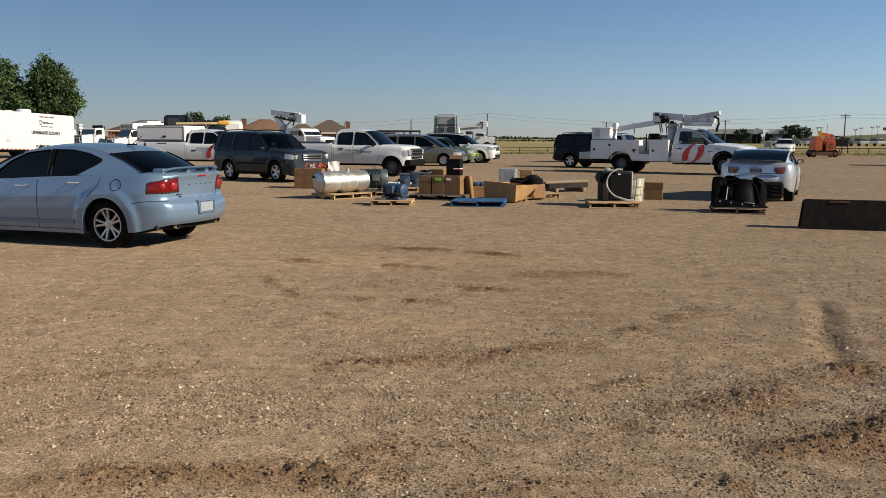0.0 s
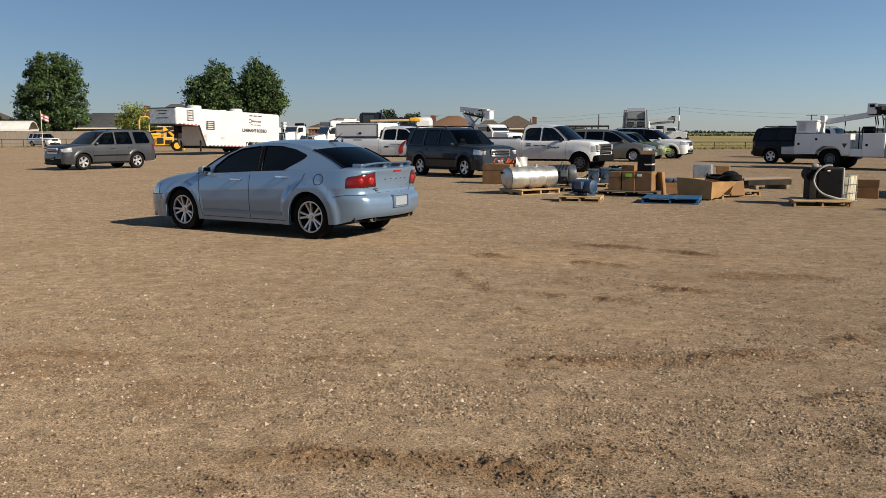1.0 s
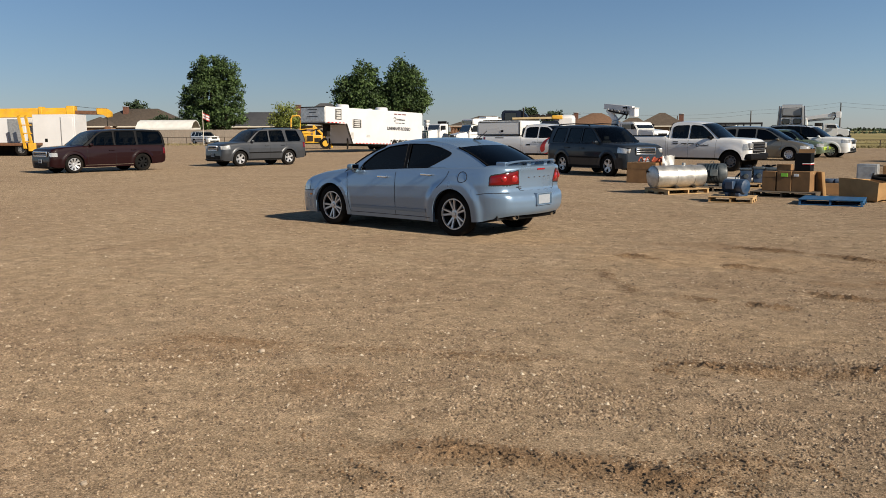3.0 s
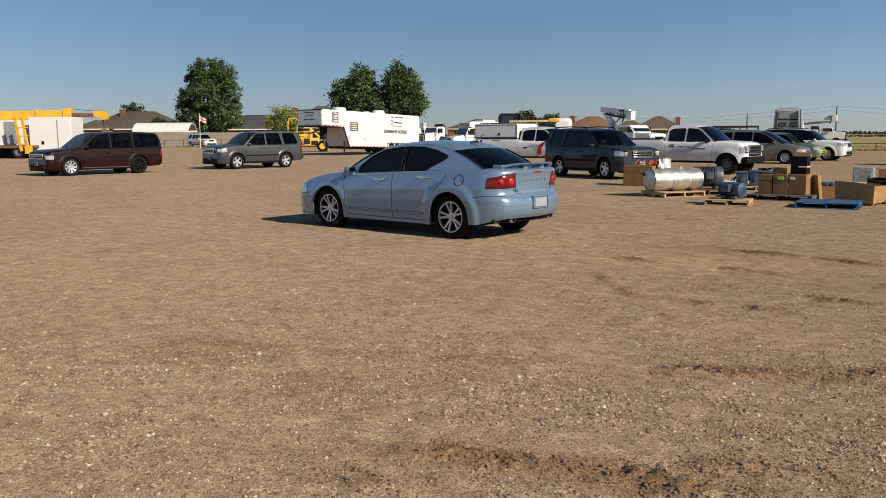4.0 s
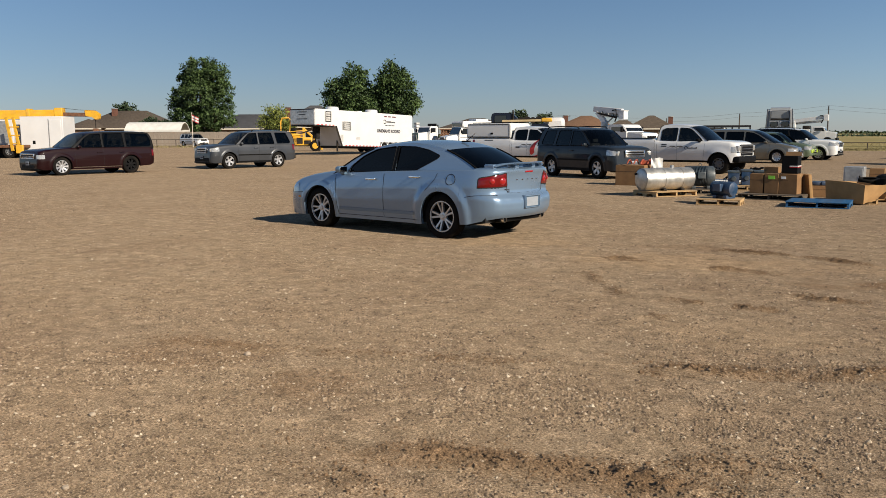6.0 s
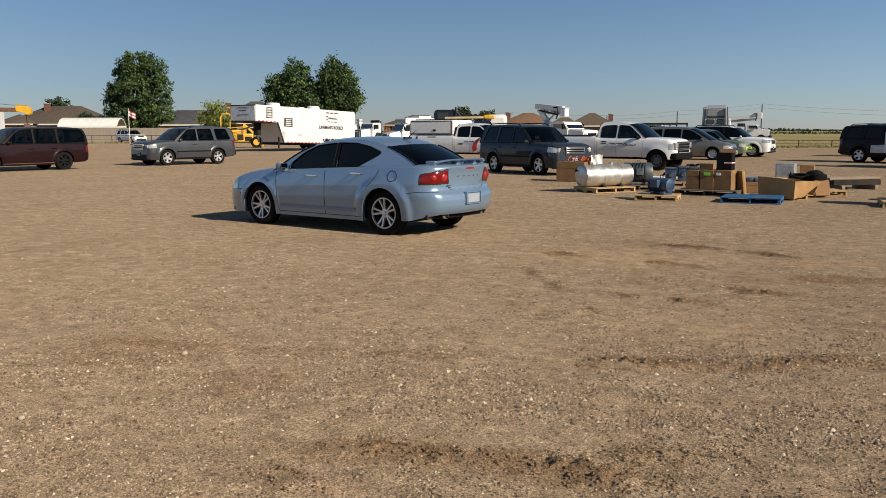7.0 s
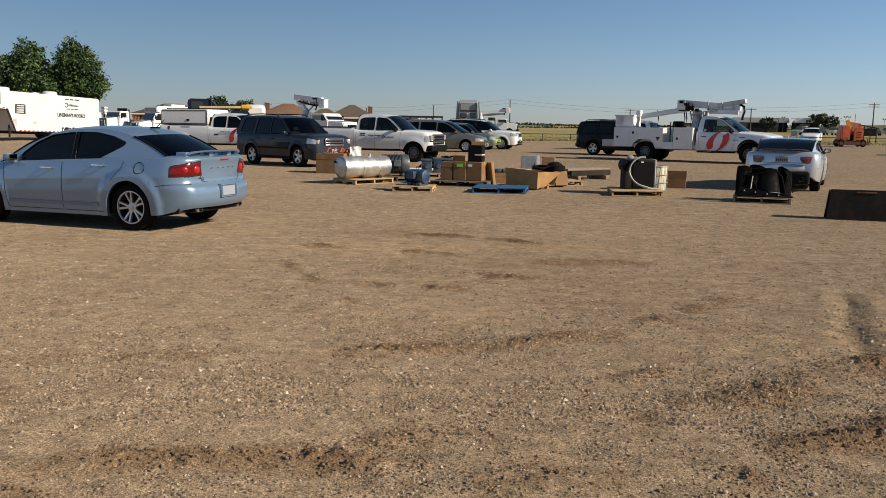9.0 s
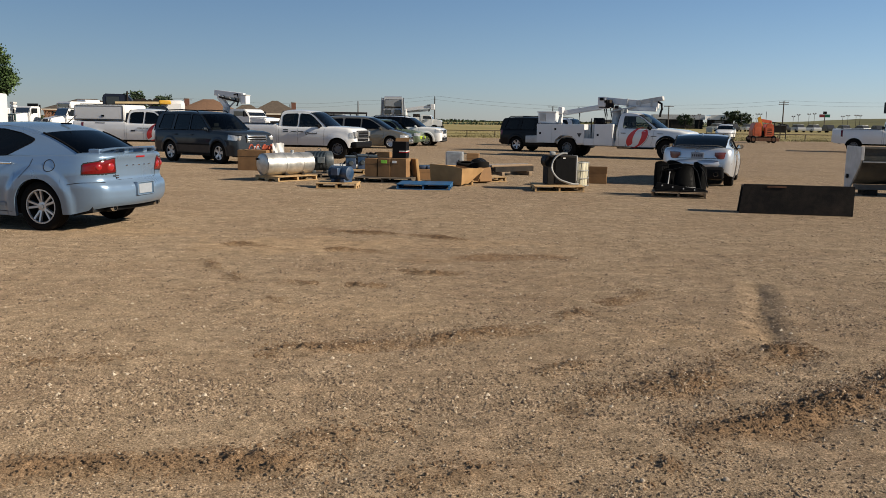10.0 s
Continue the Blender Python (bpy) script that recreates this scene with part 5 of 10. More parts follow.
# ---- ground: one sheet of dry gravel lot that runs out into dry fields ----
# wheel marks: strength, half width and the line that the mark follows
RUTS = [
    (0.30, 0.10, [(-4.6, 5.2), (-3.4, 5.3), (-2.43, 5.44), (-1.3, 5.58)]),
    (1.10, 0.10, [(-1.1, 5.66), (-0.65, 5.70), (-0.29, 5.82), (0.14, 5.97), (0.55, 6.05), (1.01, 6.28), (1.3, 6.38)]),
    (0.70, 0.08, [(1.45, 6.71), (1.8, 6.86)]), (0.80, 0.09, [(1.94, 7.18), (2.27, 7.46), (2.6, 7.8)]),
    (0.65, 0.12, [(-2.5, 3.80), (-1.9, 3.76), (-1.38, 3.77), (-0.9, 3.86), (-0.5, 3.80), (-0.1, 3.72)]), (0.50, 0.12, [(-0.5, 4.1), (0.24, 4.13)]),
    (1.20, 0.13, [(1.3, 4.61), (1.97, 4.99), (2.59, 5.41), (2.88, 5.69), (3.19, 5.71)]),
    (1.00, 0.13, [(1.55, 4.0), (1.89, 4.08), (2.2, 4.24), (2.62, 4.5), (3.2, 4.85), (4.3, 5.6)]),
    (0.75, 0.13, [(-0.2, 3.5), (0.5, 3.57), (0.97, 3.69)]), (0.70, 0.10, [(1.15, 3.55), (1.5, 3.72)]),
    (0.40, 0.09, [(1.03, 5.12), (1.47, 5.43)]), (0.70, 0.14, [(1.15, 4.62), (1.3, 4.28)]),
    (0.30, 0.04, [(-2.25, 3.44), (-2.0, 3.32), (-1.7, 3.18)]), (0.30, 0.04, [(-2.0, 3.45), (-1.77, 3.34), (-1.5, 3.22)]),
]
# the scuffed turning place further out
RUTS += [
    (0.31, 0.07, [(-2.21, 10.09), (-1.94, 9.39), (-1.75, 8.99), (-1.44, 8.41), (-1.17, 8.05)]), (0.88, 0.07, [(-2.02, 10.7), (-1.87, 10.85), (-1.61, 10.65)]),
    (0.54, 0.06, [(-1.61, 10.65), (-1.3, 10.42), (-1.06, 10.32)]), (1.00, 0.08, [(-0.7, 10.27), (-0.52, 10.34), (-0.26, 10.22), (0.1, 10.1)]),
    (0.81, 0.07, [(-0.68, 12.1), (-0.3, 11.88), (0.12, 11.81), (0.64, 11.52), (1.16, 11.19)]), (0.74, 0.07, [(0.04, 8.87), (0.41, 8.73), (0.87, 8.64)]),
    (0.74, 0.07, [(-1.09, 8.23), (-0.81, 8.15), (-0.6, 8.09)]), (0.81, 0.07, [(-0.36, 8.13), (-0.13, 8.02), (0.08, 8.13)]), (0.28, 0.08, [(-1.03, 7.43), (-0.83, 7.36)]),
]
# swept smooth places and darker damp ones: middle, half sizes, strength
SWEPT = [(-1.0, 10.7, 1.5, 0.75, 1.0), (-3.5, 11.9, 1.1, 0.6, 0.8), (0.9, 10.9, 1.6, 0.4, 0.7), (-0.2, 7.0, 0.9, 0.5, 0.5), (2.4, 6.1, 0.8, 0.5, 0.5)]
DAMP = [(1.45, 9.75, 1.0, 0.30, 1.0), (0.5, 9.5, 0.5, 0.18, 0.6), (-4.0, 5.0, 0.8, 0.45, 0.6), (-2.75, 4.6, 0.45, 0.35, 0.6), (-0.9, 12.1, 1.0, 0.35, 0.5)]


def spots(px, py, places):
    out = np.zeros_like(px)
    edge = 0.35 * wave_noise(px, py, 0.9, 17, 4)
    for x, y, rx, ry, k in places:
        d = np.sqrt(((px - x) / rx) ** 2 + ((py - y) / ry) ** 2) + edge
        out = np.maximum(out, k * np.clip((1.15 - d) / 0.5, 0, 1))
    return out


def rut_field(px, py):
    """Distance-shaped weight of the nearest wheel mark at each place: the groove and the crumbled edge beside it."""
    groove, ridge = np.zeros_like(px), np.zeros_like(px)
    for k, wide, line in RUTS:
        best, side, along = np.full_like(px, 9.0), np.zeros_like(px), np.zeros_like(px)
        for i, ((ax, ay), (bx, by)) in enumerate(zip(line, line[1:])):
            dx, dy = bx - ax, by - ay
            t = np.clip(((px - ax) * dx + (py - ay) * dy) / (dx * dx + dy * dy), 0, 1)
            ex, ey = px - ax - t * dx, py - ay - t * dy
            d = np.hypot(ex, ey)
            near = d < best
            best = np.where(near, d, best)
            side = np.where(near, np.sign(dx * ey - dy * ex), side)
            along = np.where(near, (i + t) / (len(line) - 1), along)
        k = k * smooth(np.minimum(along, 1 - along) * 5)
        s = best * np.where(side == 0, 1.0, side)
        groove += k * np.exp(-((s + 1.1 * wide) / (0.9 * wide)) ** 2)
        ridge += k * np.exp(-((s - 0.2 * wide) / wide) ** 2)
    return groove, ridge


TRENCH = [(3.76, 8.1), (3.62, 7.7), (3.42, 7.2), (3.22, 6.75), (3.06, 6.3), (2.96, 5.95)]


def trench_field(px, py):
    """The short deep wheel scrape: a hollow with low banks on both sides."""
    best = np.full_like(px, 9.0)
    for (ax, ay), (bx, by) in zip(TRENCH, TRENCH[1:]):
        dx, dy = bx - ax, by - ay
        t = np.clip(((px - ax) * dx + (py - ay) * dy) / (dx * dx + dy * dy), 0, 1)
        best = np.minimum(best, np.hypot(px - ax - t * dx, py - ay - t * dy))
    return -0.042 * np.exp(-(best / 0.10) ** 2) + 0.010 * np.exp(-((best - 0.22) / 0.07) ** 2)


def wave_noise(px, py, size, seed, octaves=4):
    """Smooth uneven height between -1 and 1 from many crossing waves."""
    rng = np.random.default_rng(seed)
    out, amp, tot = np.zeros_like(px), 1.0, 0.0
    for o in range(octaves):
        acc = np.zeros_like(px)
        for k in range(7):
            a, ph = rng.uniform(0, 2 * math.pi, 2)
            q = 2 * math.pi / size * (2.1 ** o) * rng.uniform(0.7, 1.3)
            acc += np.sin(q * (px * math.cos(a) + py * math.sin(a)) + ph)
        out += amp * acc / 2.6
        tot += amp
        amp *= 0.55
    return out / tot


def smooth(a):
    a = np.clip(a, 0, 1)
    return a * a * (3 - 2 * a)


def ground_height(px, py):
    g, r = rut_field(px, py)
    patchy = np.clip(0.72 + 0.8 * wave_noise(px, py, 1.1, 5, 3), 0.10, 1.4)
    z = 0.008 * wave_noise(px, py, 2.6, 1, 3) + 0.0025 * wave_noise(px, py, 0.5, 2, 3) + 0.0012 * wave_noise(px, py, 0.2, 8, 2)
    clod = wave_noise(px, py, 0.13, 3, 2)
    rut = -0.022 * g * patchy + r * patchy * (0.028 + 0.020 * clod)
    fade = smooth((px + 8.6) / 5) * smooth((7.4 - px) / 3) * smooth((13.2 - py) / 6) * smooth((py - 2.3) / 0.5)
    far = smooth((px + 8.6) / 1.5) * smooth((7.5 - px) / 1) * smooth((13.4 - py) / 1.5) * smooth((py - 2.3) / 0.5)
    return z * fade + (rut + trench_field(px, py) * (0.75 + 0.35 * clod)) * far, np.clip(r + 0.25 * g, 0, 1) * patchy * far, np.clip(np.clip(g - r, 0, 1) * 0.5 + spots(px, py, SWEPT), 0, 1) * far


def spaced(lo, hi, step, far_lo, far_hi):
    mid = list(np.arange(lo, hi, step))
    a, d, left = lo, step, []
    while a > far_lo:
        d *= 1.16
        a -= d
        left.append(max(a, far_lo))
    b, d, right = mid[-1], step, []
    while b < far_hi:
        d *= 1.16
        b += d
        right.append(min(b, far_hi))
    return np.array(left[::-1] + mid + right)


def make_ground():
    xs, ys = spaced(-9.0, 7.6, 0.040, -3500, 3500), spaced(2.3, 13.5, 0.040, -600, 4500)
    gx, gy = np.meshgrid(xs, ys)
    z, rut, packed = ground_height(gx.ravel(), gy.ravel())
    co = np.stack([gx.ravel(), gy.ravel(), z], 1)
    nx, ny = len(xs), len(ys)
    i = (np.arange(ny - 1)[:, None] * nx + np.arange(nx - 1)[None, :]).ravel()
    quads = np.stack([i, i + 1, i + nx + 1, i + nx], 1)
    me = bpy.data.meshes.new("ground")
    me.vertices.add(len(co))
    me.vertices.foreach_set("co", co.ravel())
    me.loops.add(quads.size)
    me.loops.foreach_set("vertex_index", quads.ravel().astype(np.int32))
    me.polygons.add(len(quads))
    me.polygons.foreach_set("loop_start", np.arange(0, quads.size, 4, dtype=np.int32))
    me.update(calc_edges=True)
    at = me.attributes.new("loose_soil_shade", 'FLOAT', 'POINT')
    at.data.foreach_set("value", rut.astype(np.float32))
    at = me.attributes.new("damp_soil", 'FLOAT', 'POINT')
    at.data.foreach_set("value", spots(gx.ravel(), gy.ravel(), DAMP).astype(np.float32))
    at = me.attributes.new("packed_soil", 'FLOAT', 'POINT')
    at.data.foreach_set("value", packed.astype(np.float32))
    me.polygons.foreach_set("use_smooth", [True] * len(quads))
    me.update()
    return me


def ground_material():
    m, nt, b = nodes_of("gravel_and_fields")
    L = nt.links.new
    big = tex(nt, "noise", 0.16, 6, 0.6)
    midn = tex(nt, "noise", 1.3, 6, 0.65)
    fine = tex(nt, "noise", 38.0, 5, 0.7)
    peb = tex(nt, "voronoi", 85.0)
    peb2 = tex(nt, "voronoi", 190.0)
    bare = tex(nt, "noise", 0.75, 4, 0.6)
    soil = ramp(nt, midn.outputs[0], [(0.30, (0.227, 0.162, 0.101)), (0.5, (0.264, 0.195, 0.126)), (0.72, (0.299, 0.229, 0.159))])
    red = ramp(nt, big.outputs[0], [(0.44, (0, 0, 0)), (0.68, (0.55, 0.55, 0.55))])
    soil = mix(nt, red, soil, (0.145, 0.092, 0.059))
    rust = ramp(nt, bare.outputs[0], [(0.52, (0, 0, 0)), (0.68, (0.6, 0.6, 0.6))])
    soil = mix(nt, rust, soil, (0.141, 0.085, 0.051))
    # random stone tones; the darkest grains and specks imitate small stone shadows
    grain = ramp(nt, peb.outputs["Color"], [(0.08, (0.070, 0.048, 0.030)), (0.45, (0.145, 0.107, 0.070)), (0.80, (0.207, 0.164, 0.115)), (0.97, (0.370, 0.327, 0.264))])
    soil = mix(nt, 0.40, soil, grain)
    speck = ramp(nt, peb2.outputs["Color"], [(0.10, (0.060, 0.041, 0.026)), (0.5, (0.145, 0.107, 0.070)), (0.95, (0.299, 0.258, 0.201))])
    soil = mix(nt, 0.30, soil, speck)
    soil = mix(nt, ramp(nt, fine.outputs[0], [(0.3, (0.35, 0.35, 0.35)), (0.5, (0, 0, 0))]), soil, (0.125, 0.085, 0.053))
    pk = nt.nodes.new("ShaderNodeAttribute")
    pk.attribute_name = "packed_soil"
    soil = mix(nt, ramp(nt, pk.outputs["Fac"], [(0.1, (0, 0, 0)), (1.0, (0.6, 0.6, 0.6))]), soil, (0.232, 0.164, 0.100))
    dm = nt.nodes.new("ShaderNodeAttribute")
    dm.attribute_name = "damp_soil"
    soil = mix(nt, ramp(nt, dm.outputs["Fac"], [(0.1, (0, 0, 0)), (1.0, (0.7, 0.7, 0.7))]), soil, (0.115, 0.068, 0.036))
    # wheel marks tinted darker: turned soil, with the clods' shade painted in
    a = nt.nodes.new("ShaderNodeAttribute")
    a.attribute_name = "loose_soil_shade"
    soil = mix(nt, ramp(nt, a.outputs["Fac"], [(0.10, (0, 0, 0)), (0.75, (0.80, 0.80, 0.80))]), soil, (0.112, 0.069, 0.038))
    # dry grass past the edge of the lot
    co = nt.nodes.new("ShaderNodeTexCoord")
    sep = nt.nodes.new("ShaderNodeSeparateXYZ")
    L(co.outputs["Object"], sep.inputs[0])

    def calc(op, p, q):
        n = nt.nodes.new("ShaderNodeMath")
        n.operation = op
        for k, v in enumerate((p, q)):
            if isinstance(v, (int, float)):
                n.inputs[k].default_value = v
            else:
                L(v, n.inputs[k])
        return n.outputs[0]
    slope = calc('MULTIPLY', calc('MAXIMUM', calc('MULTIPLY', sep.outputs[0], -1.0), 0.0), 0.36)
    edge = calc('SUBTRACT', sep.outputs[1], calc('ADD', slope, 77.0))
    edge = calc('ADD', edge, calc('MULTIPLY', calc('SUBTRACT', midn.outputs[0], 0.5), 5.0))
    field = calc('MULTIPLY', edge, 0.5)
    cl = nt.nodes.new("ShaderNodeClamp")
    L(field, cl.inputs[0])
    gn = tex(nt, "noise", 0.022, 5, 0.6)
    grass = ramp(nt, gn.outputs[0], [(0.38, (0.15, 0.145, 0.052)), (0.5, (0.27, 0.215, 0.095)), (0.66, (0.33, 0.255, 0.12))])
    blades = ramp(nt, tex(nt, "noise", 3.0, 6, 0.75).outputs[0], [(0.3, (0.10, 0.10, 0.035)), (0.7, (0.36, 0.29, 0.14))])
    grass = mix(nt, 0.4, grass, blades)
    # coarse and fine grit: pale stones at every size, dark gaps painted in for shade between them
    grit = tex(nt, "noise", 5.0, 13, 0.92)
    lift = ramp(nt, grit.outputs[0], [(0.36, (0.14, 0.13, 0.12)), (0.44, (0.92, 0.91, 0.89)), (0.55, (1.57, 1.55, 1.52)), (0.66, (3.0, 2.96, 2.92))])
    wide = ramp(nt, tex(nt, "noise", 0.9, 8, 0.75).outputs[0], [(0.32, (0.94, 0.92, 0.90)), (0.5, (1.0, 1.0, 1.0)), (0.68, (1.06, 1.07, 1.07))])
    crumbs = ramp(nt, tex(nt, "noise", 85.0, 3, 0.8).outputs[0], [(0.36, (0.40, 0.39, 0.38)), (0.46, (0.93, 0.92, 0.91)), (0.54, (1.08, 1.08, 1.07)), (0.64, (1.75, 1.72, 1.68))])
    for k in (lift, wide, crumbs):
        x = nt.nodes.new("ShaderNodeMix")
        x.data_type, x.blend_type = 'RGBA', 'MULTIPLY'
        x.inputs[0].default_value = 1.0
        L(soil, x.inputs[6])
        L(k, x.inputs[7])
        soil = x.outputs[2]
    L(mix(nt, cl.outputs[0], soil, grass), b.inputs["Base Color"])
    b.inputs["Roughness"].default_value = 0.95
    b.inputs["Diffuse Roughness"].default_value = 0.25
    b.inputs["Specular IOR Level"].default_value = 0.1
    n1 = bump(nt, b, peb.outputs["Distance"], 0.30, 0.008)
    n2 = bump(nt, b, fine.outputs[0], 0.2, 0.02, n1)
    bump(nt, b, peb2.outputs["Distance"], 0.3, 0.005, n2)
    return m


ground = new("ground", make_ground())
ground.data.materials.append(ground_material())
tagged(ground, "brown gravel lot with tyre marks running into dry fields", "ground", kind="structure")


def scatter_stones(name, count, near, size, mats, seed, label, places=None, tall=0.92, blunt=False):
    """Loose stones lying on the lot, thicker close by."""
    rng = np.random.default_rng(seed)
    ang = rng.uniform(radians(-37), radians(58), count)
    d = near[0] * (near[1] / near[0]) ** rng.uniform(0, 1, count)
    px, py = -np.sin(ang) * d, np.cos(ang) * d
    if places is not None:
        px, py = places
    else:
        # thick in drifts, thin where wheels have packed the soil
        thick = wave_noise(px, py, 1.7, 12, 4) + 0.6 * wave_noise(px, py, 0.45, 13, 2)
        keep = rng.uniform(0, 1, count) < np.clip(0.46 + 0.52 * thick, 0.08, 1.0)
        keep &= rng.uniform(0, 1, count) > 0.8 * ground_height(px, py)[2]
        px, py = px[keep], py[keep]
    count = len(px)
    pz = ground_height(px, py)[0]
    if blunt:
        # a chipped stone: five corners below, three above
        base = np.array([(math.cos(radians(72 * q)), math.sin(radians(72 * q)), -0.1) for q in range(5)] + [(0.58 * math.cos(radians(36 + 120 * q)), 0.58 * math.sin(radians(36 + 120 * q)), 0.85) for q in range(3)])
        tri = np.array([(0, 1, 5), (1, 6, 5), (1, 2, 6), (2, 3, 6), (3, 7, 6), (3, 4, 7), (4, 0, 7), (0, 5, 7), (5, 6, 7)])
    else:
        base = np.array([(math.cos(q), math.sin(q), -0.1) for q in (0.1, 1.5, 2.6, 3.9, 5.2)] + [(0.15, 0.1, 1.0)])
        tri = np.array([(k, (k + 1) % 5, 5) for k in range(5)])
    nv = len(base)
    r = size[0] * (size[1] / size[0]) ** (rng.uniform(0, 1, count) ** 2.2)
    sc = rng.uniform(0.6, 1.2, (count, 1, 3)) * r[:, None, None]
    sc[:, :, 2] *= tall
    v = base[None] * rng.uniform(0.72, 1.22, (count, nv, 1)) * sc
    if not blunt:
        v[:, 5, :2] += rng.uniform(-0.35, 0.35, (count, 2)) * r[:, None]
    a = rng.uniform(0, 2 * math.pi, count)
    c, s = np.cos(a)[:, None], np.sin(a)[:, None]
    x, y = v[:, :, 0] * c - v[:, :, 1] * s, v[:, :, 0] * s + v[:, :, 1] * c
    v = np.stack([x + px[:, None], y + py[:, None], v[:, :, 2] + pz[:, None] + r[:, None] * 0.08], 2)
    f = (tri[None] + nv * np.arange(count)[:, None, None]).reshape(-1)
    me = bpy.data.meshes.new(name)
    me.vertices.add(nv * count)
    me.vertices.foreach_set("co", v.ravel())
    me.loops.add(len(f))
    me.loops.foreach_set("vertex_index", f.astype(np.int32))
    me.polygons.add(len(f) // 3)
    me.polygons.foreach_set("loop_start", np.arange(0, len(f), 3, dtype=np.int32))
    me.update(calc_edges=True)
    me.polygons.foreach_set("use_smooth", [False] * (len(f) // 3))
    me.materials.append(mats)
    ob = new(name, me)
    return tagged(ob, label, "gravel", kind="stuff")


def stone_material():
    m, nt, b = nodes_of("loose_stone")
    g = nt.nodes.new("ShaderNodeNewGeometry")
    col = ramp(nt, g.outputs["Random Per Island"], [(0.0, (0.050, 0.034, 0.021)), (0.22, (0.110, 0.075, 0.046)), (0.66, (0.24, 0.172, 0.108)), (0.93, (0.335, 0.253, 0.166)), (1.0, (0.53, 0.45, 0.34))])
    n = tex(nt, "noise", 90, 4)
    nt.links.new(mix(nt, ramp(nt, n.outputs[0], [(0.35, (0.3, 0.3, 0.3)), (0.6, (0, 0, 0))]), col, (0.24, 0.165, 0.11)), b.inputs["Base Color"])
    b.inputs["Roughness"].default_value = 0.9
    return m


STONE = stone_material()
scatter_stones("gravel", 205000, (2.7, 12), (0.0030, 0.0112), STONE, 4, "loose pale and brown gravel stones on the lot", tall=0.78, blunt=True)
scatter_stones("pebbles", 165000, (4.5, 32), (0.0060, 0.0190), STONE, 9, "scattered larger pale pebbles on the gravel", tall=0.70)


def scatter_clods():
    """Lumps of darker soil thrown up along the wheel marks."""
    rng = np.random.default_rng(21)
    px, py = [], []
    for k, wide, line in RUTS:
        for (ax, ay), (bx, by) in zip(line, line[1:]):
            ln = math.hypot(bx - ax, by - ay)
            n = int(1500 * ln * k * wide / 0.1)
            t = rng.uniform(0, 1, n)
            o = rng.normal(0.2 * wide, 0.95 * wide, n)
            px.append(ax + t * (bx - ax) - (by - ay) / ln * o)
            py.append(ay + t * (by - ay) + (bx - ax) / ln * o)
    px, py = np.concatenate(px), np.concatenate(py)
    keep = wave_noise(px, py, 1.1, 5, 3) + rng.normal(0, 0.3, len(px)) > -0.15
    px, py = px[keep], py[keep]
    return px, py


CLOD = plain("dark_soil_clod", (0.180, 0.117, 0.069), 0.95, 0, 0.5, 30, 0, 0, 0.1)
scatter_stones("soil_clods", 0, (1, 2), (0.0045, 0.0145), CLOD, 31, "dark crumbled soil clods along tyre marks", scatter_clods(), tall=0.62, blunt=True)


def lone_stone(x, y, r, seed):
    """A single rounded stone, half sunk into the lot."""
    bm = bmesh.new()
    bmesh.ops.create_icosphere(bm, subdivisions=3, radius=r)
    for v in bm.verts:
        n = v.co.normalized()
        v.co *= 1 + 0.28 * noise.noise(n * 1.3 + Vector((seed, 0, 0))) + 0.08 * noise.noise(n * 4 + Vector((0, seed, 0)))
        v.co.z *= 0.72
    me = mesh_of("stone", bm, STONE_PALE, 60)
    ob = new("stone", me)
    z = ground_height(np.array([x]), np.array([y]))[0][0]
    ob.matrix_basis = pose(x, y, z + r * 0.45, 0, 0, 57 * seed)
    tagged(ob, "single pale rounded stone lying on the gravel", "stone", "lone stones")


STONE_PALE = plain("pale_limestone", (0.38, 0.31, 0.235), 0.9, 0, 0.3, 30, 0.3, 0, 0.2, 0, 140.0)
for k, (x, y, r) in enumerate([(-3.59, 5.08, 0.034), (-3.64, 3.61, 0.026), (-3.0, 2.78, 0.022), (-0.71, 4.41, 0.012), (1.62, 3.53, 0.02), (1.23, 3.52, 0.017), (2.74, 5.66, 0.022), (2.89, 5.57, 0.015)]):
    lone_stone(x, y, r * 0.7, k + 1)

# ---- loose goods on the lot ----
def wood_material(name, col, vary=0.35):
    m, nt, b = nodes_of(name)
    w = nt.nodes.new("ShaderNodeTexWave")
    c = nt.nodes.new("ShaderNodeTexCoord")
    nt.links.new(c.outputs["Object"], w.inputs["Vector"])
    w.inputs["Scale"].default_value, w.inputs["Distortion"].default_value, w.inputs["Detail"].default_value = 9.0, 7.0, 4.0
    o = nt.nodes.new("ShaderNodeObjectInfo")
    n = tex(nt, "noise", 5.0, 5, 0.7)
    a = ramp(nt, w.outputs[0], [(0.2, tuple(x * (1 - vary) for x in col)), (0.8, col)])
    a = mix(nt, ramp(nt, n.outputs[0], [(0.4, (0, 0, 0)), (0.75, (0.5, 0.5, 0.5))]), a, tuple(x * 0.5 for x in col))
    a = mix(nt, ramp(nt, o.outputs["Random"], [(0.0, (0.35, 0.35, 0.35)), (1.0, (0, 0, 0))]), a, tuple(x * 0.6 for x in col))
    nt.links.new(a, b.inputs["Base Color"])
    b.inputs["Roughness"].default_value = 0.8
    bump(nt, b, w.outputs[0], 0.25, 0.004)
    return m


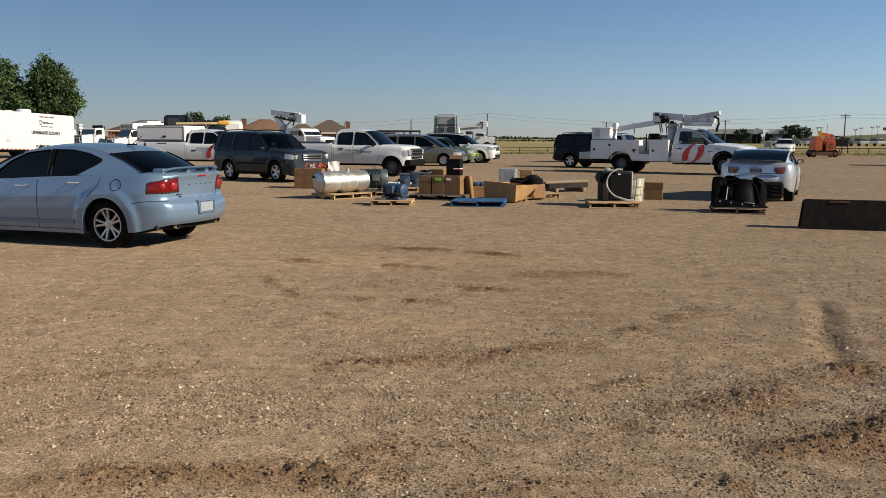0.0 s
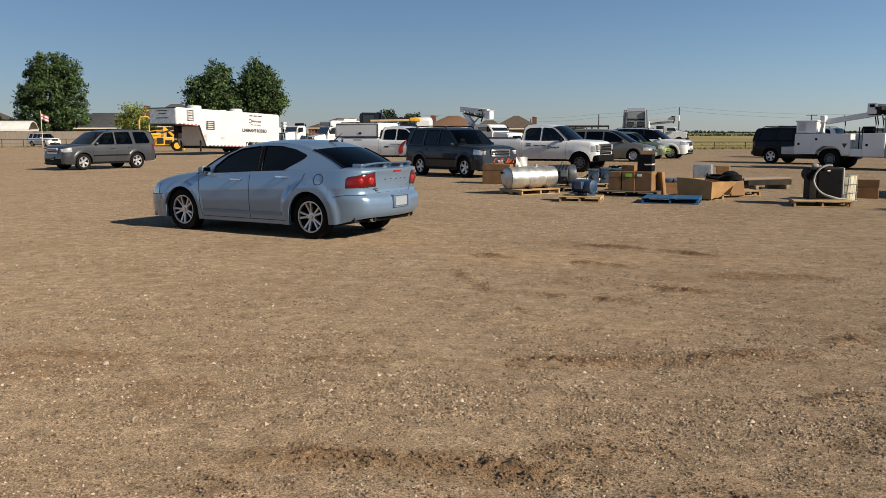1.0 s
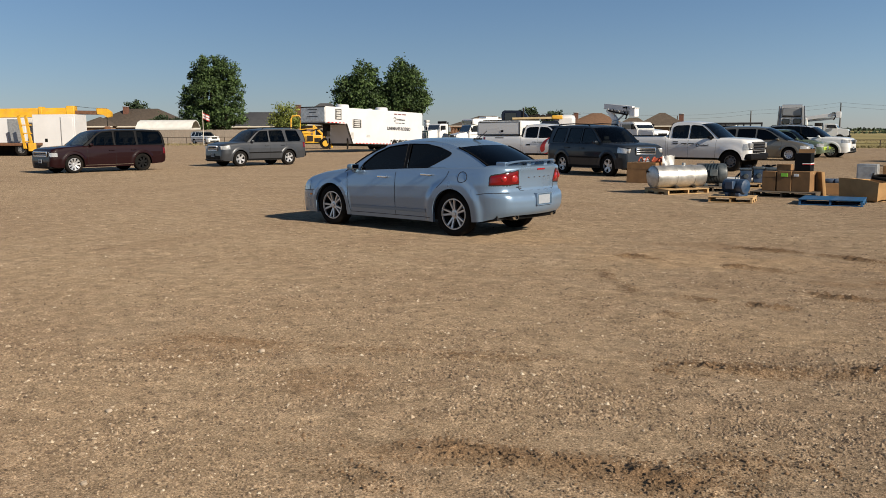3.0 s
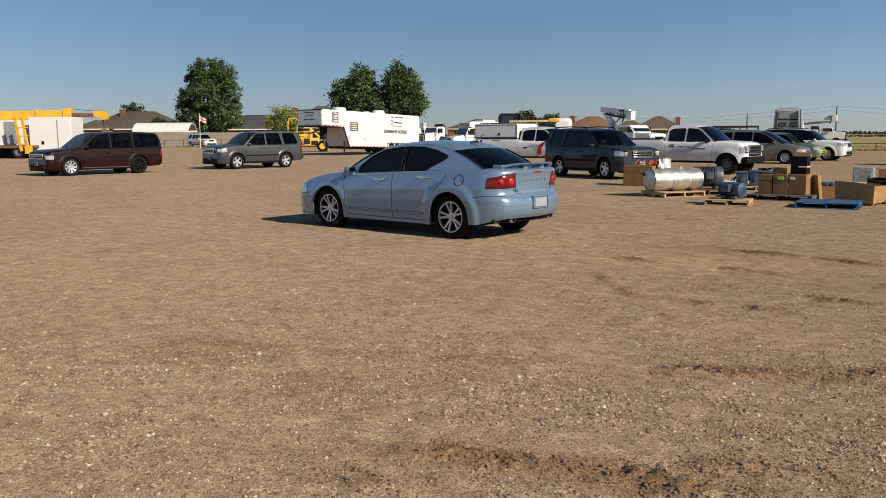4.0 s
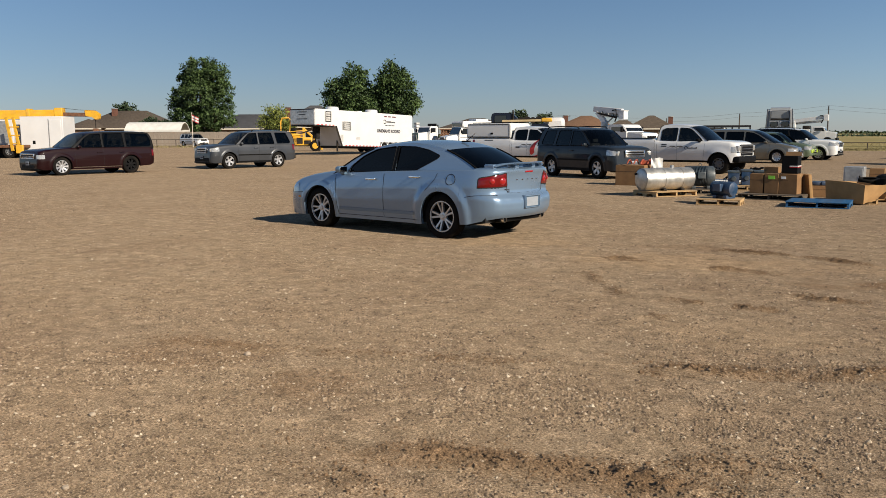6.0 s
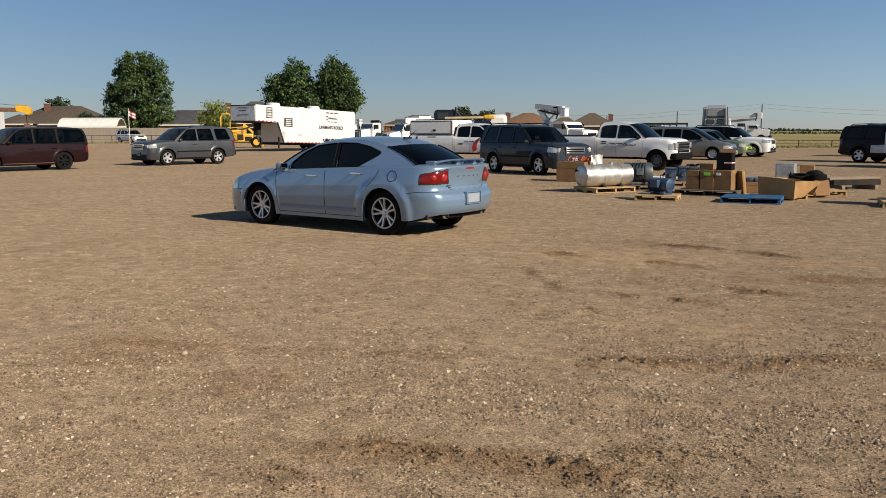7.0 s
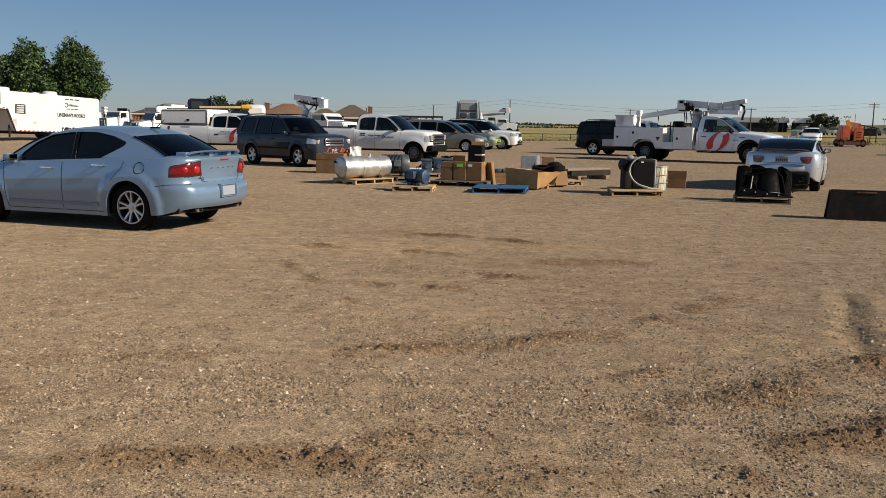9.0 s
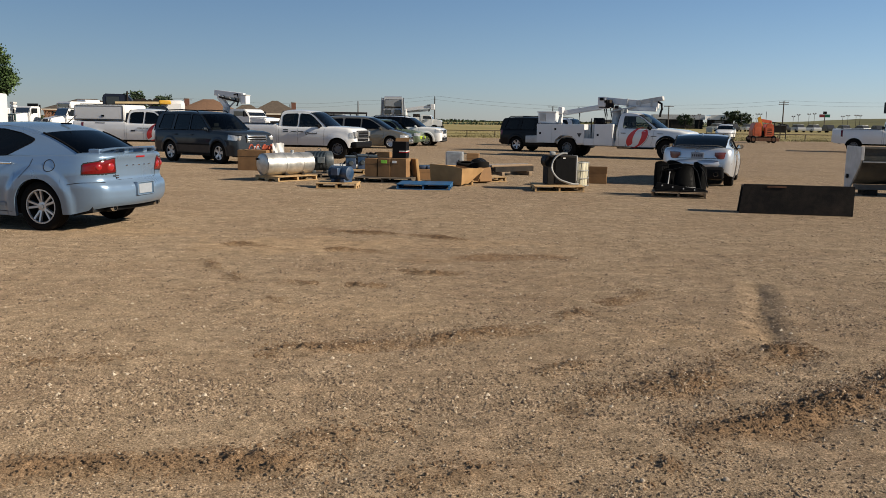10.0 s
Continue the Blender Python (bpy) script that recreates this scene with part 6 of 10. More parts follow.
PINE = wood_material("raw_pine", (0.52, 0.34, 0.16))
OLD_WOOD = wood_material("weathered_wood", (0.26, 0.18, 0.11))
DARK_WOOD = wood_material("grey_brown_wood", (0.11, 0.085, 0.06))
FENCE_WOOD = wood_material("grey_cedar_fence", (0.30, 0.25, 0.20))
BLUE_WOOD = plain("blue_painted_wood", (0.010, 0.085, 0.205), 0.7, 0, 0.45, 7, 0.3, 0, 0.3, 0.15)
CARD = plain("brown_cardboard", (0.215, 0.122, 0.058), 0.85, 0, 0.22, 5, 0.2, 0, 0.2)
# paler tan cardboard with the sun's brightness put into its colour
CARD_PALE = plain("sunlit_tan_cardboard", (0.36, 0.215, 0.095), 0.85, 0, 0.22, 4, 0.2, 0, 0.2)
MOTOR_BLUE = plain("motor_blue_enamel", (0.011, 0.042, 0.098), 0.45, 0, 0.3, 9, 0.1, 0.2, 0.5, 0.15)
MOTOR_GREY = plain("blue_grey_enamel", (0.030, 0.048, 0.062), 0.5, 0, 0.3, 9, 0.1, 0.1, 0.5, 0.2)
TANK_METAL = plain("scuffed_aluminium", (0.52, 0.52, 0.50), 0.40, 0.75, 0.35, 5, 0.2, 0, 0.4, 0.34, 22.0)
GALV = plain("galvanised_steel", (0.42, 0.43, 0.43), 0.5, 0.7, 0.25, 7, 0.1)
LIGHT_STEEL = plain("pale_grey_painted_steel", (0.48, 0.48, 0.47), 0.55, 0.1, 0.25, 4, 0.1, 0, 0.5, 0.3)
DARK_STEEL = plain("blackened_steel", (0.014, 0.0125, 0.0115), 0.75, 0.1, 0.45, 3.5, 0.35, 0, 0.2, 0.08)
RUST = plain("rusty_steel", (0.16, 0.075, 0.04), 0.85, 0.2, 0.5, 6, 0.4)
ORANGE = plain("orange_enamel", (0.30, 0.055, 0.022), 0.5, 0, 0.25, 7)
WHITE_SHEET = plain("white_plastic_sheet", (0.75, 0.75, 0.72), 0.5, 0, 0.12, 5, 0.3)
GREEN_LABEL = plain("green_paper_label", (0.25, 0.62, 0.06), 0.6, 0, 0.05)
HOSE_GREY = plain("grey_corrugated_hose", (0.33, 0.33, 0.32), 0.6, 0, 0.25, 12)
HAZY = plain("yellowed_plastic", (0.50, 0.46, 0.33), 0.4, 0, 0.2, 6, 0.1)


def pallet(x, y, deg, mat, label, length=1.2, width=1.0, lift=0.0, group="pallets"):
    """A stringer pallet: three bearers, top and bottom boards, each of its own."""
    # the bearers' ends face the lot's middle, so that the gaps under the deck show
    p = thing("pallet", pose(x, y, lift, 0, 0, deg + 90), label, "pallet", group)
    length, width = width, length
    hl, hw = length / 2, width / 2
    st = bmesh.new()
    prism(st, [(-hl, 0.018), (-hl * 0.72, 0.018), (-hl * 0.66, 0.06), (-hl * 0.22, 0.06), (-hl * 0.16, 0.018), (hl * 0.16, 0.018), (hl * 0.22, 0.06), (hl * 0.66, 0.06), (hl * 0.72, 0.018), (hl, 0.018), (hl, 0.112), (-hl, 0.112)], -0.02, 0.02)
    sm = mesh_of("bearer", st, mat, 0)
    for k in (-1, 0, 1):
        part("bearer", sm, None, p, at=pose(0, k * (hw - 0.03), 0))
    tb = mesh_of("board", one_box(-0.07, 0.07, -hw, hw, 0, 0.017, 0.003, seg=1), mat, 0)
    rng = random.Random(int(abs(x * 91 + y * 37)))
    for k in range(8):
        part("top_board", tb, None, p, at=pose(-hl + 0.05 + k * (length - 0.1) / 7, 0, 0.1125, 0, rng.uniform(-0.3, 0.3), rng.uniform(-0.8, 0.8)))
    for k in range(3):
        part("bottom_board", tb, None, p, at=pose(-hl + 0.05 + k * (length - 0.1) / 2, 0, 0.001))
    return p


PT = 0.131


def carton(name, x, y, z, deg, w, d, h, mat, label, flaps=False, parts=None, group="cartons"):
    b = thing(name, pose(x, y, z, 0, 0, deg), label, "box", group)
    bm = bmesh.new()
    box(bm, -w / 2, w / 2, -d / 2, d / 2, 0, h, 0.012)
    for v in bm.verts:
        v.co += Vector((noise.noise(v.co * 3 + Vector((x, y, 0))), noise.noise(v.co * 3 + Vector((0, x, y))), 0)) * 0.012
    part("carton_body", bm, mat, b)
    part("tape", one_box(-w / 2 - 0.002, w / 2 + 0.002, -0.03, 0.03, h * 0.86, h + 0.002), PINE if mat is CARD else mat, b)
    for sy in (-1, 1):
        part("flap_line", one_box(-w / 2 + 0.01, w / 2 - 0.01, sy * d / 2 - 0.002, sy * d / 2 + 0.002, h * 0.68, h * 0.69), SHADOW_LINE, b)
    if flaps:
        for sy in (-1, 1):
            part("open_flap", one_box(-w / 2, w / 2, -0.004, 0.004, 0, d * 0.45, 0.0, m=pose(0, sy * d / 2, h, -sy * (20 + 15 * sy), 0, 0)), mat, b)
    return b


def motor(x, y, z, deg, r, length, mat, label):
    mo = thing("electric_motor", pose(x, y, z, 0, 0, deg), label, "electric motor", "electric motors")
    bm = bmesh.new()
    prof = []
    for k in range(15):
        o = -length / 2 + length * 0.72 * k / 14
        prof += [(r, o), (r, o + length * 0.02), (r - 0.018, o + length * 0.022), (r - 0.018, o + length * 0.048)]
    lathe(bm, prof, 28, 'X', (0, 0, r + 0.05))
    part("finned_casing", bm, mat, mo, smooth=30)
    bm = bmesh.new()
    lathe(bm, [(0.0, length * 0.5), (r * 0.55, length * 0.5), (r * 0.92, length * 0.46), (r * 0.99, length * 0.4), (r * 0.99, length * 0.2)], 28, 'X', (0, 0, r + 0.05))
    part("fan_cover", bm, mat, mo)
    bm = bmesh.new()
    lathe(bm, [(0.0, -length * 0.62), (0.03, -length * 0.62), (0.03, -length * 0.5), (r * 0.5, -length * 0.5), (r * 0.92, -length * 0.47)], 24, 'X', (0, 0, r + 0.05))
    part("shaft_end", bm, MOTOR_GREY, mo)
    part("terminal_box", one_box(-0.12, 0.08, -r - 0.09, -r + 0.03, r, r + 0.17, 0.012), mat, mo)
    for sx in (-1, 1):
        part("foot", one_box(sx * length * 0.26 - 0.05, sx * length * 0.26 + 0.05, -r * 0.95, r * 0.95, 0, 0.075, 0.008), mat, mo)
    bm = bmesh.new()
    path_tube(bm, [(0.04 * math.cos(a), 0, 2 * r + 0.075 + 0.04 * math.sin(a)) for a in np.linspace(0, 6.28, 15)], 0.009, 6)
    part("lifting_eye", bm, MOTOR_GREY, mo)
    return mo


# the silver tank and its neighbours
pallet(-2.62, 22.2, 43, PINE, "new pale pine pallet under a silver tank", 1.25, 1.0)
tank = thing("fuel_tank", pose(-2.62, 22.2, PT, 0, 0, 43), "scuffed silver aluminium cylindrical tank lying on a pallet", "tank")
bm = bmesh.new()
R0 = 0.278
lathe(bm, [(0.0, -0.78), (R0 * 0.6, -0.77), (R0 * 0.9, -0.745), (R0 * 0.985, -0.72), (R0, -0.69), (R0, 0.69), (R0 * 0.985, 0.72), (R0 * 0.9, 0.745), (R0 * 0.6, 0.77), (0.0, 0.78)], 48, 'X', (0, 0, R0 + 0.02))
part("tank_shell", bm, TANK_METAL, tank)
for o in (-0.12, 0.42):
    bm = bmesh.new()
    lathe(bm, [(R0 + 0.001, o - 0.04), (R0 + 0.008, o - 0.04), (R0 + 0.008, o + 0.04), (R0 + 0.001, o + 0.04)], 48, 'X', (0, 0, R0 + 0.02), caps=False)
    part("strap", bm, TANK_METAL, tank)
    part("cradle", one_box(o - 0.05, o + 0.05, -0.2, 0.2, 0, 0.05, 0.01), DARK_STEEL, tank)
for sx in (-1, 1):
    bm = bmesh.new()
    lathe(bm, [(R0 + 0.004, sx * 0.715 - 0.012), (R0 + 0.006, sx * 0.715), (R0 + 0.004, sx * 0.715 + 0.012)], 48, 'X', (0, 0, R0 + 0.02), caps=False)
    part("weld_rim", bm, TANK_METAL, tank)
bm = bmesh.new()
lathe(bm, [(0.0, 0.05), (0.045, 0.05), (0.045, -0.04)], 20, 'Z', (0.2, -0.0, 2 * R0 + 0.03))
part("filler_neck", bm, GALV, tank)
bm = bmesh.new()
lathe(bm, [(0.0, -0.81), (0.028, -0.81), (0.028, -0.76)], 16, 'X', (0, 0.16, R0 + 0.15))
part("drain_plug", bm, DARK_STEEL, tank)

carton("carton", -4.05, 26.4, 0, -12, 0.92, 0.75, 0.62, CARD, "large brown carton with orange tools on top")
gear = thing("hand_tool", pose(-3.9, 26.3, 0.625, 0, 0, 10), "orange tubular tool frame lying on a carton", "tool")
for k in range(4):
    bm = bmesh.new()
    path_tube(bm, [(-0.35 + 0.2 * k, -0.2, 0.03), (-0.3 + 0.2 * k, -0.1, 0.14), (-0.25 + 0.2 * k, 0.12, 0.15), (-0.2 + 0.2 * k, 0.2, 0.03)], 0.022, 6)
    part("bent_bar", bm, ORANGE, gear)
part("tool_box", one_box(0.05, 0.35, -0.12, 0.12, 0.0, 0.13, 0.02), ORANGE, gear)
sheet = thing("plastic_sheet", pose(-3.35, 26.25, 0.0, 0, 0, 12), "crumpled white plastic sheet standing by a carton", "sheet")
bm = bmesh.new()
bmesh.ops.create_grid(bm, x_segments=10, y_segments=10, size=0.5)
for v in bm.verts:
    u, w = v.co.x, v.co.y
    v.co = Vector((u * 0.35, 0.08 * noise.noise(Vector((u * 4, w * 4, 1))) - 0.1 * w, 0.42 + w * 0.82 + 0.05 * noise.noise(Vector((u * 5, w * 5, 3)))))
r = bmesh.ops.solidify(bm, geom=bm.faces[:], thickness=0.008)
part("sheet_fold", bm, WHITE_SHEET, sheet)

pallet(-1.12, 19.85, -5, PINE, "small pine pallet carrying a blue motor", 0.95, 0.75)
motor(-1.05, 19.85, PT, -35, 0.165, 0.54, MOTOR_BLUE, "dark blue finned electric motor on a small pallet")
pallet(-1.85, 23.3, 10, DARK_WOOD, "dark wooden pallet under a grey motor", 1.1, 0.9)
motor(-1.85, 23.3, PT, 15, 0.27, 0.75, MOTOR_GREY, "grey-green round machine motor on a dark pallet")
pallet(-0.72, 25.2, 4, PINE, "pine pallet holding blue machine cases", 1.2, 1.0)
for k, (dx, w, h) in enumerate(((-0.36, 0.3, 0.36), (-0.02, 0.28, 0.40), (0.32, 0.3, 0.38))):
    mc = thing("machine_case", pose(-0.72 + dx, 25.15, PT, 0, 0, 4), "blue enamelled machine case with a bolted lid", "machine", "blue cases")
    part("case_body", one_box(-w / 2, w / 2, -0.26, 0.26, 0, h, 0.02), MOTOR_BLUE, mc)
    part("case_lid", one_box(-w / 2 - 0.015, w / 2 + 0.015, -0.275, 0.275, h - 0.02, h + 0.03, 0.01), MOTOR_GREY, mc)
    bm = bmesh.new()
    lathe(bm, [(0.0, -0.30), (0.06, -0.30), (0.07, -0.27), (0.07, -0.24)], 16, 'Y', (0, 0, h * 0.5))
    part("case_flange", bm, MOTOR_GREY, mc)
carton("carton", 0.0, 26.6, 0, -14, 1.0, 0.6, 0.46, CARD, "low brown carton among the pallets")

heap = thing("scrap_heap", pose(-1.0, 29.0, 0, 0, 0, 8), "heap of black hoses on pale boards", "scrap heap")
part("pale_board", one_box(-1.1, 1.2, -0.3, 0.35, 0.0, 0.06, 0.01), WHITE_SHEET, heap)
rng = random.Random(12)
for k in range(14):
    bm = bmesh.new()
    a, rr = rng.uniform(0, 6.28), rng.uniform(0.12, 0.3)
    cx, cz = rng.uniform(-0.2, 0.6), 0.1 + rng.uniform(0, 0.26)
    path_tube(bm, [(cx + rr * math.cos(t), rng.uniform(-0.01, 0.01) + 0.25 * math.sin(t + a), cz + 0.10 * math.sin(2 * t + a)) for t in np.linspace(0, 5.4, 18)], 0.035, 6)
    part("hose_loop", bm, BLACK_PLASTIC, heap)
part("hose_core", one_box(-0.35, 0.75, -0.2, 0.25, 0.06, 0.26, 0.08), BLACK_PLASTIC, heap)

pallet(0.02, 21.85, -15, DARK_WOOD, "dark pallet under three brown cartons", 1.45, 1.1)
carton("carton", -0.34, 22.0, PT, -17, 0.32, 0.5, 0.47, CARD, "brown carton on a dark pallet")
c2 = carton("carton", 0.0, 21.90, PT, -17, 0.33, 0.5, 0.48, CARD, "brown carton with a lime green label")
part("green_label", one_box(-0.07, 0.08, -0.266, -0.256, 0.35, 0.43), GREEN_LABEL, c2)
carton("carton", -0.06, 22.38, PT, -17, 0.34, 0.2, 0.62, CARD, "taller brown carton behind the front row")
c3 = carton("carton", 0.37, 21.80, PT, -17, 0.42, 0.5, 0.48, CARD, "brown carton beside a leaning flat carton")
part("white_label", one_box(-0.16, -0.05, -0.266, -0.256, 0.36, 0.42), WHITE_SHEET, c3)
fl = thing("flat_carton", pose(0.76, 22.0, 0.0, 0, -7, 22), "flattened tan carton leaning on its end", "box", "cartons")
part("carton_body", one_box(-0.04, 0.04, -0.22, 0.22, 0.0, 0.60, 0.01), CARD_PALE, fl)
bb = thing("black_carton", pose(0.36, 21.86, PT + 0.482, 0, 0, -14), "tall black carton with red and white stripe", "box", "cartons")
part("carton_body", one_box(-0.18, 0.18, -0.18, 0.18, 0, 0.42, 0.008), BLACK_PLASTIC, bb)
part("red_stripe", one_box(-0.0, 0.184, -0.184, 0.184, 0.15, 0.165), RED_PAINT, bb)
part("white_stripe", one_box(-0.0, 0.184, -0.185, 0.184, 0.17, 0.19), WHITE_SHEET, bb)
part("open_flap", one_box(-0.18, 0.18, -0.004, 0.004, 0, 0.10, m=pose(0, 0.17, 0.418, -22, 0, 0)), CARD, bb)
pallet(0.92, 19.85, -8, BLUE_WOOD, "empty blue painted wooden pallet", 1.25, 1.05)
carton("carton", 1.15, 22.9, 0, 3, 0.62, 0.5, 0.28, CARD, "low open carton of blue parts")
for k in range(3):
    pb = thing("parts_bundle", pose(0.97 + 0.17 * k, 22.85, 0.282, 0, 0, 20 * k), "small blue wrapped parts bundle", "parts", "parts bundles")
    part("bundle_body", one_box(-0.1, 0.1, -0.12, 0.12, 0, 0.1, 0.03), MOTOR_BLUE, pb)

# the big torn carton with tyres and drum behind it
pallet(1.72, 20.98, 6, PINE, "pine pallet under a torn open carton", 0.8, 0.62)
g = thing("open_crate_carton", pose(1.62, 20.9, 0.10, 0, 0, 0), "torn tan bulk carton with sagging walls", "box")
near, far, lft, rgt = (0.20, -0.52), (0.12, 0.50), (-0.52, -0.06), (0.66, 0.02)
for nm, pts in (("side_wall", [(*lft, -0.05), (*near, -0.07), (0.21, -0.56, 0.35), (-0.16, -0.36, 0.41), (-0.56, -0.10, 0.43)]), ("end_wall", [(*near, -0.07), (0.44, -0.22, -0.02), (0.70, 0.0, 0.20), (0.80, -0.06, 0.30), (0.50, -0.36, 0.33), (0.21, -0.56, 0.35)]),
                ("side_wall", [(*far, 0.0), (*rgt, 0.0), (0.78, 0.0, 0.30), (0.14, 0.54, 0.36)]), ("end_wall", [(*lft, 0.0), (*far, 0.0), (0.14, 0.54, 0.36), (-0.55, -0.06, 0.42)]), ("bottom", [(*lft, 0.004), (*near, 0.004), (*rgt, 0.004), (*far, 0.004)])):
    bm = bmesh.new()
    f = bm.faces.new([bm.verts.new(p) for p in pts])
    bmesh.ops.triangulate(bm, faces=[f])
    bmesh.ops.subdivide_edges(bm, edges=bm.edges[:], cuts=3, use_grid_fill=True)
    for v in bm.verts:
        v.co += Vector((0, 0.035, 0.02)) * noise.noise(v.co * 4.1)
    bmesh.ops.solidify(bm, geom=bm.faces[:], thickness=0.012)
    part(nm, bm, CARD_PALE, g)
for k, (x, y, tilt) in enumerate(((2.05, 21.9, 8), (2.42, 21.7, -12))):
    ty = thing("loose_tyre", pose(x, y, 0.34, tilt, 0, 30 * k), "worn black tyre on top of the goods", "tyre", "loose tyres")
    part("tyre_ring", wheel_meshes("black", 0.24, 0.16, 0.14)[0], None, ty, at=pose(0, 0, 0.1, 90, 0, 0))
    part("tyre_support", one_box(-0.2, 0.2, -0.2, 0.2, -0.34, 0.03, 0.02), CARD, ty, "brown box under the tyre")
pallet(2.58, 22.4, 12, PINE, "pine pallet under a black drum", 1.0, 0.9)
dr = thing("drum", pose(2.45, 22.5, PT, 0, 0, 72) @ Matrix.Scale(0.82, 4), "shiny black plastic drum lying on a pallet", "drum")
bm = bmesh.new()
lathe(bm, [(0.0, -0.42), (0.2, -0.42), (0.26, -0.38), (0.28, -0.2), (0.285, -0.19), (0.285, -0.15), (0.28, -0.14), (0.28, 0.14), (0.285, 0.15), (0.285, 0.19), (0.28, 0.2), (0.26, 0.38), (0.2, 0.42), (0.0, 0.42)], 32, 'X', (0, 0, 0.29))
part("drum_shell", bm, BLACK_PLASTIC, dr)
for q in (-0.12, 0.12):
    bm = bmesh.new()
    lathe(bm, [(0.0, 0.44), (0.035, 0.44), (0.035, 0.41)], 12, 'X', (0, q, 0.36))
    part("bung", bm, BLACK_PLASTIC, dr)
gb = thing("metal_cabinet", pose(2.15, 26.9, 0, 0, 0, -12) @ Matrix.Diagonal((0.88, 1, 0.94, 1)), "pale grey metal cabinet standing among the goods", "cabinet")
part("cabinet_body", one_box(-0.30, 0.30, -0.26, 0.26, 0, 0.64, 0.015), GALV, gb)
part("cabinet_door", one_box(-0.26, 0.26, -0.275, -0.258, 0.06, 0.58, 0.008), GALV, gb)
part("cabinet_handle", one_box(0.17, 0.21, -0.29, -0.272, 0.3, 0.38, 0.006), DARK_STEEL, gb)
carton("carton", 2.78, 27.4, 0, -8, 0.40, 0.40, 0.54, CARD, "brown carton behind a grey cabinet")

# long steel frame on bearers
fr = thing("machine_skid", pose(3.58, 24.9, 0.0, 0, 0, 30) @ Matrix.Diagonal((0.84, 1, 0.94, 1)), "long rusty steel skid with pipes laid in it", "machine skid")
for y in (-0.3, 0.3):
    part("side_channel", one_box(-0.85, 0.85, y - 0.04, y + 0.04, 0.13, 0.28, 0.01), DARK_STEEL, fr)
for x in (-0.8, -0.3, 0.3, 0.8):
    part("cross_member", one_box(x - 0.035, x + 0.035, -0.3, 0.3, 0.15, 0.24, 0.008), DARK_STEEL, fr)
for k, y in enumerate((-0.18, -0.04, 0.1, 0.2)):
    bm = bmesh.new()
    tube(bm, (-0.9 + 0.06 * k, y, 0.30), (0.95 - 0.04 * k, y + 0.03, 0.31), 0.045, 12)
    part("pipe", bm, GALV if k % 2 else OLD_WOOD, fr)
for x in (-0.6, 0.6):
    part("bearer", one_box(x - 0.06, x + 0.06, -0.45, 0.45, 0.0, 0.13, 0.01), OLD_WOOD, fr)

# black cabinet with the coiled conduit
pallet(4.0, 19.55, -4, PINE, "pine pallet under a black cabinet", 1.15, 1.1)
bc = thing("black_cabinet", pose(4.12, 19.75, PT, 0, 0, 2) @ Matrix.Diagonal((0.74, 0.85, 0.92, 1)), "black steel cabinet with grey conduit hanging down", "cabinet")
part("cabinet_body", one_box(-0.5, 0.42, -0.3, 0.3, 0, 0.74, 0.02), DARK_STEEL, bc)
part("cabinet_front", one_box(-0.26, 0.40, -0.318, -0.298, 0.04, 0.70, 0.012), BLACK_PLASTIC, bc)
part("side_panel", one_box(0.42, 0.46, -0.3, 0.3, 0.1, 0.74, 0.012), LIGHT_STEEL, bc)
part("round_side", lathe(bmesh.new(), [(0.0, -0.3), (0.14, -0.3), (0.15, -0.27), (0.15, 0.27), (0.14, 0.3), (0.0, 0.3)], 24, 'Y', (-0.44, 0, 0.58)), BLACK_PLASTIC, bc)
part("white_label", one_box(-0.02, 0.06, -0.325, -0.316, 0.66, 0.69), WHITE_SHEET, bc)
part("top_fitting", one_box(-0.36, -0.2, -0.1, 0.1, 0.74, 0.83, 0.03), HOSE_GREY, bc)
for k in range(3):
    bm = bmesh.new()
    pts = []
    for t in np.linspace(0, 1, 40):
        a = radians(80 + 175 * t)
        pts.append((-0.02 + 0.02 * k + (0.36 + 0.03 * k) * math.cos(a) + 0.25 * max(0, t - 0.6), -0.36 - 0.02 * k - 0.28 * max(0, t - 0.55), 0.44 + 0.36 * math.sin(a) * (1 if t < 0.6 else 1.0)))
    pts = [(x, y, max(0.03, z)) for x, y, z in pts] + [(0.18 + 0.05 * k, -0.52, 0.03), (0.38 + 0.04 * k, -0.5, 0.03)]
    path_tube(bm, pts, 0.022, 8)
    part("conduit", bm, HOSE_GREY, bc)
bn = thing("wire_bin", pose(4.80, 20.9, 0, 0, 0, 0) @ Matrix.Diagonal((0.85, 0.85, 0.95, 1)), "round wire bin with a yellowed plastic liner", "bin")
part("liner", lathe(bmesh.new(), [(0.0, 0.03), (0.27, 0.03), (0.30, 0.62), (0.29, 0.64), (0.285, 0.6), (0.25, 0.05)], 28, 'Z', caps=False), HAZY, bn)
for z in (0.02, 0.22, 0.42, 0.63):
    bm = bmesh.new()
    path_tube(bm, [(0.318 * math.cos(a), 0.318 * math.sin(a), z) for a in np.linspace(0, 2 * math.pi, 29)], 0.008, 5)
    part("hoop", bm, GALV, bn)
for k in range(14):
    a = 2 * math.pi * k / 14
    bm = bmesh.new()
    tube(bm, (0.31 * math.cos(a), 0.31 * math.sin(a), 0.0), (0.318 * math.cos(a), 0.318 * math.sin(a), 0.64), 0.006, 5)
    part("upright_wire", bm, GALV, bn)
carton("carton", 5.50, 21.9, 0, -16, 0.58, 0.42, 0.26, CARD, "brown carton with its top flaps standing open", flaps=True)

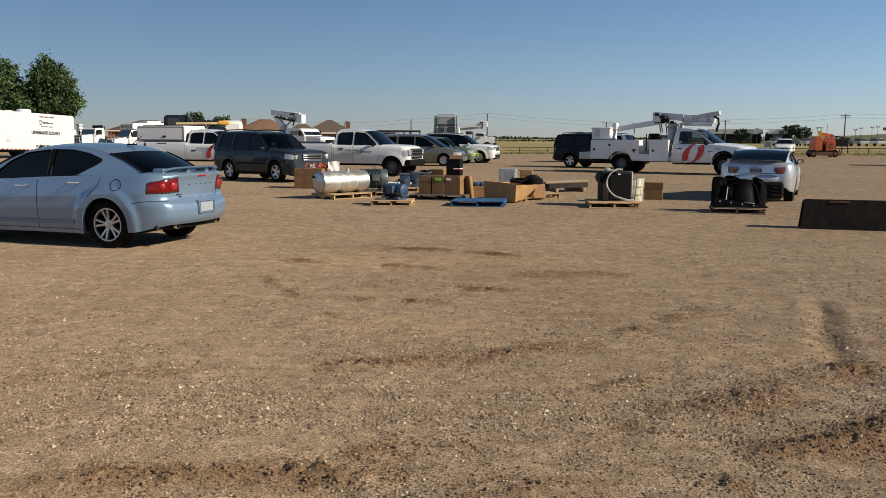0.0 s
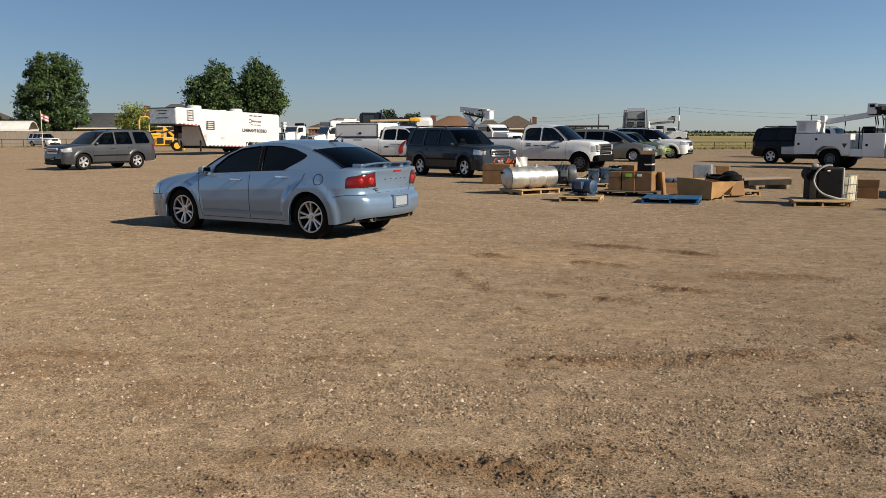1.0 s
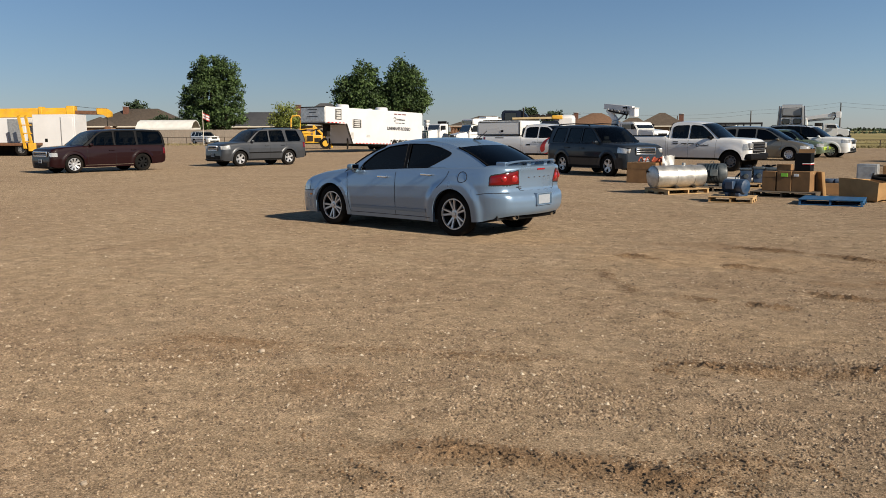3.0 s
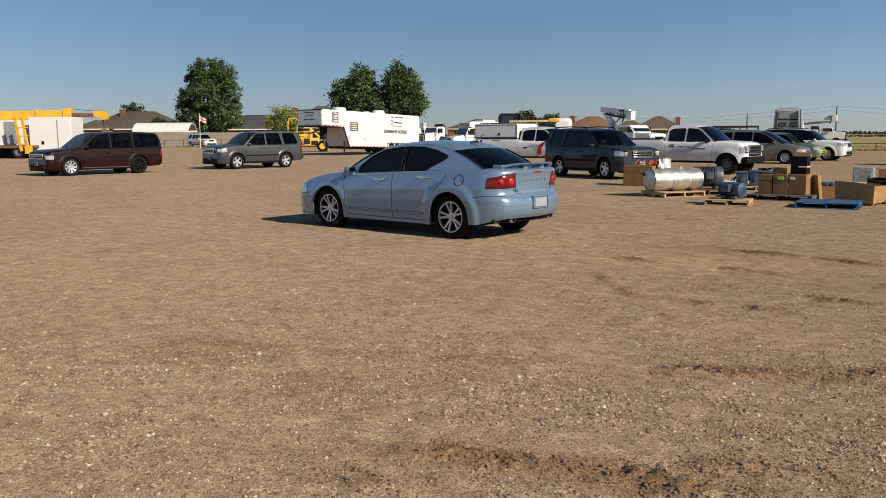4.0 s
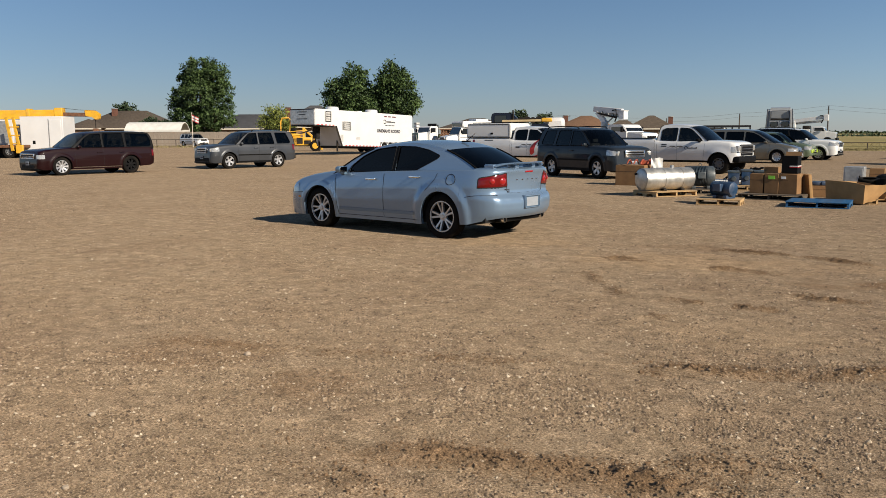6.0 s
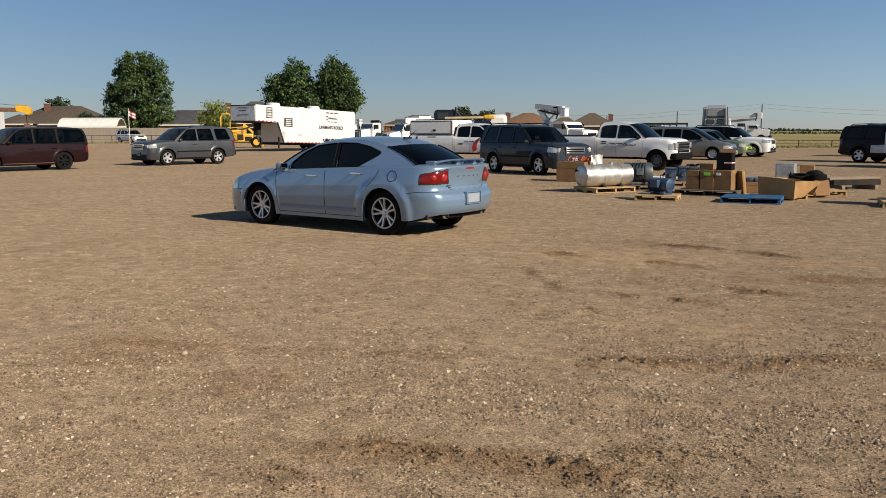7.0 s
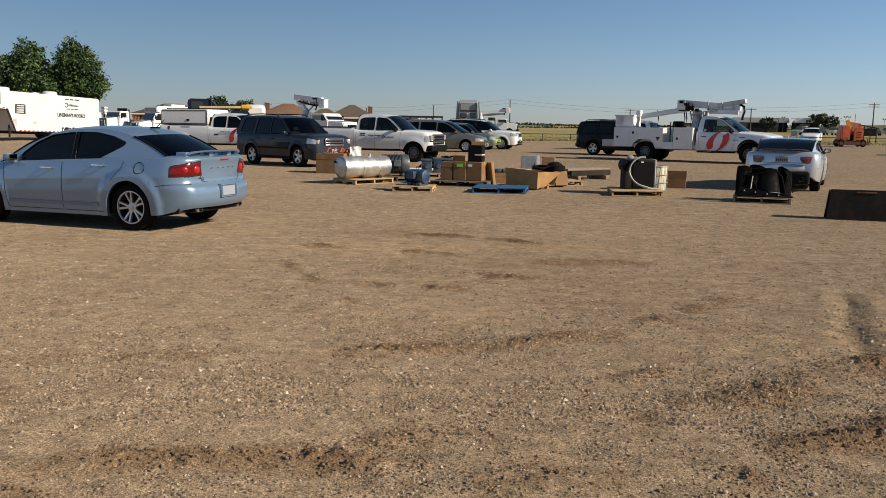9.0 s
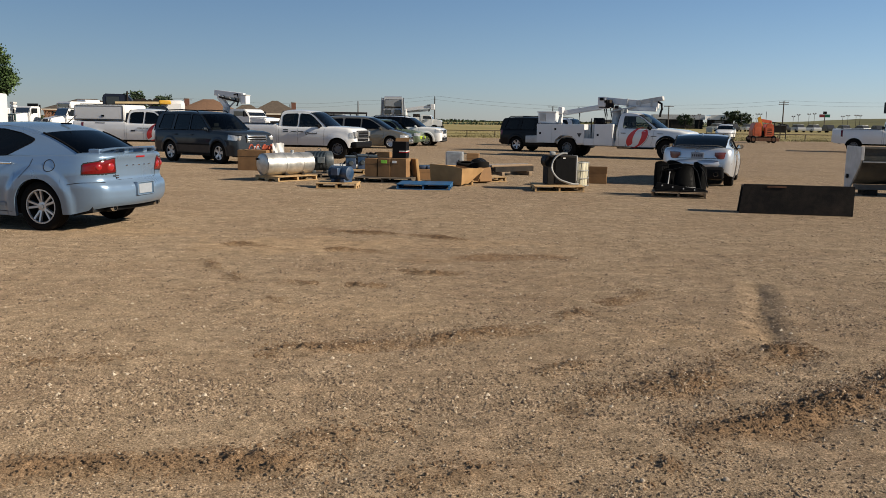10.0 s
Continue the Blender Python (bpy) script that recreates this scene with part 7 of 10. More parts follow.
# black plastic fairings on a pallet behind the coupe
pallet(6.45, 18.15, -20, OLD_WOOD, "weathered pallet under black moulded parts", 1.15, 1.0)
fa = thing("moulded_parts", pose(6.45, 18.15, PT, 0, 0, -14), "stack of black moulded vehicle fairings on a pallet", "vehicle parts")


def liner(w, h, bow, curl, m):
    """A moulded liner: a tall panel that curls over at its top, with a turned-in rim."""
    bm = bmesh.new()
    rows = []
    for i in range(11):
        t = i / 10
        row = []
        for j in range(9):
            u = 2 * j / 8 - 1
            x = u * w * (1 - 0.18 * t * t)
            y = -0.45 * bow * (1 - u * u) - 0.5 * curl * max(0.0, t - 0.55) ** 2 + 0.05 * (abs(u) > 0.9)
            row.append(bm.verts.new(m @ Vector((x, y, h * t - 0.10 * t * (u + 0.6) ** 2 * 0.4))))
        rows.append(row)
    for a, b in zip(rows, rows[1:]):
        for j in range(8):
            bm.faces.new((a[j], a[j + 1], b[j + 1], b[j]))
    bmesh.ops.solidify(bm, geom=bm.faces[:], thickness=0.018)
    return bm


for x, y, w, h, bow, curl, lean, turn in ((-0.34, 0.02, 0.20, 0.60, 0.10, 0.5, 8, 28), (-0.10, 0.10, 0.24, 0.62, 0.12, 0.4, 14, -12), (0.16, 0.0, 0.20, 0.56, 0.10, 0.6, 6, 20), (0.36, -0.02, 0.13, 0.60, 0.06, 0.3, 10, -35), (-0.20, -0.22, 0.15, 0.46, 0.08, 0.4, 16, 8), (0.10, 0.26, 0.30, 0.50, 0.10, 0.5, 4, 0)):
    part("fairing", liner(w, h, bow, curl, pose(x, y, 0.03, -lean, 0, turn)), BLACK_PLASTIC, fa, smooth=50)
for x, y, w, h, bow, curl, lean, turn in ((0.08, -0.20, 0.27, 0.56, 0.20, 0.5, 20, 6), (-0.42, -0.16, 0.13, 0.58, 0.05, 0.2, 6, 14), (0.40, 0.12, 0.18, 0.58, 0.12, 0.6, 12, -24)):
    part("fairing", liner(w, h, bow, curl, pose(x, y, 0.03, -lean, 0, turn)), BLACK_PLASTIC, fa, smooth=50)
part("base_panel", one_box(-0.54, 0.56, -0.48, 0.34, 0.0, 0.035, 0.012), BLACK_PLASTIC, fa)
part("floor_channel", prism(bmesh.new(), [(-0.56, 0.03), (0.52, 0.03), (0.50, 0.07), (0.0, 0.12), (-0.50, 0.20)], -0.46, -0.40, 0.01), BLACK_PLASTIC, fa)
for k, pts in enumerate((((-0.46, -0.36, 0.04), (-0.42, -0.36, 0.34), (-0.40, -0.32, 0.54)), ((-0.28, -0.40, 0.10), (-0.25, -0.38, 0.40), (-0.24, -0.32, 0.42)), ((-0.28, -0.42, 0.12), (0.10, -0.44, 0.10), (0.30, -0.44, 0.09)), ((0.22, -0.34, 0.55), (0.32, -0.40, 0.44), (0.38, -0.42, 0.22), (0.42, -0.44, 0.05)), ((0.38, -0.26, 0.56), (0.48, -0.32, 0.42), (0.56, -0.34, 0.10)), ((-0.46, -0.28, 0.54), (-0.1, -0.34, 0.60), (0.24, -0.34, 0.57)), ((-0.44, -0.34, 0.44), (-0.2, -0.36, 0.47), (0.0, -0.36, 0.52)))):
    part("edge_tube", path_tube(bmesh.new(), pts, 0.012, 6), LIGHT_STEEL if k in (1, 2) else BLACK_PLASTIC, fa)
for x, z in ((-0.40, 0.18), (-0.18, 0.15), (0.05, 0.12), (0.28, 0.10)):
    part("bolt_head", lathe(bmesh.new(), [(0.0, -0.49), (0.014, -0.49), (0.016, -0.46), (0.0, -0.46)], 10, 'Y', (x, 0, z - 0.05)), LIGHT_STEEL, fa)

# steel road barrier and the dumping hopper
ba = thing("steel_barrier", pose(7.32, 14.53, 0, 0, 0, -16.5), "blackened steel plate barrier lying on the gravel", "barrier")
bm = bmesh.new()
prism(bm, [(-0.955, 0.0), (0.955, 0.0), (0.955, 0.53), (-0.90, 0.53)], -0.02, 0.02, 0.004)
part("face_plate", bm, DARK_STEEL, ba)
part("back_plate", prism(bmesh.new(), [(-0.955, 0.0), (0.955, 0.0), (0.955, 0.50), (-0.90, 0.50)], 0.30, 0.34, 0.004), DARK_STEEL, ba)
part("top_rail", one_box(-0.90, 0.95, 0.02, 0.30, 0.46, 0.50, 0.006), DARK_STEEL, ba)
part("lift_slot", one_box(-0.50, -0.18, -0.028, -0.018, 0.475, 0.50, 0.004), RUST, ba)
for x in (-0.3, 0.2, 0.62):
    part("stiffener", one_box(x - 0.02, x + 0.02, 0.02, 0.3, 0.0, 0.46, 0.004), DARK_STEEL, ba)
ho = thing("dumping_hopper", pose(11.75, 18.55, 0, 0, 0, -14), "grey steel self-dumping hopper with rounded scoop", "hopper")
HOPPER_STEEL = plain("weathered_grey_steel", (0.095, 0.098, 0.092), 0.6, 0.3, 0.35, 2.5, 0.15, 0, 0.4, 0.3)
side = [(-0.55, 1.12), (0.65, 1.12), (0.66, 0.0), (0.34, 0.0), (-0.05, 0.36), (-0.40, 0.66), (-0.54, 0.82)]
for sx in (-1, 1):
    part("end_plate", prism(bmesh.new(), side, -0.015, 0.015, 0.004), LIGHT_STEEL, ho, at=pose(sx * 1.02, 0, 0, 0, 0, 90))
    part("plate_flange", one_box(sx * 1.02 - 0.035, sx * 1.02 + 0.035, -0.575, -0.545, 0.82, 1.13, 0.006), LIGHT_STEEL, ho)
    part("hinge_pin", lathe(bmesh.new(), [(0.0, sx * 1.03), (0.05, sx * 1.03), (0.05, sx * 1.08), (0.0, sx * 1.08)], 14, 'X', (0, 0.35, 0.42)), DARK_STEEL, ho)
bm = bmesh.new()
prof = chaikin([(-0.53, 1.10), (-0.53, 0.92), (-0.54, 0.79), (-0.42, 0.62), (-0.12, 0.38), (0.12, 0.27), (0.4, 0.22), (0.62, 0.30), (0.64, 0.6), (0.64, 1.10)], 2)
vs = [[bm.verts.new((x, y, z)) for x in (-1.0, 1.0)] for y, z in prof]
for a, b in zip(vs, vs[1:]):
    bm.faces.new((a[0], a[1], b[1], b[0]))
bmesh.ops.solidify(bm, geom=bm.faces[:], thickness=0.012)
part("scoop", bm, HOPPER_STEEL, ho, smooth=50)
part("front_lip", one_box(-1.0, 1.0, -0.575, -0.54, 0.77, 0.80, 0.008), GALV, ho)
part("top_rail", one_box(-1.0, 1.0, -0.57, -0.52, 1.08, 1.13, 0.01), HOPPER_STEEL, ho)
for x in (-0.6, 0.6):
    part("fork_pocket", one_box(x - 0.12, x + 0.12, -0.05, 0.62, 0.0, 0.15, 0.01), DARK_STEEL, ho)
part("base_sill", one_box(-1.0, 1.0, -0.08, 0.04, 0.13, 0.25, 0.01), HOPPER_STEEL, ho)

# scrap pipes on the ground
sc = thing("scrap_metal", pose(-11.75, 22.7, 0, 0, 0, 18), "pile of old pipes and fittings on the gravel", "scrap metal")
rng = random.Random(5)
for k in range(9):
    bm = bmesh.new()
    a, ln, r = rng.uniform(-0.35, 0.35), rng.uniform(0.7, 1.6), rng.uniform(0.03, 0.06)
    cx, cy, z = rng.uniform(-0.6, 0.7), rng.uniform(-0.4, 0.4), 0.05 + 0.05 * (k % 3)
    tube(bm, (cx - ln / 2 * math.cos(a), cy - ln / 2 * math.sin(a), z), (cx + ln / 2 * math.cos(a), cy + ln / 2 * math.sin(a), z + 0.02), r, 10)
    part("pipe", bm, (RUST, LIGHT_STEEL, DARK_STEEL, OLD_WOOD)[k % 4], sc)
for k in range(4):
    x, y = rng.uniform(-1.2, -0.2), rng.uniform(-0.3, 0.4)
    part("fitting", one_box(x - 0.12, x + 0.12, y - 0.1, y + 0.1, 0.0, rng.uniform(0.1, 0.22), 0.03), DARK_STEEL, sc)

# ---- work trucks and machines further off ----
def heavy_wheel(root, x, y, r=0.5, w=0.28, style="steel"):
    tyre, rim = wheel_meshes(style, r, w, r * 0.55)
    t = part("wheel", tyre, None, root, at=pose(x, y, r, 0, 0, 0 if y > 0 else 180))
    part("rim", rim, None, t)


def tube_bar(a, b, r):
    bm = bmesh.new()
    tube(bm, a, b, r, 8)
    return bm


GLASS_BLACK = plain("dark_window_glass", (0.012, 0.014, 0.016), 0.06, 0, 0.1, 3, 0, 1.0)
CREAM = plain("cream_sheet_steel", (0.62, 0.61, 0.57), 0.6, 0, 0.12, 1.5, 0, 0, 0.4)
GREY_GREEN = plain("faded_green_paint", (0.06, 0.12, 0.10), 0.5, 0, 0.2, 2)
ROOF_BROWN = plain("brown_asphalt_shingle", (0.105, 0.082, 0.062), 0.95, 0, 0.35, 3, 0.5, 0, 0.2, 0, 12.0)
ROOF_GREY = plain("grey_asphalt_shingle", (0.075, 0.075, 0.078), 0.95, 0, 0.35, 3, 0.5, 0, 0.2, 0, 12.0)
ROOF_RED = plain("red_brown_shingle", (0.20, 0.115, 0.068), 0.95, 0, 0.3, 3, 0.5, 0, 0.2, 0, 12.0)
BRICK = plain("tan_brick", (0.24, 0.155, 0.105), 0.9, 0, 0.25, 4, 0.4, 0, 0.3, 0, 14.0)
CHIMNEY_BRICK = plain("red_brown_brick", (0.135, 0.062, 0.043), 0.9, 0, 0.3, 5, 0.4, 0, 0.3, 0, 14.0)
POLE_WOOD = plain("creosoted_pole", (0.07, 0.055, 0.045), 0.9, 0, 0.3, 3)


MAROON_INK = plain("dark_red_lettering", (0.11, 0.014, 0.022), 0.5, 0, 0.1, 3)


def gooseneck(root):
    """Long white enclosed trailer: x forward to the nose, y to its left."""
    L = 12.2
    prof = [(0, 0.42), (9.2, 0.42), (9.9, 1.95), (L, 1.95), (L, 3.08), (L - 0.08, 3.16), (0.08, 3.16), (0, 3.08)]
    bm = bmesh.new()
    prism(bm, prof, -1.27, 1.27, 0.03)
    part("trailer_body", bm, TRAILER_WHITE, root, "white riveted sheet sides")
    part("nose_cap", one_box(L - 0.03, L + 0.05, -1.22, 1.22, 2.0, 3.1, 0.03), TANK_METAL, root)
    bm = bmesh.new()
    for k in range(23):
        x = 0.3 + 0.42 * k
        if x < 9.1:
            box(bm, x - 0.16, x + 0.05, 1.272, 1.285, 0.44, 0.50)
    for k in range(5):
        box(bm, 10.05 + 0.42 * k, 10.26 + 0.42 * k, 1.272, 1.285, 1.96, 2.02)
    s = part("reflector_strip", bm, RED_PAINT, root)
    s["kind"] = "stuff"
    for x, z, w, h in ((10.75, 2.62, 0.36, 0.40), (8.6, 1.98, 0.50, 0.33)):
        f = part("window", one_box(x - w, x + w, 1.268, 1.295, z - h, z + h, 0.012), BLACK_PLASTIC, root)
        for k in range(4):
            zz = z - h + 0.05 + k * (2 * h - 0.06) / 4
            part("louvre_pane", one_box(x - w * 0.66, x + w * 0.66, 1.29, 1.302, zz, zz + h / 2 - 0.06, 0.006), LIGHT_STEEL, f)
        for sx in (-1, 1):
            part("side_frame", one_box(x + sx * w * 0.86 - 0.02, x + sx * w * 0.86 + 0.02, 1.29, 1.305, z - h, z + h, 0.006), LIGHT_STEEL, f)
    part("hatch", one_box(9.0, 9.35, 1.268, 1.28, 0.75, 1.3, 0.01), LIGHT_STEEL, root)
    part("vent_plate", one_box(7.0, 7.45, 1.268, 1.28, 0.95, 1.15, 0.01), LIGHT_STEEL, root)
    for x in (9.2, 6.0, 4.4):
        b = bmesh.new()
        lathe(b, [(0.0, 0.32), (0.42, 0.30), (0.5, 0.24), (0.52, 0.0)] if x != 6.0 else [(0.0, 0.14), (0.25, 0.12), (0.28, 0.0)], 24, 'Z', (x, 0.3, 3.15))
        part("roof_unit", b, TRAILER_WHITE, root)
    for k in range(3):
        x = 2.35 + 0.78 * k
        heavy_wheel(root, x, 1.19, 0.38, 0.24)
        heavy_wheel(root, x, -1.19, 0.38, 0.24)
        b = bmesh.new()
        path_tube(b, [(x + 0.43 * math.cos(a), 1.28, 0.40 + 0.43 * math.sin(a)) for a in np.linspace(0.15, math.pi - 0.15, 14)], 0.035, 6)
        part("mudguard", b, GALV, root)
    part("wheel_well", one_box(1.9, 4.4, 1.262, 1.278, 0.40, 0.80, 0.01), UNDER, root)
    part("chassis_rail", one_box(0.3, 9.2, -0.9, 0.9, 0.25, 0.44), UNDER, root)
    for sy in (1, -1):
        part("landing_leg", one_box(9.30, 9.40, sy * 0.95 - 0.05, sy * 0.95 + 0.05, 0.0, 0.95, 0.01), DARK_STEEL, root)
    part("neck_coupler", one_box(10.5, 10.9, -0.22, 0.22, 0.95, 1.96, 0.03), DARK_STEEL, root)
    for sy in (1, -1):
        part("corner_trim", prism(bmesh.new(), [(9.06, 0.42), (9.24, 0.42), (9.94, 1.95), (9.76, 1.95)], sy * 1.278 - 0.008, sy * 1.278 + 0.008), DARK_STEEL, root)
    part("nose_rim", one_box(L - 0.04, L + 0.07, -1.24, 1.24, 3.08, 3.15, 0.02), DARK_STEEL, root)
    part("neck_skirt", one_box(9.95, L, -1.2, 1.2, 1.86, 1.945, 0.01), DARK_STEEL, root)
    # side lettering, read from the trailer's left side
    turn = pose(0, 0, 0, 90, 0, 180)
    lettering("LINEMAN'S RODEO", 0.36, pose(3.3, 1.285, 1.72) @ turn, INK, root, "dark bold lettering")
    for z, w, h, mat in ((2.92, 0.80, 0.045, MAROON_INK), (2.20, 0.62, 0.03, INK)):
        b = bmesh.new()
        n = 12
        for k in range(n):
            if k not in (4, 8):
                x = 3.15 - w + 2 * w * (k + 0.5) / n
                box(b, x - w / n * 0.8, x + w / n * 0.8, 1.276, 1.286, z - h, z + h)
        part("writing_bar", b, mat, root)
    b = bmesh.new()
    for k in range(8):
        x = 3.55 - 0.145 * k
        box(b, x - 0.05, x + 0.05, 1.276, 1.286, 2.42, 2.56 if k < 4 else 2.52)
    part("writing_bar", b, INK, root)
    b = bmesh.new()
    path_tube(b, [(3.85 + 0.15 * math.cos(a), 1.285, 2.49 + 0.15 * math.sin(a)) for a in np.linspace(0.4, 5.6, 20)], 0.03, 5)
    part("round_mark", b, INK, root)
    for z, w in ((2.92, 0.5), (2.72, 0.35), (2.40, 0.55)):
        part("nose_writing", one_box(L + 0.05, L + 0.056, -w, w, z - 0.035, z + 0.035), INK, root)


TRAILER_WHITE = plain("white_trailer_sheet", (0.585, 0.585, 0.59), 0.35, 0, 0.07, 0.8, 0.0, 0.3, 0.5, 0.06)
tr = thing("enclosed_trailer", pose(-30.55, 67.6, 0.0, 0, 0, math.degrees(math.atan2(-11.85, -2.76))) @ pose(0, 0, 0, 0, -1.7, 0),
           "long white gooseneck enclosed trailer with dark lettering", "trailer")
gooseneck(tr)


def cab(root, x0, x1, w, zb, zbelt, ztop, mat, rake=0.35, hood=None, hood_z=0.0):
    """A truck cab with pillars, windows and an optional bonnet."""
    bm = bmesh.new()
    prism(bm, [(x0, zb), (x1, zb), (x1, zbelt), (x1 - rake, ztop - 0.06), (x1 - rake - 0.12, ztop), (x0 + 0.1, ztop), (x0, ztop - 0.1)], -w, w, 0.05)
    c = part("cab", bm, mat, root)
    n = Vector((ztop - 0.06 - zbelt, 0, rake)).normalized()
    bm = bmesh.new()
    a, b = Vector((x1 - 0.03, 0, zbelt + 0.06)), Vector((x1 - rake * 0.95, 0, ztop - 0.12))
    vs = [bm.verts.new(p + n * 0.012 + Vector((0, sy * (w - 0.1), 0))) for p, sy in ((a, -1), (a, 1), (b, 1), (b, -1))]
    bm.faces.new(vs)
    bmesh.ops.solidify(bm, geom=bm.faces[:], thickness=0.01)
    part("windscreen", bm, GLASS_BLACK, root)
    for sy in (1, -1):
        bm = bmesh.new()
        y = sy * w
        prism(bm, [(x1 - 0.12, zbelt + 0.04), (x1 - rake * 0.9 - 0.1, ztop - 0.16), (x0 + 0.35, ztop - 0.16), (x0 + 0.35, zbelt + 0.04)], y - 0.008, y + 0.008)
        part("side_window", bm, GLASS_BLACK, root)
        part("door_gap", one_box(x0 + 0.22, x0 + 0.235, y - 0.006, y + 0.006, zb + 0.1, ztop - 0.12), SHADOW_LINE, c)
        part("door_handle", one_box(x0 + 0.28, x0 + 0.45, y - 0.02, y + 0.02, zbelt - 0.16, zbelt - 0.11, 0.006), BLACK_PLASTIC, c)
        m = part("door_mirror", one_box(x1 - 0.35, x1 - 0.22, sy * (w + 0.18) - 0.09, sy * (w + 0.18) + 0.09, zbelt, zbelt + 0.36, 0.03), BLACK_PLASTIC, root)
        b2 = bmesh.new()
        tube(b2, (x1 - 0.28, sy * w, zbelt + 0.1), (x1 - 0.28, sy * (w + 0.12), zbelt + 0.15), 0.02, 6)
        part("mirror_arm", b2, BLACK_PLASTIC, m)
    if hood:
        bm = bmesh.new()
        prism(bm, [(x1 - 0.05, zb), (hood, zb), (hood, hood_z - 0.22), (hood - 0.12, hood_z - 0.06), (x1 - 0.05, zbelt + 0.02)], -w * 0.94, w * 0.94, 0.06)
        part("bonnet", bm, mat, root)
        part("grille", one_box(hood - 0.02, hood + 0.03, -w * 0.5, w * 0.5, zb + 0.12, hood_z - 0.24, 0.02), BLACK_PLASTIC, root)
        for sy in (1, -1):
            part("headlamp", one_box(hood - 0.12, hood + 0.02, sy * w * 0.74 - 0.14, sy * w * 0.74 + 0.14, hood_z - 0.46, hood_z - 0.26, 0.03), CLEAR_LAMP, root)
        part("front_bumper", one_box(hood - 0.1, hood + 0.14, -w * 0.98, w * 0.98, zb - 0.12, zb + 0.12, 0.04), BLACK_PLASTIC, root)
    return c


# the service truck with the folded bucket boom
RAM = dict(PICKUP, tail=0.0, nose=3.38, width=2.03, axles=(-2.3, 2.3), radius=0.43, arch=0.50,
    top=[(0.0, 0.8), (0.02, 1.36), (0.1, 1.38), (1.75, 1.38), (2.1, 1.36), (2.8, 1.30), (3.15, 1.22), (3.28, 1.12), (3.35, 0.85), (3.38, 0.6)],
    shoulder=[(0.0, 0.75), (0.03, 1.28), (0.1, 1.30), (1.75, 1.29), (2.3, 1.25), (2.9, 1.18), (3.2, 1.08), (3.32, 0.8), (3.38, 0.55)], sill=[(0.0, 0.55), (1.2, 0.52), (3.0, 0.55), (3.38, 0.6)],
    cabin=(0.06, 1.82), belt=1.30, round=(0.06, 0.4), ends=(0.97, 0.8),
    outline=[(1.92, 1.28), (1.62, 1.5), (1.12, 1.86), (0.82, 1.97), (0.45, 2.0), (0.2, 1.98), (0.1, 1.9), (0.05, 1.6), (0.03, 1.28)], roof=(0.14, 0.95), mirror_x=1.5,
    panes=[[(1.62, 1.34), (1.54, 1.44), (1.16, 1.74), (0.95, 1.85), (0.32, 1.86), (0.30, 1.33)]], seats=(0.75,), seams=[[(1.72, 1.27), (1.68, 0.9), (1.6, 0.6)], [(0.14, 1.28), (0.14, 0.6)]], handles=[(0.36, 1.12)],
    patches=[("headlamp", CLEAR_LAMP, (3.05, 3.36), (0.85, 1.08), 0.006)], shelf=0.02)


def ram_pieces(root, sh):
    part("front_bumper", one_box(3.2, 3.5, -0.98, 0.98, 0.5, 0.78, 0.06), CHROME, root)
    part("arch_flare", sh.patch((1.80, 2.80), (0.9, 1.0), -1, 0.03, 24, 3, lambda u: (0.43 + math.sqrt(max(0, 0.25 - (u - 0.5) ** 2)) + 0.0, 0.43 + math.sqrt(max(0, 0.25 - (u - 0.5) ** 2)) + 0.11)), BLACK_PLASTIC, root)
    part("arch_flare", sh.patch((1.80, 2.80), (0.9, 1.0), 1, 0.03, 24, 3, lambda u: (0.43 + math.sqrt(max(0, 0.25 - (u - 0.5) ** 2)) + 0.0, 0.43 + math.sqrt(max(0, 0.25 - (u - 0.5) ** 2)) + 0.11)), BLACK_PLASTIC, root)
    for sy in (1, -1):
        emblem(root, sh, 0.98, 0.93, 0.47, sy)
        part("running_board", one_box(0.1, 1.75, sy * 0.98 - 0.1, sy * 0.98 + 0.05, 0.44, 0.50, 0.015), BLACK_PLASTIC, root)
    for z, x in ((1.12, 2.0), (1.0, 1.72)):
        part("wing_writing", one_box(x - 0.12, x + 0.12, -1.03, -1.0, z - 0.012, z + 0.012), INK, root)


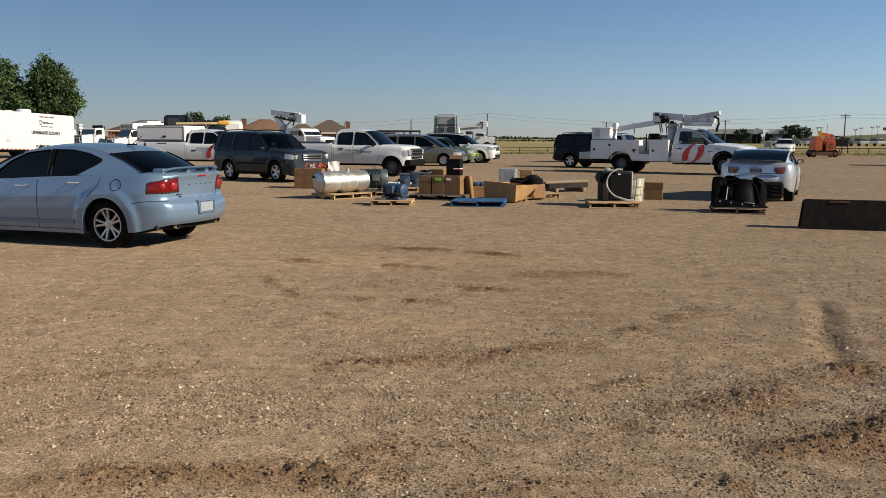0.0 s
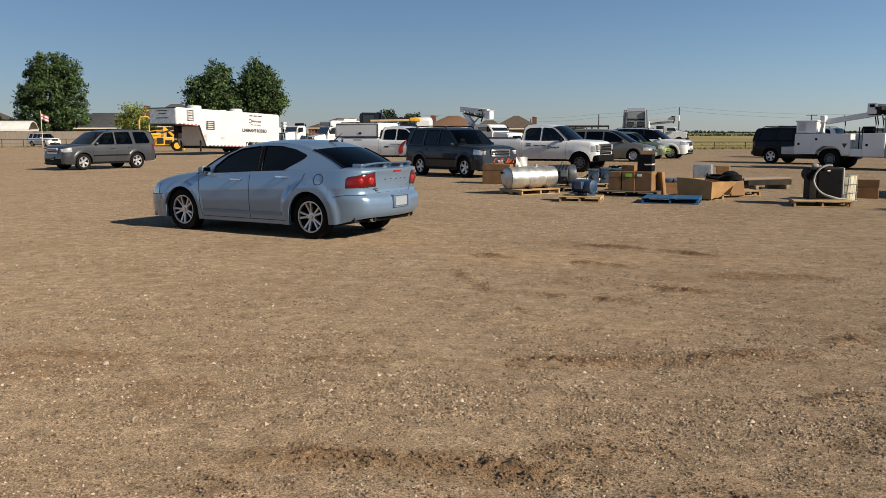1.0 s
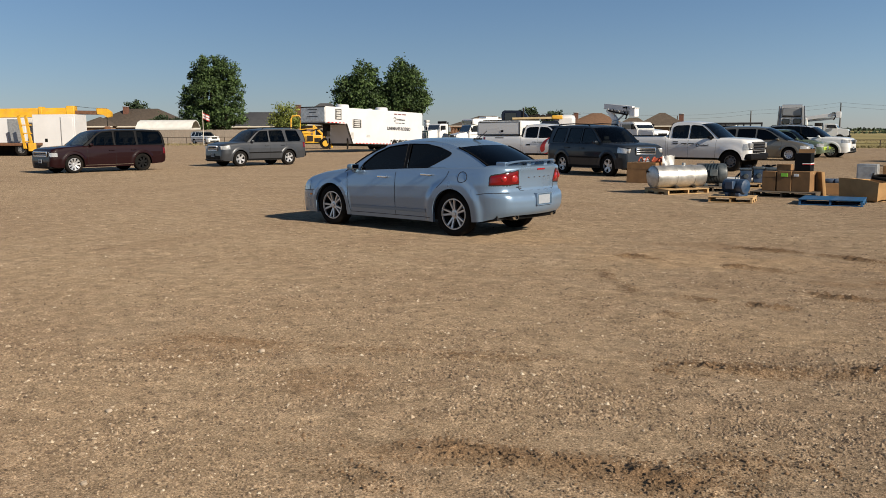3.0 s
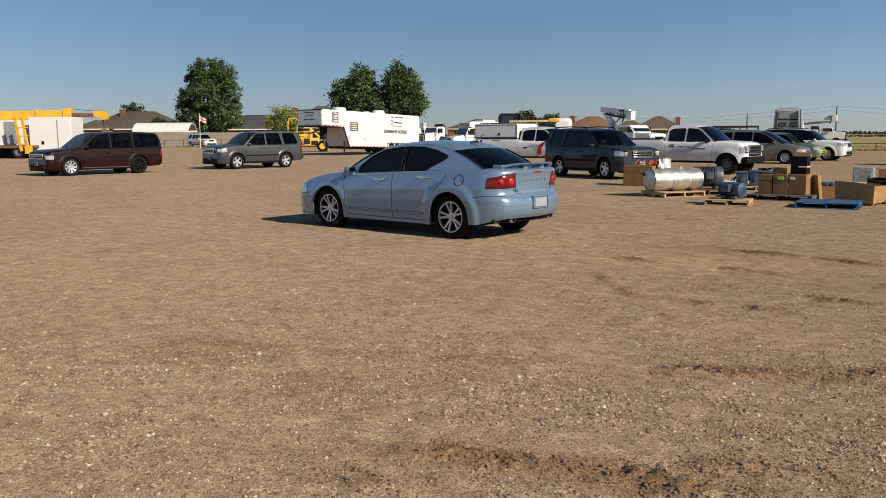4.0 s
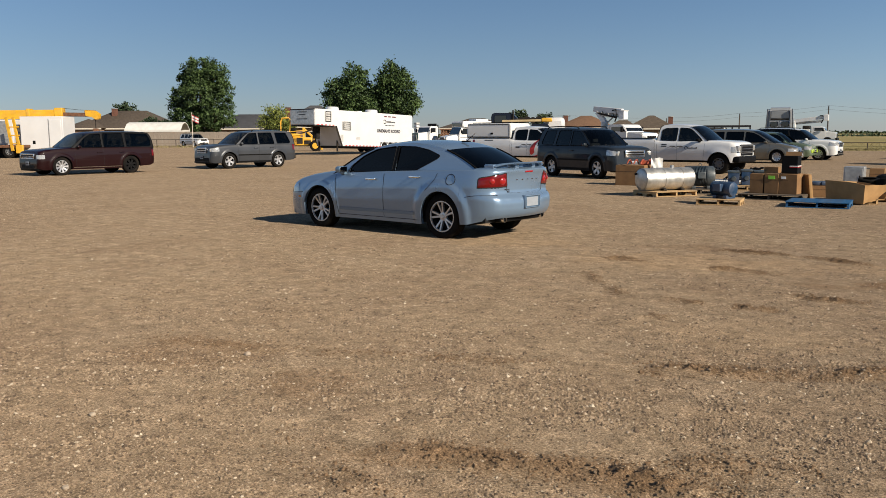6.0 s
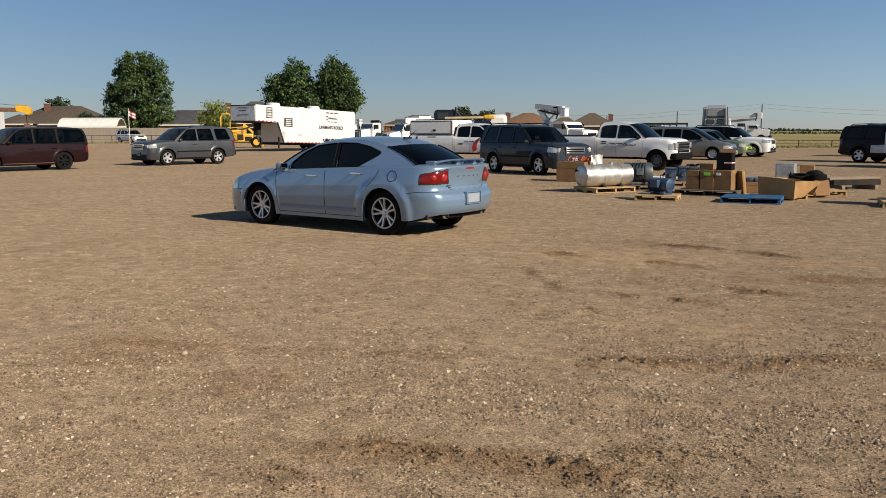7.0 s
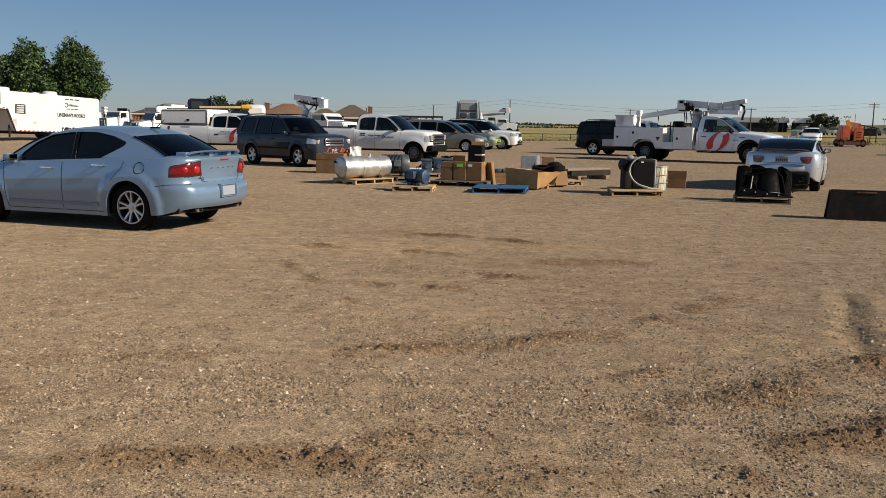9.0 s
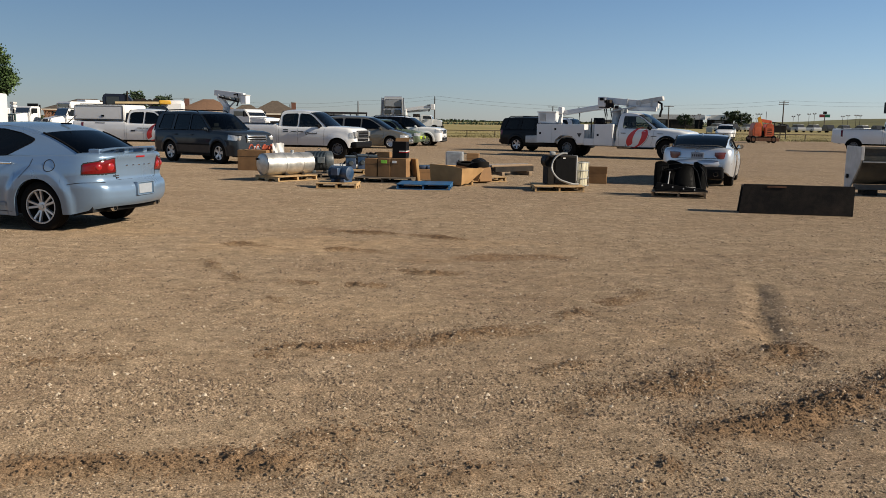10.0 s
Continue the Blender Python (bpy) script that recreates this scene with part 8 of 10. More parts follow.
RAM["pieces"] = [grille(0.78, 1.1, 0.55, 2, 0.02, CHROME, CHROME), ram_pieces]
d0 = Vector((12.04 - 8.13, 35.8 - 38.44, 0)).normalized()
svc_at = rear_wheel((12.04, 35.9), (12.04 - 4.6 * d0.x, 35.9 - 4.6 * d0.y), RAM, -1)
svc = vehicle("service_truck", RAM, svc_at, WHITE_PAINT, "white utility service truck with folded bucket boom and red emblem", "service truck", glass=MID_GLASS)
part("chassis_rail", one_box(-3.6, 0.4, -0.45, 0.45, 0.5, 0.72), UNDER, svc)
for sy in (1, -1):
    bx = bmesh.new()
    y0, y1 = (0.55, 1.16) if sy > 0 else (-1.16, -0.55)
    rear = part("rear_locker", prism(bx, [(-3.75, 0.62), (-2.86, 0.62), (-2.80, 0.80), (-2.55, 0.98), (-2.05, 0.98), (-1.80, 0.80), (-1.74, 0.62), (-1.42, 0.62), (-1.42, 1.48), (-3.75, 1.48)], y0, y1, 0.012), WHITE_PAINT, svc)
    part("front_locker", one_box(-0.95, -0.08, y0, y1, 0.55, 1.50, 0.015), WHITE_PAINT, svc)
    part("low_locker", one_box(-1.42, -0.95, y0, y1, 0.55, 0.86, 0.012), WHITE_PAINT, svc)
    yo = sy * 1.166
    for a, b, c, d in ((-3.70, -3.0, 0.68, 1.42), (-2.95, -1.50, 1.08, 1.42), (-0.90, -0.14, 0.60, 1.44)):
        part("locker_door", one_box(a, b, yo - 0.008, yo + 0.008, c, d, 0.006), WHITE_PAINT, svc)
        part("paddle_latch", one_box(a + 0.08, a + 0.18, yo - 0.014, yo + 0.014, (c + d) / 2 - 0.05, (c + d) / 2 + 0.05, 0.008), BLACK_PLASTIC, svc)
    b2 = bmesh.new()
    for k in range(8):
        box(b2, -2.65 + 0.1 * k, -2.59 + 0.1 * k, yo - 0.003, yo + 0.013, 1.12, 1.18)
    part("locker_writing", b2, INK, svc)
    part("hazard_mark", prism(bmesh.new(), [(-1.78, 1.12), (-1.52, 1.12), (-1.65, 0.88)], yo - 0.003, yo + 0.013), INK, svc)
    part("locker_recess", one_box(-2.62, -2.44, yo - 0.003, yo + 0.013, 1.26, 1.40, 0.004), BLACK_PLASTIC, svc)
part("deck", one_box(-3.75, -0.08, -0.56, 0.56, 0.72, 0.80, 0.01), DARK_STEEL, svc)
part("tail_shelf", one_box(-4.35, -3.70, -1.1, 1.1, 0.60, 0.92, 0.02), LIGHT_STEEL, svc)
part("tail_lamp", one_box(-4.37, -4.34, -1.05, -0.8, 0.68, 0.82, 0.01), TAIL_RED, svc)
bk = part("bucket", one_box(-3.85, -2.95, -0.85, 0.05, 1.49, 2.02, 0.05), TRAILER_WHITE, svc, "white fibreglass work bucket")
part("bucket_rim", one_box(-3.88, -2.92, -0.88, 0.08, 1.99, 2.05, 0.02), TRAILER_WHITE, bk)
part("bucket_step", one_box(-3.72, -3.45, -0.885, -0.85, 1.62, 1.95, 0.01), LIGHT_STEEL, bk)
part("control_head", one_box(-3.0, -2.78, -0.5, -0.2, 1.95, 2.26, 0.04), TRAILER_WHITE, bk)


def boom_beam(root, a, b, w, h, nm, mat):
    a, b = Vector(a), Vector(b)
    d = b - a
    m = Matrix.Translation(a) @ d.to_track_quat('X', 'Z').to_matrix().to_4x4()
    return part(nm, one_box(0, d.length, -w, w, -h, h, 0.03, m=m), mat, root)


boom_beam(svc, (-2.85, -0.2, 1.98), (-0.55, -0.2, 2.34), 0.11, 0.11, "lower_boom", TRAILER_WHITE)
boom_beam(svc, (-1.0, 0.12, 2.58), (1.55, 0.12, 2.36), 0.12, 0.15, "upper_boom", TRAILER_WHITE)
boom_beam(svc, (0.2, -0.02, 2.22), (1.5, -0.02, 2.18), 0.08, 0.10, "stow_arm", TRAILER_WHITE)
boom_beam(svc, (0.55, 0.12, 2.46), (1.75, 0.12, 2.66), 0.14, 0.10, "jib", LIGHT_STEEL)
part("knuckle", one_box(-1.1, -0.55, -0.35, 0.32, 2.22, 2.60, 0.06), DARK_STEEL, svc)
for x0, x1, z0, z1 in ((-1.02, -0.84, 2.56, 2.68), (-0.80, -0.66, 2.46, 2.58), (-0.62, -0.36, 2.26, 2.44), (-0.30, -0.14, 2.20, 2.34)):
    part("valve_block", one_box(x0, x1, -0.42, -0.30, z0, z1, 0.015), BLACK_PLASTIC, svc)
for x in (0.15, 0.75, 1.25):
    part("boom_clamp", one_box(x - 0.03, x + 0.03, -0.06, 0.28, 2.28 - 0.05 * x, 2.66 - 0.08 * x, 0.01), GALV, svc)
part("boom_cylinder", tube_bar((-0.5, -0.3, 2.05), (0.6, -0.14, 2.3), 0.045), GALV, svc)
part("knuckle_plate", one_box(-1.12, -0.75, -0.37, -0.33, 2.28, 2.72, 0.03), TRAILER_WHITE, svc)
part("turret", lathe(bmesh.new(), [(0.0, 0.0), (0.3, 0.0), (0.3, 0.25), (0.22, 0.4), (0.2, 1.45), (0.0, 1.5)], 20, 'Z', (-0.35, 0.1, 0.8)), LIGHT_STEEL, svc)
part("pedestal", one_box(-0.6, -0.12, -0.25, 0.42, 0.8, 1.55, 0.03), LIGHT_STEEL, svc)
part("boom_rest", one_box(0.02, 0.10, -0.3, 0.3, 0.8, 2.18, 0.01), LIGHT_STEEL, svc)
hs = bmesh.new()
path_tube(hs, [(1.55, 0.0, 2.50), (1.72, -0.05, 2.42), (1.76, -0.08, 2.2), (1.70, -0.08, 2.02), (1.68, -0.08, 1.85)], 0.05, 8)
part("hydraulic_hose", hs, BLACK_PLASTIC, svc)
for x, y in ((-0.78, -0.1), (-0.68, 0.2), (-0.9, 0.0), (-2.1, -0.1)):
    hb = bmesh.new()
    path_tube(hb, [(x, y, 1.5), (x + 0.05, y - 0.05, 1.9), (x - 0.03, y, 2.25)], 0.025, 6)
    part("hydraulic_line", hb, BLACK_PLASTIC, svc)
for x in (-1.3, -1.15):
    part("ladder_rail", one_box(x - 0.02, x + 0.02, -0.6, -0.56, 0.85, 1.75, 0.006), DARK_STEEL, svc)
part("tool_drum", lathe(bmesh.new(), [(0.0, -0.22), (0.16, -0.22), (0.16, 0.22), (0.0, 0.22)], 18, 'X', (-1.15, 0.0, 1.62)), BLACK_PLASTIC, svc)
for sy in (1, -1):
    heavy_wheel(svc, -2.3, sy * 0.62, 0.43, 0.24)


def box_truck(root, mat, wb, hood_len, ztop):
    """Conventional chassis cab: front axle, rear axle, cab and bonnet."""
    for x in (wb / 2, -wb / 2):
        for sy in (1, -1):
            heavy_wheel(root, x, sy * 1.0, 0.5, 0.28)
    part("chassis_rail", one_box(-wb / 2 - 1.2, wb / 2 + 0.6, -0.4, 0.4, 0.55, 0.85), UNDER, root)
    cab(root, wb / 2 - 1.75, wb / 2 - 0.2, 1.12, 0.75, 1.65, ztop, mat, 0.3, wb / 2 + hood_len, 1.62)


def bucket_lift(root, base, rest, mat=None):
    mat = mat or TRAILER_WHITE
    b = Vector(base)
    part("turret", lathe(bmesh.new(), [(0.0, -1.2), (0.35, -1.2), (0.3, -0.3), (0.25, 0.2), (0.0, 0.25)], 18, 'Z', b), LIGHT_STEEL, root)
    boom_beam(root, b + Vector((0, 0, 0.1)), rest, 0.16, 0.2, "boom", mat)
    boom_beam(root, b + Vector((0.1, 0.3, -0.15)), Vector(rest) + Vector((-0.2, 0.3, -0.45)), 0.12, 0.13, "second_boom", LIGHT_STEEL)
    r = Vector(rest)
    part("bucket", one_box(r.x - 0.1, r.x + 0.45, r.y - 0.35, r.y + 0.3, r.z - 0.4, r.z + 0.3, 0.06), mat, root)
    h = bmesh.new()
    path_tube(h, [r + Vector((-0.5, -0.2, 0.15)), r + Vector((-0.2, -0.28, 0.2)), r + Vector((-0.12, -0.3, -0.3)), r + Vector((-0.3, -0.2, -0.65))], 0.06, 7)
    part("hydraulic_hose", h, BLACK_PLASTIC, root)


# bucket truck behind the grey SUV
bt = thing("bucket_truck", pose(-10.5, 58.3, 0, 0, 0, -22), "white bucket truck with raised folded boom", "bucket truck", "bucket trucks")
box_truck(bt, WHITE_PAINT, 4.2, 1.0, 2.15)
part("utility_body", one_box(-3.3, 0.15, -1.15, 1.15, 0.8, 1.7, 0.03), WHITE_PAINT, bt)
part("turret", lathe(bmesh.new(), [(0.0, 1.7), (0.32, 1.7), (0.26, 2.0), (0.24, 2.25), (0.0, 2.3)], 18, 'Z', (-0.55, 0, 0)), LIGHT_STEEL, bt)
boom_beam(bt, (-1.40, 0, 3.24), (0.85, 0, 3.02), 0.15, 0.19, "upper_boom", TRAILER_WHITE)
boom_beam(bt, (-0.9, 0.1, 2.86), (0.7, 0.1, 2.74), 0.13, 0.12, "folded_boom", LIGHT_STEEL)
boom_beam(bt, (-1.25, 0.2, 3.05), (-0.50, 0.1, 2.2), 0.14, 0.17, "lower_boom", TRAILER_WHITE)
boom_beam(bt, (-1.0, -0.2, 2.95), (0.55, -0.2, 2.62), 0.05, 0.06, "levelling_rod", DARK_STEEL)
boom_beam(bt, (-0.4, 0.15, 2.3), (0.3, 0.05, 2.86), 0.05, 0.05, "boom_cylinder", GALV)
bk2 = part("bucket", one_box(0.70, 1.15, -0.3, 0.25, 2.48, 3.08, 0.06), TRAILER_WHITE, bt, "white fibreglass work bucket")
part("bucket_rim", one_box(0.68, 1.17, -0.32, 0.27, 3.04, 3.10, 0.02), LIGHT_STEEL, bk2)
part("hydraulic_hose", path_tube(bmesh.new(), [(0.2, -0.25, 3.1), (0.5, -0.3, 3.15), (0.62, -0.34, 2.7), (0.45, -0.3, 2.35)], 0.05, 7), BLACK_PLASTIC, bt)
for k in range(4):
    boom_beam(bt, (-1.1 + 0.42 * k, -0.12, 3.16 - 0.07 * k), (-0.9 + 0.42 * k, -0.22, 2.86 - 0.07 * k), 0.03, 0.03, "link_strut", DARK_STEEL if k % 2 else LIGHT_STEEL)
# bucket truck by the field
bt = thing("bucket_truck", pose(3.7, 107.0, 0, 0, 0, -8), "white bucket truck with its boom sloping up", "bucket truck", "bucket trucks")
box_truck(bt, WHITE_PAINT, 4.0, 0.9, 2.2)
part("utility_body", one_box(-3.4, 0.1, -1.15, 1.15, 0.8, 1.9, 0.03), WHITE_PAINT, bt)
bucket_lift(bt, (-1.8, 0, 2.7), (1.5, 0.0, 3.25))
part("reel", one_box(-0.7, 0.0, -0.9, 0.9, 1.9, 2.3, 0.05), DARK_STEEL, bt)

# road tractor seen from behind
SOFT_WHITE = paint("greyish_white_cab_paint", (0.34, 0.35, 0.36), 0.0, 0.35, 0.04)
SOFT_GREY = paint("soft_grey_fairing_paint", (0.20, 0.21, 0.22), 0.0, 0.4, 0.04)
st = thing("road_tractor", pose(0.35, 84.5, 0, 0, 0, 86), "white road tractor with tall grey sleeper cab", "truck")
for x in (2.2, -1.4, -2.7):
    for sy in (1, -1):
        heavy_wheel(st, x, sy * 1.0, 0.52, 0.4 if x < 0 else 0.28)
part("chassis_rail", one_box(-3.4, 2.8, -0.42, 0.42, 0.7, 1.0), UNDER, st)
def drawn_in(bm):
    """Narrows a cab towards its roof."""
    for v in bm.verts:
        v.co.y *= 1 - 0.13 * max(0.0, (v.co.z - 1.9) / 1.9)
    return bm


part("sleeper", drawn_in(prism(bmesh.new(), [(-0.6, 1.0), (2.4, 1.0), (2.6, 2.2), (1.9, 2.9), (1.5, 3.5), (0.6, 3.86), (-0.2, 3.86), (-0.6, 3.72)], -1.18, 1.18, 0.2)), SOFT_WHITE, st)
part("back_panel", drawn_in(one_box(-0.66, -0.56, -0.90, 0.90, 2.78, 3.55, 0.10)), SOFT_GREY, st)
# a solid dark strip stands in for shade below the back panel
part("panel_shade_strip", drawn_in(one_box(-0.68, -0.58, -0.86, 0.86, 2.70, 2.80, 0.03)), DARK_STEEL, st)
for sy in (1, -1):
    f = one_box(-0.95, -0.5, sy * 1.2 - 0.05, sy * 1.2 + 0.05, 1.0, 3.70, 0.05)
    part("fairing", drawn_in(f), GUNMETAL, st)
    w = part("rear_window", one_box(-0.66, -0.60, sy * 0.48 - 0.40, sy * 0.48 + 0.40, 2.00, 2.62, 0.08), WHITE_PAINT, st)
    part("window_pane", one_box(-0.68, -0.64, sy * 0.48 - 0.33, sy * 0.48 + 0.33, 2.07, 2.55, 0.06), GLASS_BLACK, w)
part("bonnet", prism(bmesh.new(), [(2.4, 0.8), (3.8, 0.8), (3.8, 1.5), (2.5, 1.95)], -1.1, 1.1, 0.06), WHITE_PAINT, st)
part("fifth_wheel", one_box(-2.6, -1.4, -0.5, 0.5, 1.0, 1.16, 0.04), DARK_STEEL, st)

# black stake trailer behind the pickup
sk = thing("stake_trailer", pose(-4.4, 62.9, 0, 0, 0, 22), "black low trailer with open rails and gear", "trailer")
part("deck", one_box(-2.6, 2.6, -1.1, 1.1, 0.75, 0.9, 0.02), DARK_STEEL, sk)
for x in (-2.5, -1.25, 0.0, 1.25, 2.5):
    for sy in (1, -1):
        part("stake", one_box(x - 0.04, x + 0.04, sy * 1.08 - 0.04, sy * 1.08 + 0.04, 0.9, 2.05, 0.008), BLACK_PAINT, sk)
for z in (1.3, 1.7, 2.03):
    for sy in (1, -1):
        part("rail", one_box(-2.55, 2.55, sy * 1.1 - 0.02, sy * 1.1 + 0.02, z - 0.09, z + 0.05, 0.006), BLACK_PAINT, sk)
part("load", one_box(-2.3, 1.0, -0.8, 0.8, 0.9, 1.92, 0.06), BLACK_PAINT, sk)
for x in (-0.5, 0.5):
    for sy in (1, -1):
        heavy_wheel(sk, x, sy * 1.0, 0.38, 0.22)

# machines behind the topper truck: a dark cab, a yellow beam, pale drums
TAN_BOOM = plain("faded_yellow_paint", (0.46, 0.36, 0.20), 0.6, 0, 0.2, 2, 0.1, 0, 0.4, 0.3)
dg = thing("digger_truck", pose(-17.6, 61.6, 0, 0, 0, 12), "dark blue truck carrying a yellow boom", "truck")
box_truck(dg, NAVY_PAINT, 4.6, 0.9, 2.3)
part("machine_cab", prism(bmesh.new(), [(-2.4, 1.6), (-0.6, 1.6), (-0.5, 2.7), (-0.9, 3.1), (-2.3, 3.12), (-2.45, 2.9)], -0.8, 0.8, 0.06), NAVY_PAINT, dg)
part("cab_window", one_box(-2.2, -1.3, -0.82, -0.79, 2.2, 2.95, 0.04), GLASS_BLACK, dg)
part("exhaust_stack", lathe(bmesh.new(), [(0.0, 0.0), (0.06, 0.0), (0.06, 1.0), (0.0, 1.0)], 12, 'Z', (-0.8, -0.85, 2.3)), DARK_STEEL, dg)
boom_beam(dg, (-1.6, -1.0, 2.50), (2.0, -1.0, 2.54), 0.14, 0.08, "yellow_boom", TAN_BOOM)
part("boom_end", one_box(1.3, 2.1, -1.18, -0.82, 2.42, 2.72, 0.08), YELLOW_PAINT, dg)
for k in range(4):
    part("winch", lathe(bmesh.new(), [(0.0, -0.15), (0.24, -0.15), (0.24, 0.15), (0.0, 0.15)], 14, 'Y', (-0.2 + 0.42 * k, -0.3, 2.56 + 0.06 * (k % 2))), DARK_STEEL, dg)
part("pale_tank", one_box(1.4, 3.0, -0.7, 0.5, 1.7, 2.75, 0.25), TRAILER_WHITE, dg)

# dump truck and bus
def wheel_arch(root, x, y, r, mat):
    """A half-round wing over a wheel."""
    arc = [(x + r * math.cos(a), 0.45 + r * math.sin(a)) for a in np.linspace(-0.1, math.pi + 0.1, 13)]
    arc += [(x + (r - 0.14) * math.cos(a), 0.45 + (r - 0.14) * math.sin(a)) for a in np.linspace(math.pi + 0.1, -0.1, 13)]
    part("wing", prism(bmesh.new(), arc, y - 0.2, y + 0.2, 0.02), mat, root)


du = thing("dump_truck", pose(-36.9, 89.6, 0, 0, 0, -112) @ Matrix.Scale(0.86, 4), "white bonneted work truck with green grille guard", "truck")
for x in (1.9, -2.2):
    for sy in (1, -1):
        heavy_wheel(du, x, sy * 1.0, 0.5, 0.30)
part("chassis_rail", one_box(-3.4, 2.9, -0.42, 0.42, 0.55, 0.95), UNDER, du)
part("bonnet", prism(bmesh.new(), [(0.9, 0.95), (2.85, 0.95), (2.95, 1.2), (2.9, 1.85), (2.7, 1.93), (0.9, 2.1)], -0.78, 0.78, 0.08), WHITE_PAINT, du)
c = part("cab", prism(bmesh.new(), [(-0.65, 0.95), (1.05, 0.95), (1.05, 2.08), (0.82, 2.70), (0.68, 2.84), (-0.5, 2.84), (-0.65, 2.70)], -1.1, 1.1, 0.05), WHITE_PAINT, du)
part("windscreen", prism(bmesh.new(), [(1.06, 2.12), (1.09, 2.12), (0.87, 2.68), (0.84, 2.68)], -0.95, 0.95), GLASS_BLACK, c)
for sy in (1, -1):
    wheel_arch(du, 1.9, sy * 1.0, 0.72, WHITE_PAINT)
    part("side_window", one_box(-0.15, 0.72, sy * 1.105 - 0.01, sy * 1.105 + 0.01, 2.05, 2.62, 0.01), GLASS_BLACK, c)
    part("door_seam", one_box(-0.30, -0.27, sy * 1.10 - 0.004, sy * 1.10 + 0.004, 1.0, 2.7), INK, c)
    part("step_tank", one_box(-0.6, 0.9, sy * 0.95 - 0.2, sy * 0.95 + 0.2, 0.45, 0.92, 0.05), DARK_STEEL, du)
    part("mirror", one_box(0.9, 0.98, sy * 1.36 - 0.10, sy * 1.36 + 0.10, 1.95, 2.5, 0.02), BLACK_PLASTIC, du)
    part("headlamp", lathe(bmesh.new(), [(0.0, 0.0), (0.10, 0.0), (0.09, 0.04), (0.0, 0.06)], 14, 'X', (3.11, sy * 0.86, 1.15)), LIGHT_STEEL, du)
part("grille_guard", one_box(2.96, 3.06, -1.0, 1.0, 0.62, 1.95, 0.03), GREY_GREEN, du)
for k in range(7):
    part("grille_bar", one_box(3.06, 3.11, -0.78 + 0.24 * k, -0.70 + 0.24 * k, 0.95, 1.75, 0.01), LIGHT_STEEL, du)
part("bumper", one_box(2.98, 3.22, -1.15, 1.15, 0.42, 0.78, 0.04), DARK_STEEL, du)
part("exhaust_stack", lathe(bmesh.new(), [(0.0, 1.0), (0.09, 1.0), (0.09, 3.05), (0.0, 3.05)], 12, 'Z', (-0.8, 0.9, 0)), DARK_STEEL, du)
part("headboard", one_box(-1.0, -0.9, -1.1, 0.5, 0.95, 3.2, 0.02), DARK_STEEL, du)
part("flat_bed", one_box(-3.8, -0.95, -1.15, 1.15, 0.95, 1.15, 0.02), RUST, du)
for k in range(5):
    x = -1.2 - 0.55 * k
    boom_beam(du, (x, 1.05, 1.15), (x - 0.5, 1.05, 2.3 - 0.1 * k), 0.05, 0.05, "rack_brace", RUST)
    boom_beam(du, (x - 0.5, 1.05, 1.15), (x, 1.05, 2.4 - 0.1 * k), 0.05, 0.05, "rack_brace", RUST)
for z in (1.75, 2.45):
    part("rack_rail", one_box(-3.7, -1.0, 1.0, 1.1, z - 0.05, z + 0.05, 0.01), RUST, du)

lf = thing("lift_truck", pose(-41.2, 94.1, 0, 0, 0, -120), "white truck with a raised narrow platform", "truck")
box_truck(lf, WHITE_PAINT, 4.0, 0.9, 2.3)
for k in range(3):
    part("platform_frame", one_box(-1.25, -0.75, -0.3, 0.3, 2.0 + 0.36 * k, 2.24 + 0.36 * k, 0.05), (LIGHT_STEEL, TRAILER_WHITE)[k % 2], lf)
part("platform_post", one_box(-1.15, -0.85, -0.2, 0.2, 0.85, 2.9, 0.03), LIGHT_STEEL, lf)

bu = thing("shuttle_bus", pose(-31.85, 88.3, 0, 0, 0, -126) @ Matrix.Scale(0.94, 4), "white bonneted shuttle bus with dark windows and silver grille", "bus")
for x in (2.35, -2.4):
    for sy in (1, -1):
        heavy_wheel(bu, x, sy * 0.98, 0.44, 0.26)
part("chassis_rail", one_box(-4.2, 3.3, -0.42, 0.42, 0.40, 0.7), UNDER, bu)
part("bonnet", prism(bmesh.new(), [(1.5, 0.68), (3.30, 0.68), (3.42, 0.9), (3.36, 1.30), (3.15, 1.40), (1.6, 1.64)], -0.86, 0.86, 0.10), WHITE_PAINT, bu)
c = part("cab", prism(bmesh.new(), [(0.1, 0.55), (1.72, 0.55), (1.78, 1.60), (1.36, 2.42), (0.1, 2.46)], -1.06, 1.06, 0.05), WHITE_PAINT, bu)
part("windscreen", prism(bmesh.new(), [(1.775, 1.66), (1.81, 1.66), (1.44, 2.36), (1.405, 2.36)], -0.93, 0.93), GLASS_BLACK, c)
b = part("bus_body", prism(bmesh.new(), [(-4.4, 0.60), (0.25, 0.60), (0.25, 2.42), (1.30, 2.44), (1.36, 2.95), (1.15, 3.14), (-4.25, 3.14), (-4.4, 3.0)], -1.2, 1.2, 0.06), WHITE_PAINT, bu)
part("destination_sign", one_box(1.35, 1.39, -0.95, 0.95, 2.54, 2.92, 0.02), GLASS_BLACK, b)
